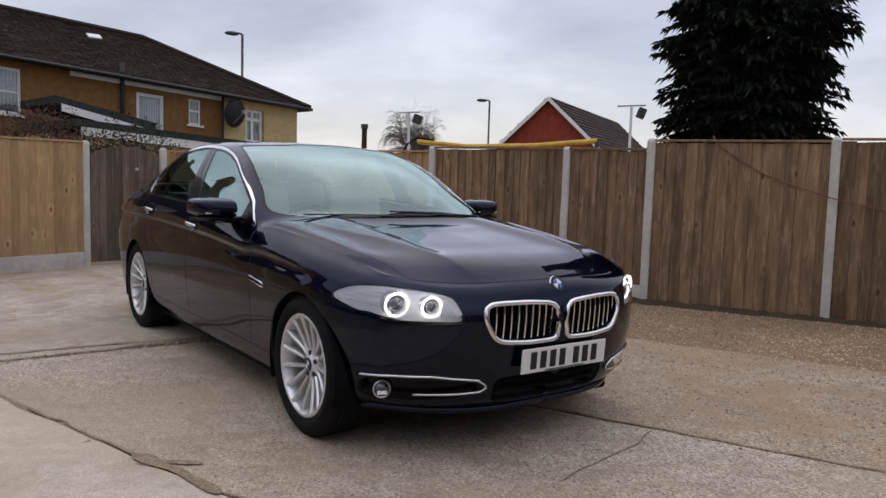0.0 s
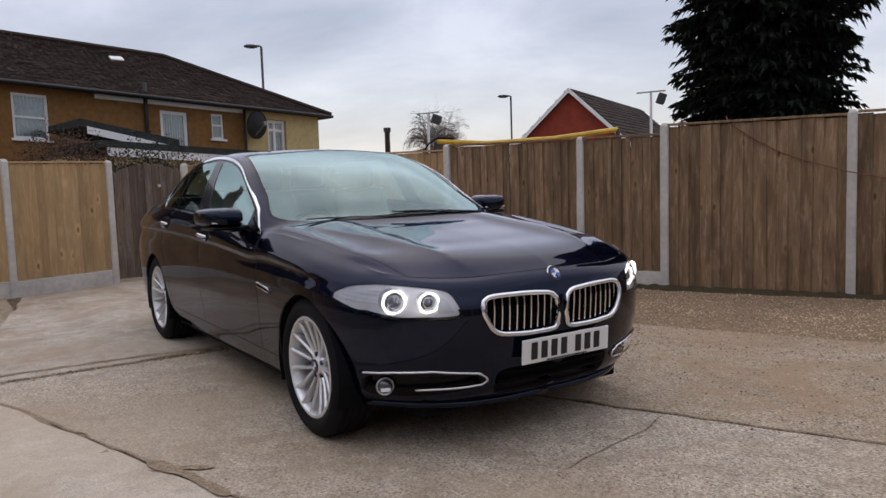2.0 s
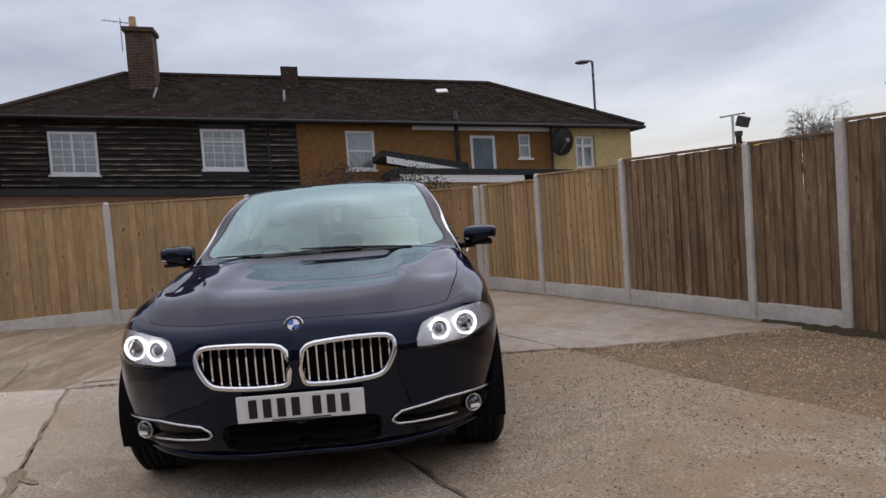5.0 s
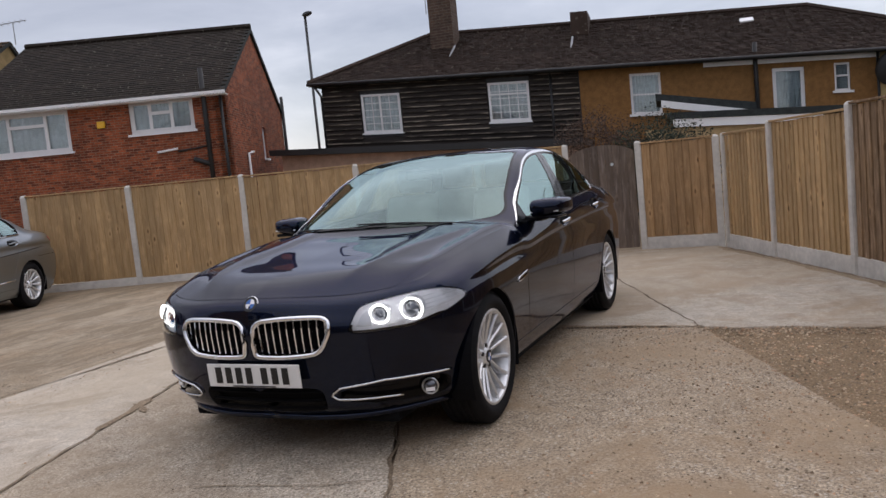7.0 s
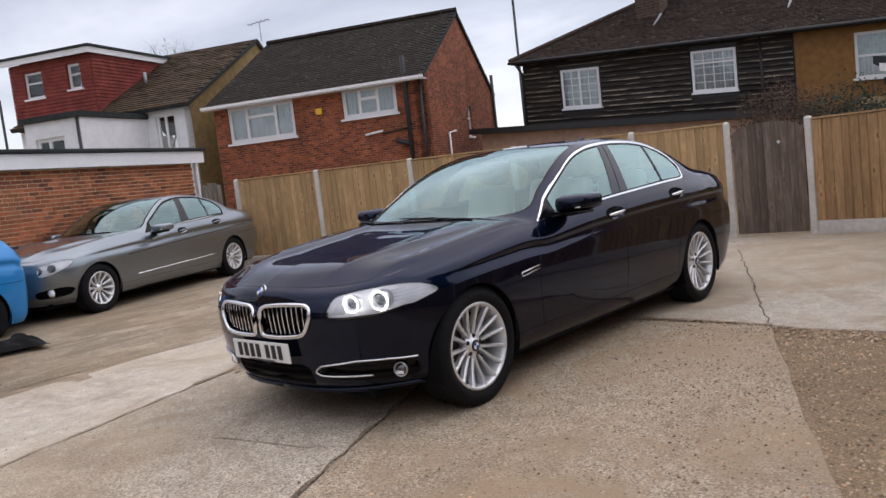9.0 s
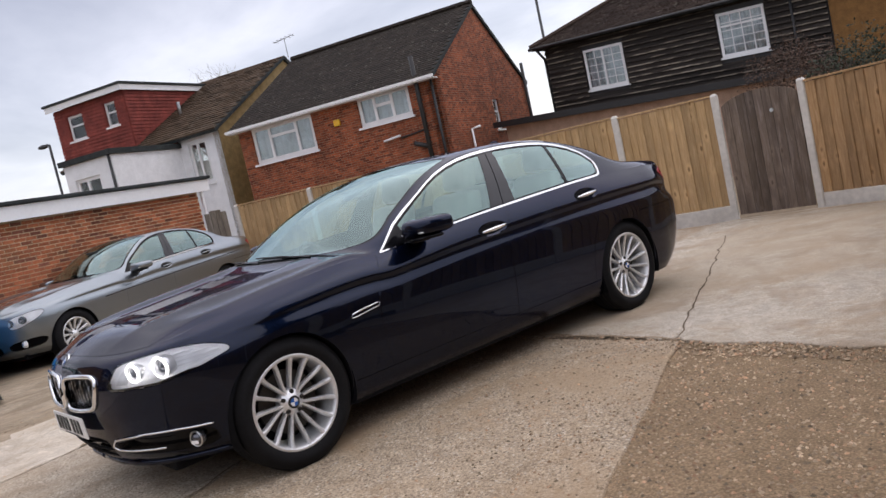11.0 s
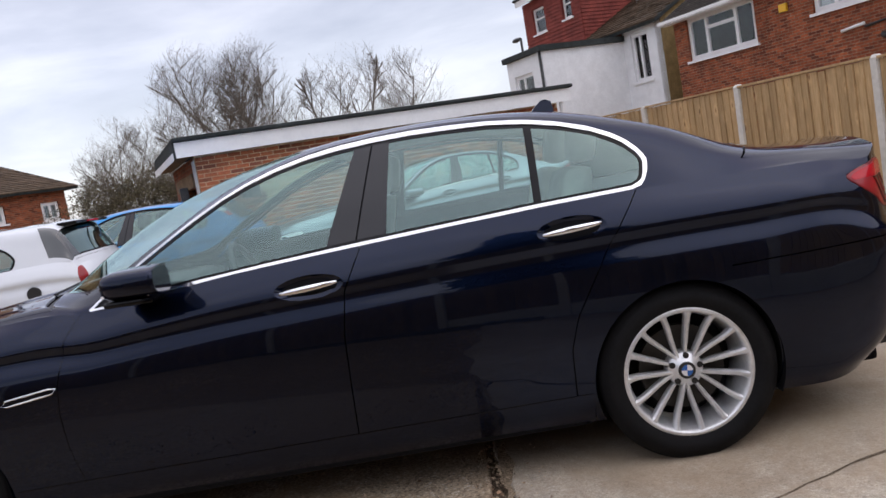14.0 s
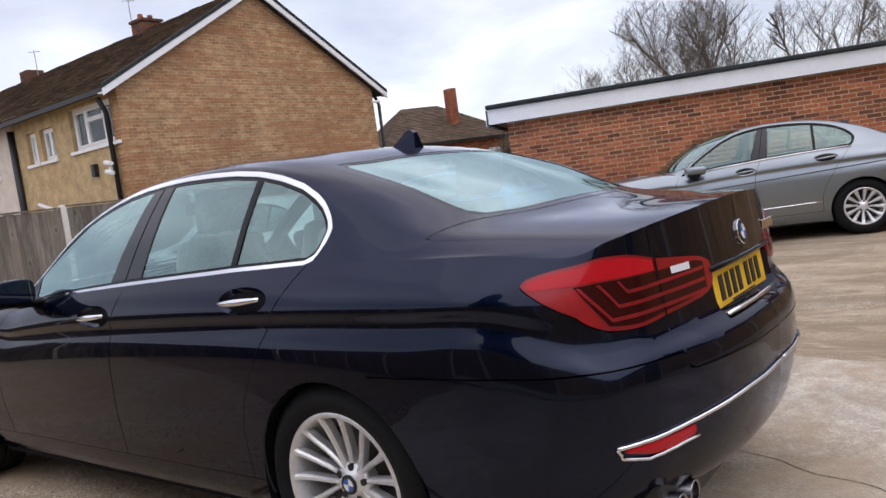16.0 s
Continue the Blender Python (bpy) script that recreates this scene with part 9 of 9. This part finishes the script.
white, WB = saloon("hatchback_car", white_m, "white family hatchback with a wraparound rear window", hatch_spec(
    m_whitecar, top=WAGON, rear_rows=(13.06, 13.92), rear_c=1.7, tail=[(20.75, .985), (21.8, .995), (22.0, .90), (21.7, .80), (21.0, .80), (20.75, .88)]))
side_glass = WB.T.keep(lambda v: (v[:, 3] - 12.35 - 0.35 * (3.0 - v[:, 4]) * 0.4) * 0.2).keep(lambda v: (13.9 - v[:, 3]) * 0.2).keep(lambda v: (v[:, 4] - 0.35) * 0.1).keep(lambda v: (2.75 - v[:, 4]) * 0.1)
for s in (1, -1):
    add_skin("quarter_glass", side_glass.offset(0.004), m_privacy, white, s, 0.006, "dark wraparound rear glass")
    bm = bmesh.new(); box(bm, -2.125, -2.10, 0.615 * s - 0.03, 0.615 * s + 0.03, 0.84, 0.90, 0.006); part("reversing_lens", bm, m_plate_w, white)
bm = bmesh.new(); box(bm, -2.03, -1.84, -0.56, 0.56, 1.415, 1.445, 0.010); sp = part("roof_spoiler", bm, m_gloss_black, white, "dark roof spoiler over the rear window")
bm = bmesh.new(); box(bm, -2.045, -2.028, -0.16, 0.16, 1.420, 1.440, 0.003); part("brake_light", bm, m_red_bright, sp)
plate(white, pose(WB.rear_x(0, .80) - 0.012, 0, .80, 0, 0, -90), m_plate_y, label="yellow number plate with dark bars")
bm = bmesh.new(); cyl(bm, (-1.62, 0.905, .80), (-1.62, 0.925, .80), 0.07, 0.065, 20); part("fuel_flap", bm, m_black_plastic, white)


# ---- trees ----
def bark(name, base):
    k = Mat(name, base, 0.9).coord("Object", (1, 1, 0.3))
    a = k.noise(18, 5, 0.65); k.hsv(a, val=(0.6, 1.4)); k.bump(a, 0.4, 0.01)
    return k.m


m_bark = bark("grey_brown_bark", (0.15, 0.128, 0.108))
m_bark_dark = bark("dark_bark", (0.05, 0.038, 0.028))


def leaf_mat(name, base, var=(0.5, 1.6)):
    k = Mat(name, base, 0.75)
    k.hsv(k.random_value(True), val=var)
    return k.m


def branch_mesh(name, rng, height, spread, levels, kids, trunk_r, droop=0.0, lean=0.25, crown=None):
    """A bare branching tree: the mesh of its trunk and that of its tapered branches."""
    lists = {True: ([], []), False: ([], [])}

    def limb(a, d, length, r, level):
        n = 3 if level < 3 else 2
        pts = [a]
        if crown and level:
            # branches stop at a rounded crown
            most = rng.uniform(0.86, 1.10)
            for _ in range(14):
                tip = a + d * length
                if Vector((tip.x / crown[0], tip.y / crown[0], (tip.z - crown[1]) / crown[2])).length < most:
                    break
                length *= 0.86
        for i in range(n):
            d = (d + Vector((rng.uniform(-lean, lean), rng.uniform(-lean, lean), rng.uniform(-lean * 0.4, lean * 0.6) - droop * level * 0.25 + (0.10 if crown and level else 0)))).normalized()
            pts.append(pts[-1] + d * (length / n))
        verts, faces = lists[level == 0]
        base = len(verts)
        sides = 7 if level == 0 else 5 if level < 2 else 3
        for i, p in enumerate(pts):
            rr = r * (1 - 0.62 * i / n)
            q = d.to_track_quat("Z", "Y")
            for k in range(sides):
                ang = 2 * math.pi * k / sides
                verts.append(p + q @ Vector((rr * math.cos(ang), rr * math.sin(ang), 0)))
        for i in range(n):
            for k in range(sides):
                k2 = (k + 1) % sides
                faces.append((base + i * sides + k, base + i * sides + k2, base + (i + 1) * sides + k2, base + (i + 1) * sides + k))
        if level >= levels:
            return
        for c in range(kids[level]):
            t = rng.uniform(0.3, 1.0) if level else rng.uniform(0.22, 1.0)
            i = min(n - 1, int(t * n)); f = t * n - i
            p = pts[i].lerp(pts[i + 1], f)
            az = rng.uniform(0, 6.283)
            tilt = rng.uniform(0.45, 1.0) * spread
            side = Vector((math.cos(az), math.sin(az), 0))
            nd = (d * math.cos(tilt) + side * math.sin(tilt)).normalized()
            if droop:
                nd.z -= droop * 0.3 * level
                nd.normalize()
            limb(p, nd, length * rng.uniform(0.60, 0.80), r * rng.uniform(0.36, 0.52), level + 1)

    limb(Vector((0, 0, -0.2)), Vector((0, 0, 1)), height * 0.44, trunk_r, 0)
    made = []
    for low, nm in ((True, "trunk"), (False, name)):
        me = bpy.data.meshes.new(nm)
        me.from_pydata([tuple(v) for v in lists[low][0]], [], lists[low][1])
        made.append(me)
    return made


def plant(pair, parent, mat, scale=(1, 1, 1)):
    for me, nm in zip(pair, ("trunk", "branchwork")):
        ob = link_mesh(nm, me, mat, parent)
        ob.scale = scale
        if nm == "branchwork":
            ob["kind"] = "stuff"


bare = [branch_mesh("branchwork", random.Random(40), 8.6, 1.0, 5, (13, 6, 5, 5, 4), 0.125, lean=0.15, crown=(2.45, 4.55, 2.95)),
        branch_mesh("branchwork", random.Random(41), 9.6, 0.9, 5, (12, 6, 5, 5, 3), 0.110, lean=0.15, crown=(1.65, 4.6, 2.8)),
        branch_mesh("branchwork", random.Random(42), 13.2, 1.05, 4, (20, 5, 5, 4), 0.075, lean=0.20, crown=(1.25, 4.5, 2.25)),
        branch_mesh("branchwork", random.Random(43), 8.4, 0.95, 5, (11, 6, 5, 4, 3), 0.080, lean=0.16, crown=(1.8, 3.7, 2.3))]
for kind, x, y, sc, tw in ((0, 8.47, -30.4, 1.17, 0), (1, 6.56, -30.0, 1.13, 40), (2, 3.55, -31.4, 1.14, 95), (2, 2.30, -30.6, 1.17, 250), (3, -0.12, -28.0, 1.07, 150), (3, 5.2, -31.6, 0.98, 20), (3, 12.6, -29.0, 0.97, 300), (3, 11.3, -29.9, 0.95, 80), (3, -12.2, -25.9, 1.32, 200)):
    t = thing("bare_tree", pose(x, y, 0, 0, 0, tw) @ Matrix.Scale(sc, 4), "slender leafless tree with wavy upright limbs" if kind == 2 else "leafless winter tree with fine grey-brown twigs", "tree", "bare trees behind the garage")
    plant(bare[kind], t, m_bark)

for i, (x, y, sc) in enumerate(((6.9, -15.6, 0.41), (7.9, -15.9, 0.37), (5.6, -15.2, 0.36), (6.3, -16.4, 0.43))):
    t = thing("bare_tree", pose(x, y, 0, 0, 0, 70 * i) @ Matrix.Scale(sc, 4), "small leafless bushy tree before the hedge", "tree")
    plant(bare[i % 2], t, m_bark_dark)
me = branch_mesh("branchwork", random.Random(77), 5.6, 0.85, 5, (11, 7, 5, 4, 3), 0.24, droop=0.16, lean=0.2)
t = thing("weeping_tree", pose(-28.0, 19.05, 0) @ Matrix.Diagonal((0.55, 0.55, 1.0, 1)), "bare weeping tree with hanging twigs", "tree")
plant(me, t, m_bark)
for i, (x, y, sc) in enumerate(((2.5, 22.5, 0.42), (4.4, 23.5, 0.5))):
    t = thing("bare_tree", pose(x, y, 0, 0, 0, 50 * i) @ Matrix.Scale(sc, 4), "leafless winter tree with fine grey-brown twigs", "tree")
    plant(bare[i], t, m_bark)


def conifer(x, y, height, radius):
    rng = random.Random(12)
    top = thing("conifer_tree", pose(x, y, 0), "tall dense dark green conifer", "tree")
    bm = bmesh.new(); cyl(bm, (0, 0, -0.2), (0, 0, height * 0.97), 0.28, 0.03, 10); part("trunk", bm, m_bark_dark, top)
    verts, faces = [], []
    limbs_v, limbs_f = [], []
    z = 0.5
    while z < height - 0.2:
        frac = z / height
        R = radius * (1 - frac) ** 0.55 * (0.93 + 0.12 * math.sin(z * 2.1))
        n = int(22 + 26 * (1 - frac))
        for k in range(n):
            a = rng.uniform(0, 6.283)
            Lb = R * rng.choice((rng.uniform(0.6, 0.95), rng.uniform(0.8, 1.1)))
            dirv = Vector((math.cos(a), math.sin(a), 0))
            b0 = len(limbs_v)
            tip = dirv * Lb + Vector((0, 0, z - 0.16 * Lb))
            limbs_v += [(0.02, 0, z), (-0.02, 0, z), (0, 0, z + 0.03), tuple(tip)]
            limbs_f += [(b0, b0 + 1, b0 + 3), (b0 + 1, b0 + 2, b0 + 3), (b0 + 2, b0, b0 + 3)]
            m = int(12 + Lb * 20)
            for j in range(m):
                s = 0.42 + 0.62 * (j + rng.random()) / m
                p = dirv * (Lb * s) + Vector((0, 0, z + 0.05 - 0.20 * Lb * s * s))
                side = Vector((-dirv.y, dirv.x, 0)) * rng.choice((-1, 1))
                d = (dirv * rng.uniform(0.4, 1.0) + side * rng.uniform(0.2, 1.0) + Vector((0, 0, rng.uniform(-0.75, 0.25)))).normalized()
                ln = rng.uniform(0.09, 0.20)
                w = d.cross(Vector((0, 0, 1))).normalized() * rng.uniform(0.018, 0.036)
                up = w.cross(d) * 0.4
                b = len(verts)
                mid = p + d * ln * 0.45
                verts += [p, mid + w + up, p + d * ln + Vector((0, 0, -0.05)), mid - w + up]
                faces += [(b, b + 1, b + 2), (b, b + 2, b + 3)]
        z += 0.12
    me = bpy.data.meshes.new("branchwork"); me.from_pydata(limbs_v, [], limbs_f); me.materials.append(m_bark_dark); link_mesh("branchwork", me, None, top)
    me = bpy.data.meshes.new("needle_sprays"); me.from_pydata([tuple(v) for v in verts], [], faces); me.materials.append(leaf_mat("dark_needles", (0.011, 0.018, 0.010), (0.7, 1.3)))
    o = link_mesh("needle_sprays", me, None, top); o["kind"] = "stuff"
    return top


conifer(-1.66, 7.36, 7.4, 1.60)


def shrub(name, m, size, count, leaf, label, seed, leaf_k=1.0):
    rng = random.Random(seed)
    top = thing(name, m, label, "shrub")
    me = branch_mesh("stems", rng, size[2] * 1.7, 1.1, 4, (10, 7, 5, 3), 0.04, droop=0.2, lean=0.5)
    plant(me, top, m_bark_dark, (size[0] / size[2] * 0.9, size[1] / size[2] * 0.9, 0.8))
    verts, faces = [], []
    for _ in range(count):
        v = Vector((rng.gauss(0, 1), rng.gauss(0, 1), rng.gauss(0, 1))).normalized() * rng.uniform(0.55, 1.0)
        k = 1 + 0.35 * noise.noise(v * 2.2)
        p = Vector((v.x * size[0] * k, v.y * size[1] * k, size[2] * (0.95 + 0.85 * v.z * k)))
        d = Vector((rng.uniform(-1, 1), rng.uniform(-1, 1), rng.uniform(-0.6, 0.8))).normalized()
        w = d.cross(Vector((rng.random(), rng.random(), rng.random()))).normalized() * rng.uniform(0.013, 0.027)
        ln = rng.uniform(0.04, 0.085); b = len(verts)
        w *= leaf_k; ln *= leaf_k
        verts += [p, p + d * ln * 0.5 + w, p + d * ln, p + d * ln * 0.5 - w]; faces.append((b, b + 1, b + 2, b + 3))
    me = bpy.data.meshes.new("leaves"); me.from_pydata([tuple(v) for v in verts], [], faces); me.materials.append(leaf)
    o = link_mesh("leaves", me, None, top); o["kind"] = "stuff"
    return top


m_leaf_dark = leaf_mat("dark_ivy_leaves", (0.030, 0.036, 0.022))
m_leaf_red = leaf_mat("reddish_shrub_leaves", (0.062, 0.038, 0.026))
m_leaf_olive = leaf_mat("olive_hedge_leaves", (0.085, 0.070, 0.036))
shrub("garden_shrub", pose(-8.4, -0.55, 0), (0.90, 0.90, 1.22), 15000, m_leaf_red, "bushy reddish-brown winter shrub behind the gate", 5, 0.55)
shrub("garden_shrub", pose(-7.9, 0.60, 0), (0.72, 0.95, 1.10), 9000, m_leaf_dark, "dark evergreen shrub over the fence", 6, 0.7)
shrub("hedge", pose(6.6, -15.4, 0), (2.3, 1.1, 1.42), 40000, m_leaf_olive, "overgrown brown and green hedge by the far house", 8, 0.75)
shrub("hedge", pose(5.6, -19.0, 0), (2.6, 1.2, 1.4), 4500, m_leaf_dark, "dark untrimmed hedge behind the garage", 9)


# ---- lamps, poles, aerials ----
def street_lamp(x, y, h, arm, label):
    top = thing("street_lamp", pose(x, y, 0), label, "street lamp")
    bm = bmesh.new(); tube(bm, [(0, 0, 0), (0, 0, h * 0.3), (0, 0, h * 0.31), (0, 0, h)], lambda t: 0.070 if t < 0.4 else 0.040, 10); part("pole", bm, m_dark_metal, top, smooth=True)
    a = Vector((*arm, 0))
    bm = bmesh.new(); tube(bm, [(0, 0, h), a * 0.4 + Vector((0, 0, h + 0.03)), a + Vector((0, 0, h + 0.02))], 0.03, 8); part("arm", bm, m_dark_metal, top)
    bm = bmesh.new(); bmesh.ops.create_uvsphere(bm, u_segments=14, v_segments=8, radius=1)
    q = Vector((1, 0, 0)).rotation_difference(a.normalized()).to_matrix().to_4x4()
    bmesh.ops.transform(bm, matrix=Matrix.Translation(a * 1.1 + Vector((0, 0, h))) @ q @ Matrix.Diagonal((0.24, 0.10, 0.07, 1)), verts=bm.verts[:])
    part("lantern", bm, m_dark_metal, top, smooth=True)
    return top


street_lamp(-19.88, 7.0, 5.62, (-0.05, -0.30), "grey street lamp behind the cottages")
street_lamp(-20.96, 18.25, 4.45, (-0.1, -0.30), "slim grey street lamp beyond the fence")
street_lamp(-14.6, -10.1, 6.35, (0.05, 0.10), "tall grey street lamp between the houses")
street_lamp(-4.0, -21.4, 4.9, (0.1, -0.25), "dark street lamp behind the garage")


def flood_pole(x, y, h, s, label):
    top = thing("floodlight_pole", pose(x, y, 0), label, "floodlight")
    bm = bmesh.new(); tube(bm, [(0, 0, 0), (0, 0, h)], 0.03, 8); part("pole", bm, m_white, top)
    bm = bmesh.new(); tube(bm, [(-0.22 * s, -0.22 * s, h), (0.22 * s, 0.22 * s, h + 0.03)], 0.018, 6)
    for k in range(4):
        q = (-0.2 + 0.13 * k) * s
        tube(bm, [(q - 0.06, q + 0.06, h + 0.01), (q + 0.06, q - 0.06, h + 0.01)], 0.008, 5)
    part("aerial", bm, m_metal_grey, top)
    bm = bmesh.new(); box(bm, -0.09, 0.09, -0.16, 0.16, -0.11, 0.11, 0.02); bmesh.ops.transform(bm, matrix=pose(0.10 * s, 0.22 * s, h - 0.14, 0, 20, 45), verts=bm.verts[:]); part("floodlight", bm, m_dark_metal, top)
    return top


flood_pole(-7.02, 11.12, 2.92, 1.0, "white pole with a dark floodlight and aerial")
flood_pole(-10.71, 7.58, 2.70, 0.85, "thin pole with a dark floodlight and aerial")
top = thing("chimney", pose(-21.27, 12.4, 0), "lone dark round chimney top above the fence", "chimney")
bm = bmesh.new(); cyl(bm, (0, 0, 0), (0, 0, 2.95), 0.11, 0.10, 16); part("stack", bm, m_bark_dark, top)
bm = bmesh.new(); cyl(bm, (0, 0, 2.95), (0, 0, 3.12), 0.14, 0.14, 16); part("cowl", bm, m_dark_metal, top)

# yellow digger arm behind the fence
m_digger = M_simple("yellow_machine_paint", (0.62, 0.38, 0.03), 0.45, scale=30, var=0.3)
top = thing("digger_arm", pose(-8.3, 9.0, 0), "long yellow digger arm lying behind the fence", "machine")
bm = bmesh.new(); tube(bm, [(-1.9, -1.5, 2.02), (-1.0, -0.75, 1.93), (0.2, 0.2, 1.97), (1.3, 1.05, 2.10)], 0.055, 8); part("boom", bm, m_digger, top)
bm = bmesh.new(); tube(bm, [(-2.0, -1.55, 0), (-1.95, -1.52, 2.0)], 0.05, 8); tube(bm, [(1.3, 1.0, 0), (1.3, 1.05, 2.1)], 0.05, 8); part("prop", bm, m_dark_metal, top)
bm = bmesh.new(); tube(bm, [(-2.25, -1.75, 1.7), (-2.1, -1.62, 1.98), (-1.9, -1.5, 2.1), (-1.6, -1.25, 2.06)], 0.02, 6); part("hose", bm, m_rubber, top)

# red cable slung over the fence
d = Vector((1.55, 0.75, 0)).normalized()
nrm = Vector((d.y, -d.x, 0))
bm = bmesh.new()
pts = [(0.60, 1.73, -0.02), (0.64, 1.66, 0.03), (0.86, 1.50, 0.032), (1.09, 1.365, 0.034), (1.35, 1.265, 0.04), (1.66, 1.165, 0.085), (1.80, 1.13, 0.075), (2.16, 1.055, 0.04), (2.6, 1.0, 0.04), (3.2, 0.97, 0.06)]
tube(bm, [Vector((-0.52, 3.99, 0)) + d * s + nrm * o + Vector((0, 0, z)) for s, z, o in pts], 0.0055, 6)
tagged(part("cable", bm, M_simple("red_cable", (0.20, 0.065, 0.035), 0.6, scale=80, var=0.3)), "thin reddish cable hanging along the fence", "cable")

# black cloth on the ground
bm = bmesh.new()
n = 26
gv = [[bm.verts.new((0, 0, 0)) for _ in range(n)] for _ in range(n)]
for i in range(n):
    for j in range(n):
        u, v = i / (n - 1) * 2 - 1, j / (n - 1) * 2 - 1
        r = 1 + 0.3 * noise.noise((u * 1.5, v * 1.5, 4.0))
        gv[i][j].co = (u * 0.30 * r, v * 0.17 * r, 0.012 + max(0, 0.13 * (1 - u * u) * (1 - v * v) * (0.8 + 0.8 * noise.noise((u * 3, v * 3, 1.0)))) + 0.012 * abs(noise.noise((u * 7, v * 7, 2.0))))
for i in range(n - 1):
    for j in range(n - 1):
        bm.faces.new((gv[i][j], gv[i + 1][j], gv[i + 1][j + 1], gv[i][j + 1]))
ob = part("cloth", bm, M_simple("black_cloth", (0.012, 0.012, 0.013), 0.9, scale=60, bump=0.3), smooth=True)
ob.matrix_basis = pose(2.15, -4.45, earth_height(2.15, -4.45) + 0.01, 0, 0, -12)
tagged(ob, "crumpled black cloth lying on the dirt", "cloth")

# wooden panel between garage and fence
top = thing("side_gate", pose(-2.72, -8.55, 0, 0, 0, 20), "narrow old grey-brown boarded side gate by the garage", "gate")
for k in range(4):
    bm = bmesh.new(); box(bm, -0.3 + k * 0.13, -0.176 + k * 0.13, -0.012, 0.012, 0.0, 1.55 + 0.05 * math.sin(k), 0.004); part("board", bm, m_board_grey, top)
# bright tub by the garage door
top = thing("plastic_tub", pose(3.2, -8.2, 0), "yellow-green plastic tub on a stand", "tub")
bm = bmesh.new(); cyl(bm, (0, 0, 1.18), (0, 0, 1.38), 0.10, 0.12, 18); part("tub", bm, M_simple("lime_plastic", (0.45, 0.55, 0.05), 0.5, scale=20, var=0.1), top)
bm = bmesh.new(); box(bm, -0.12, 0.12, -0.12, 0.12, 0.0, 1.175, 0.01); part("stand", bm, m_metal_grey, top)
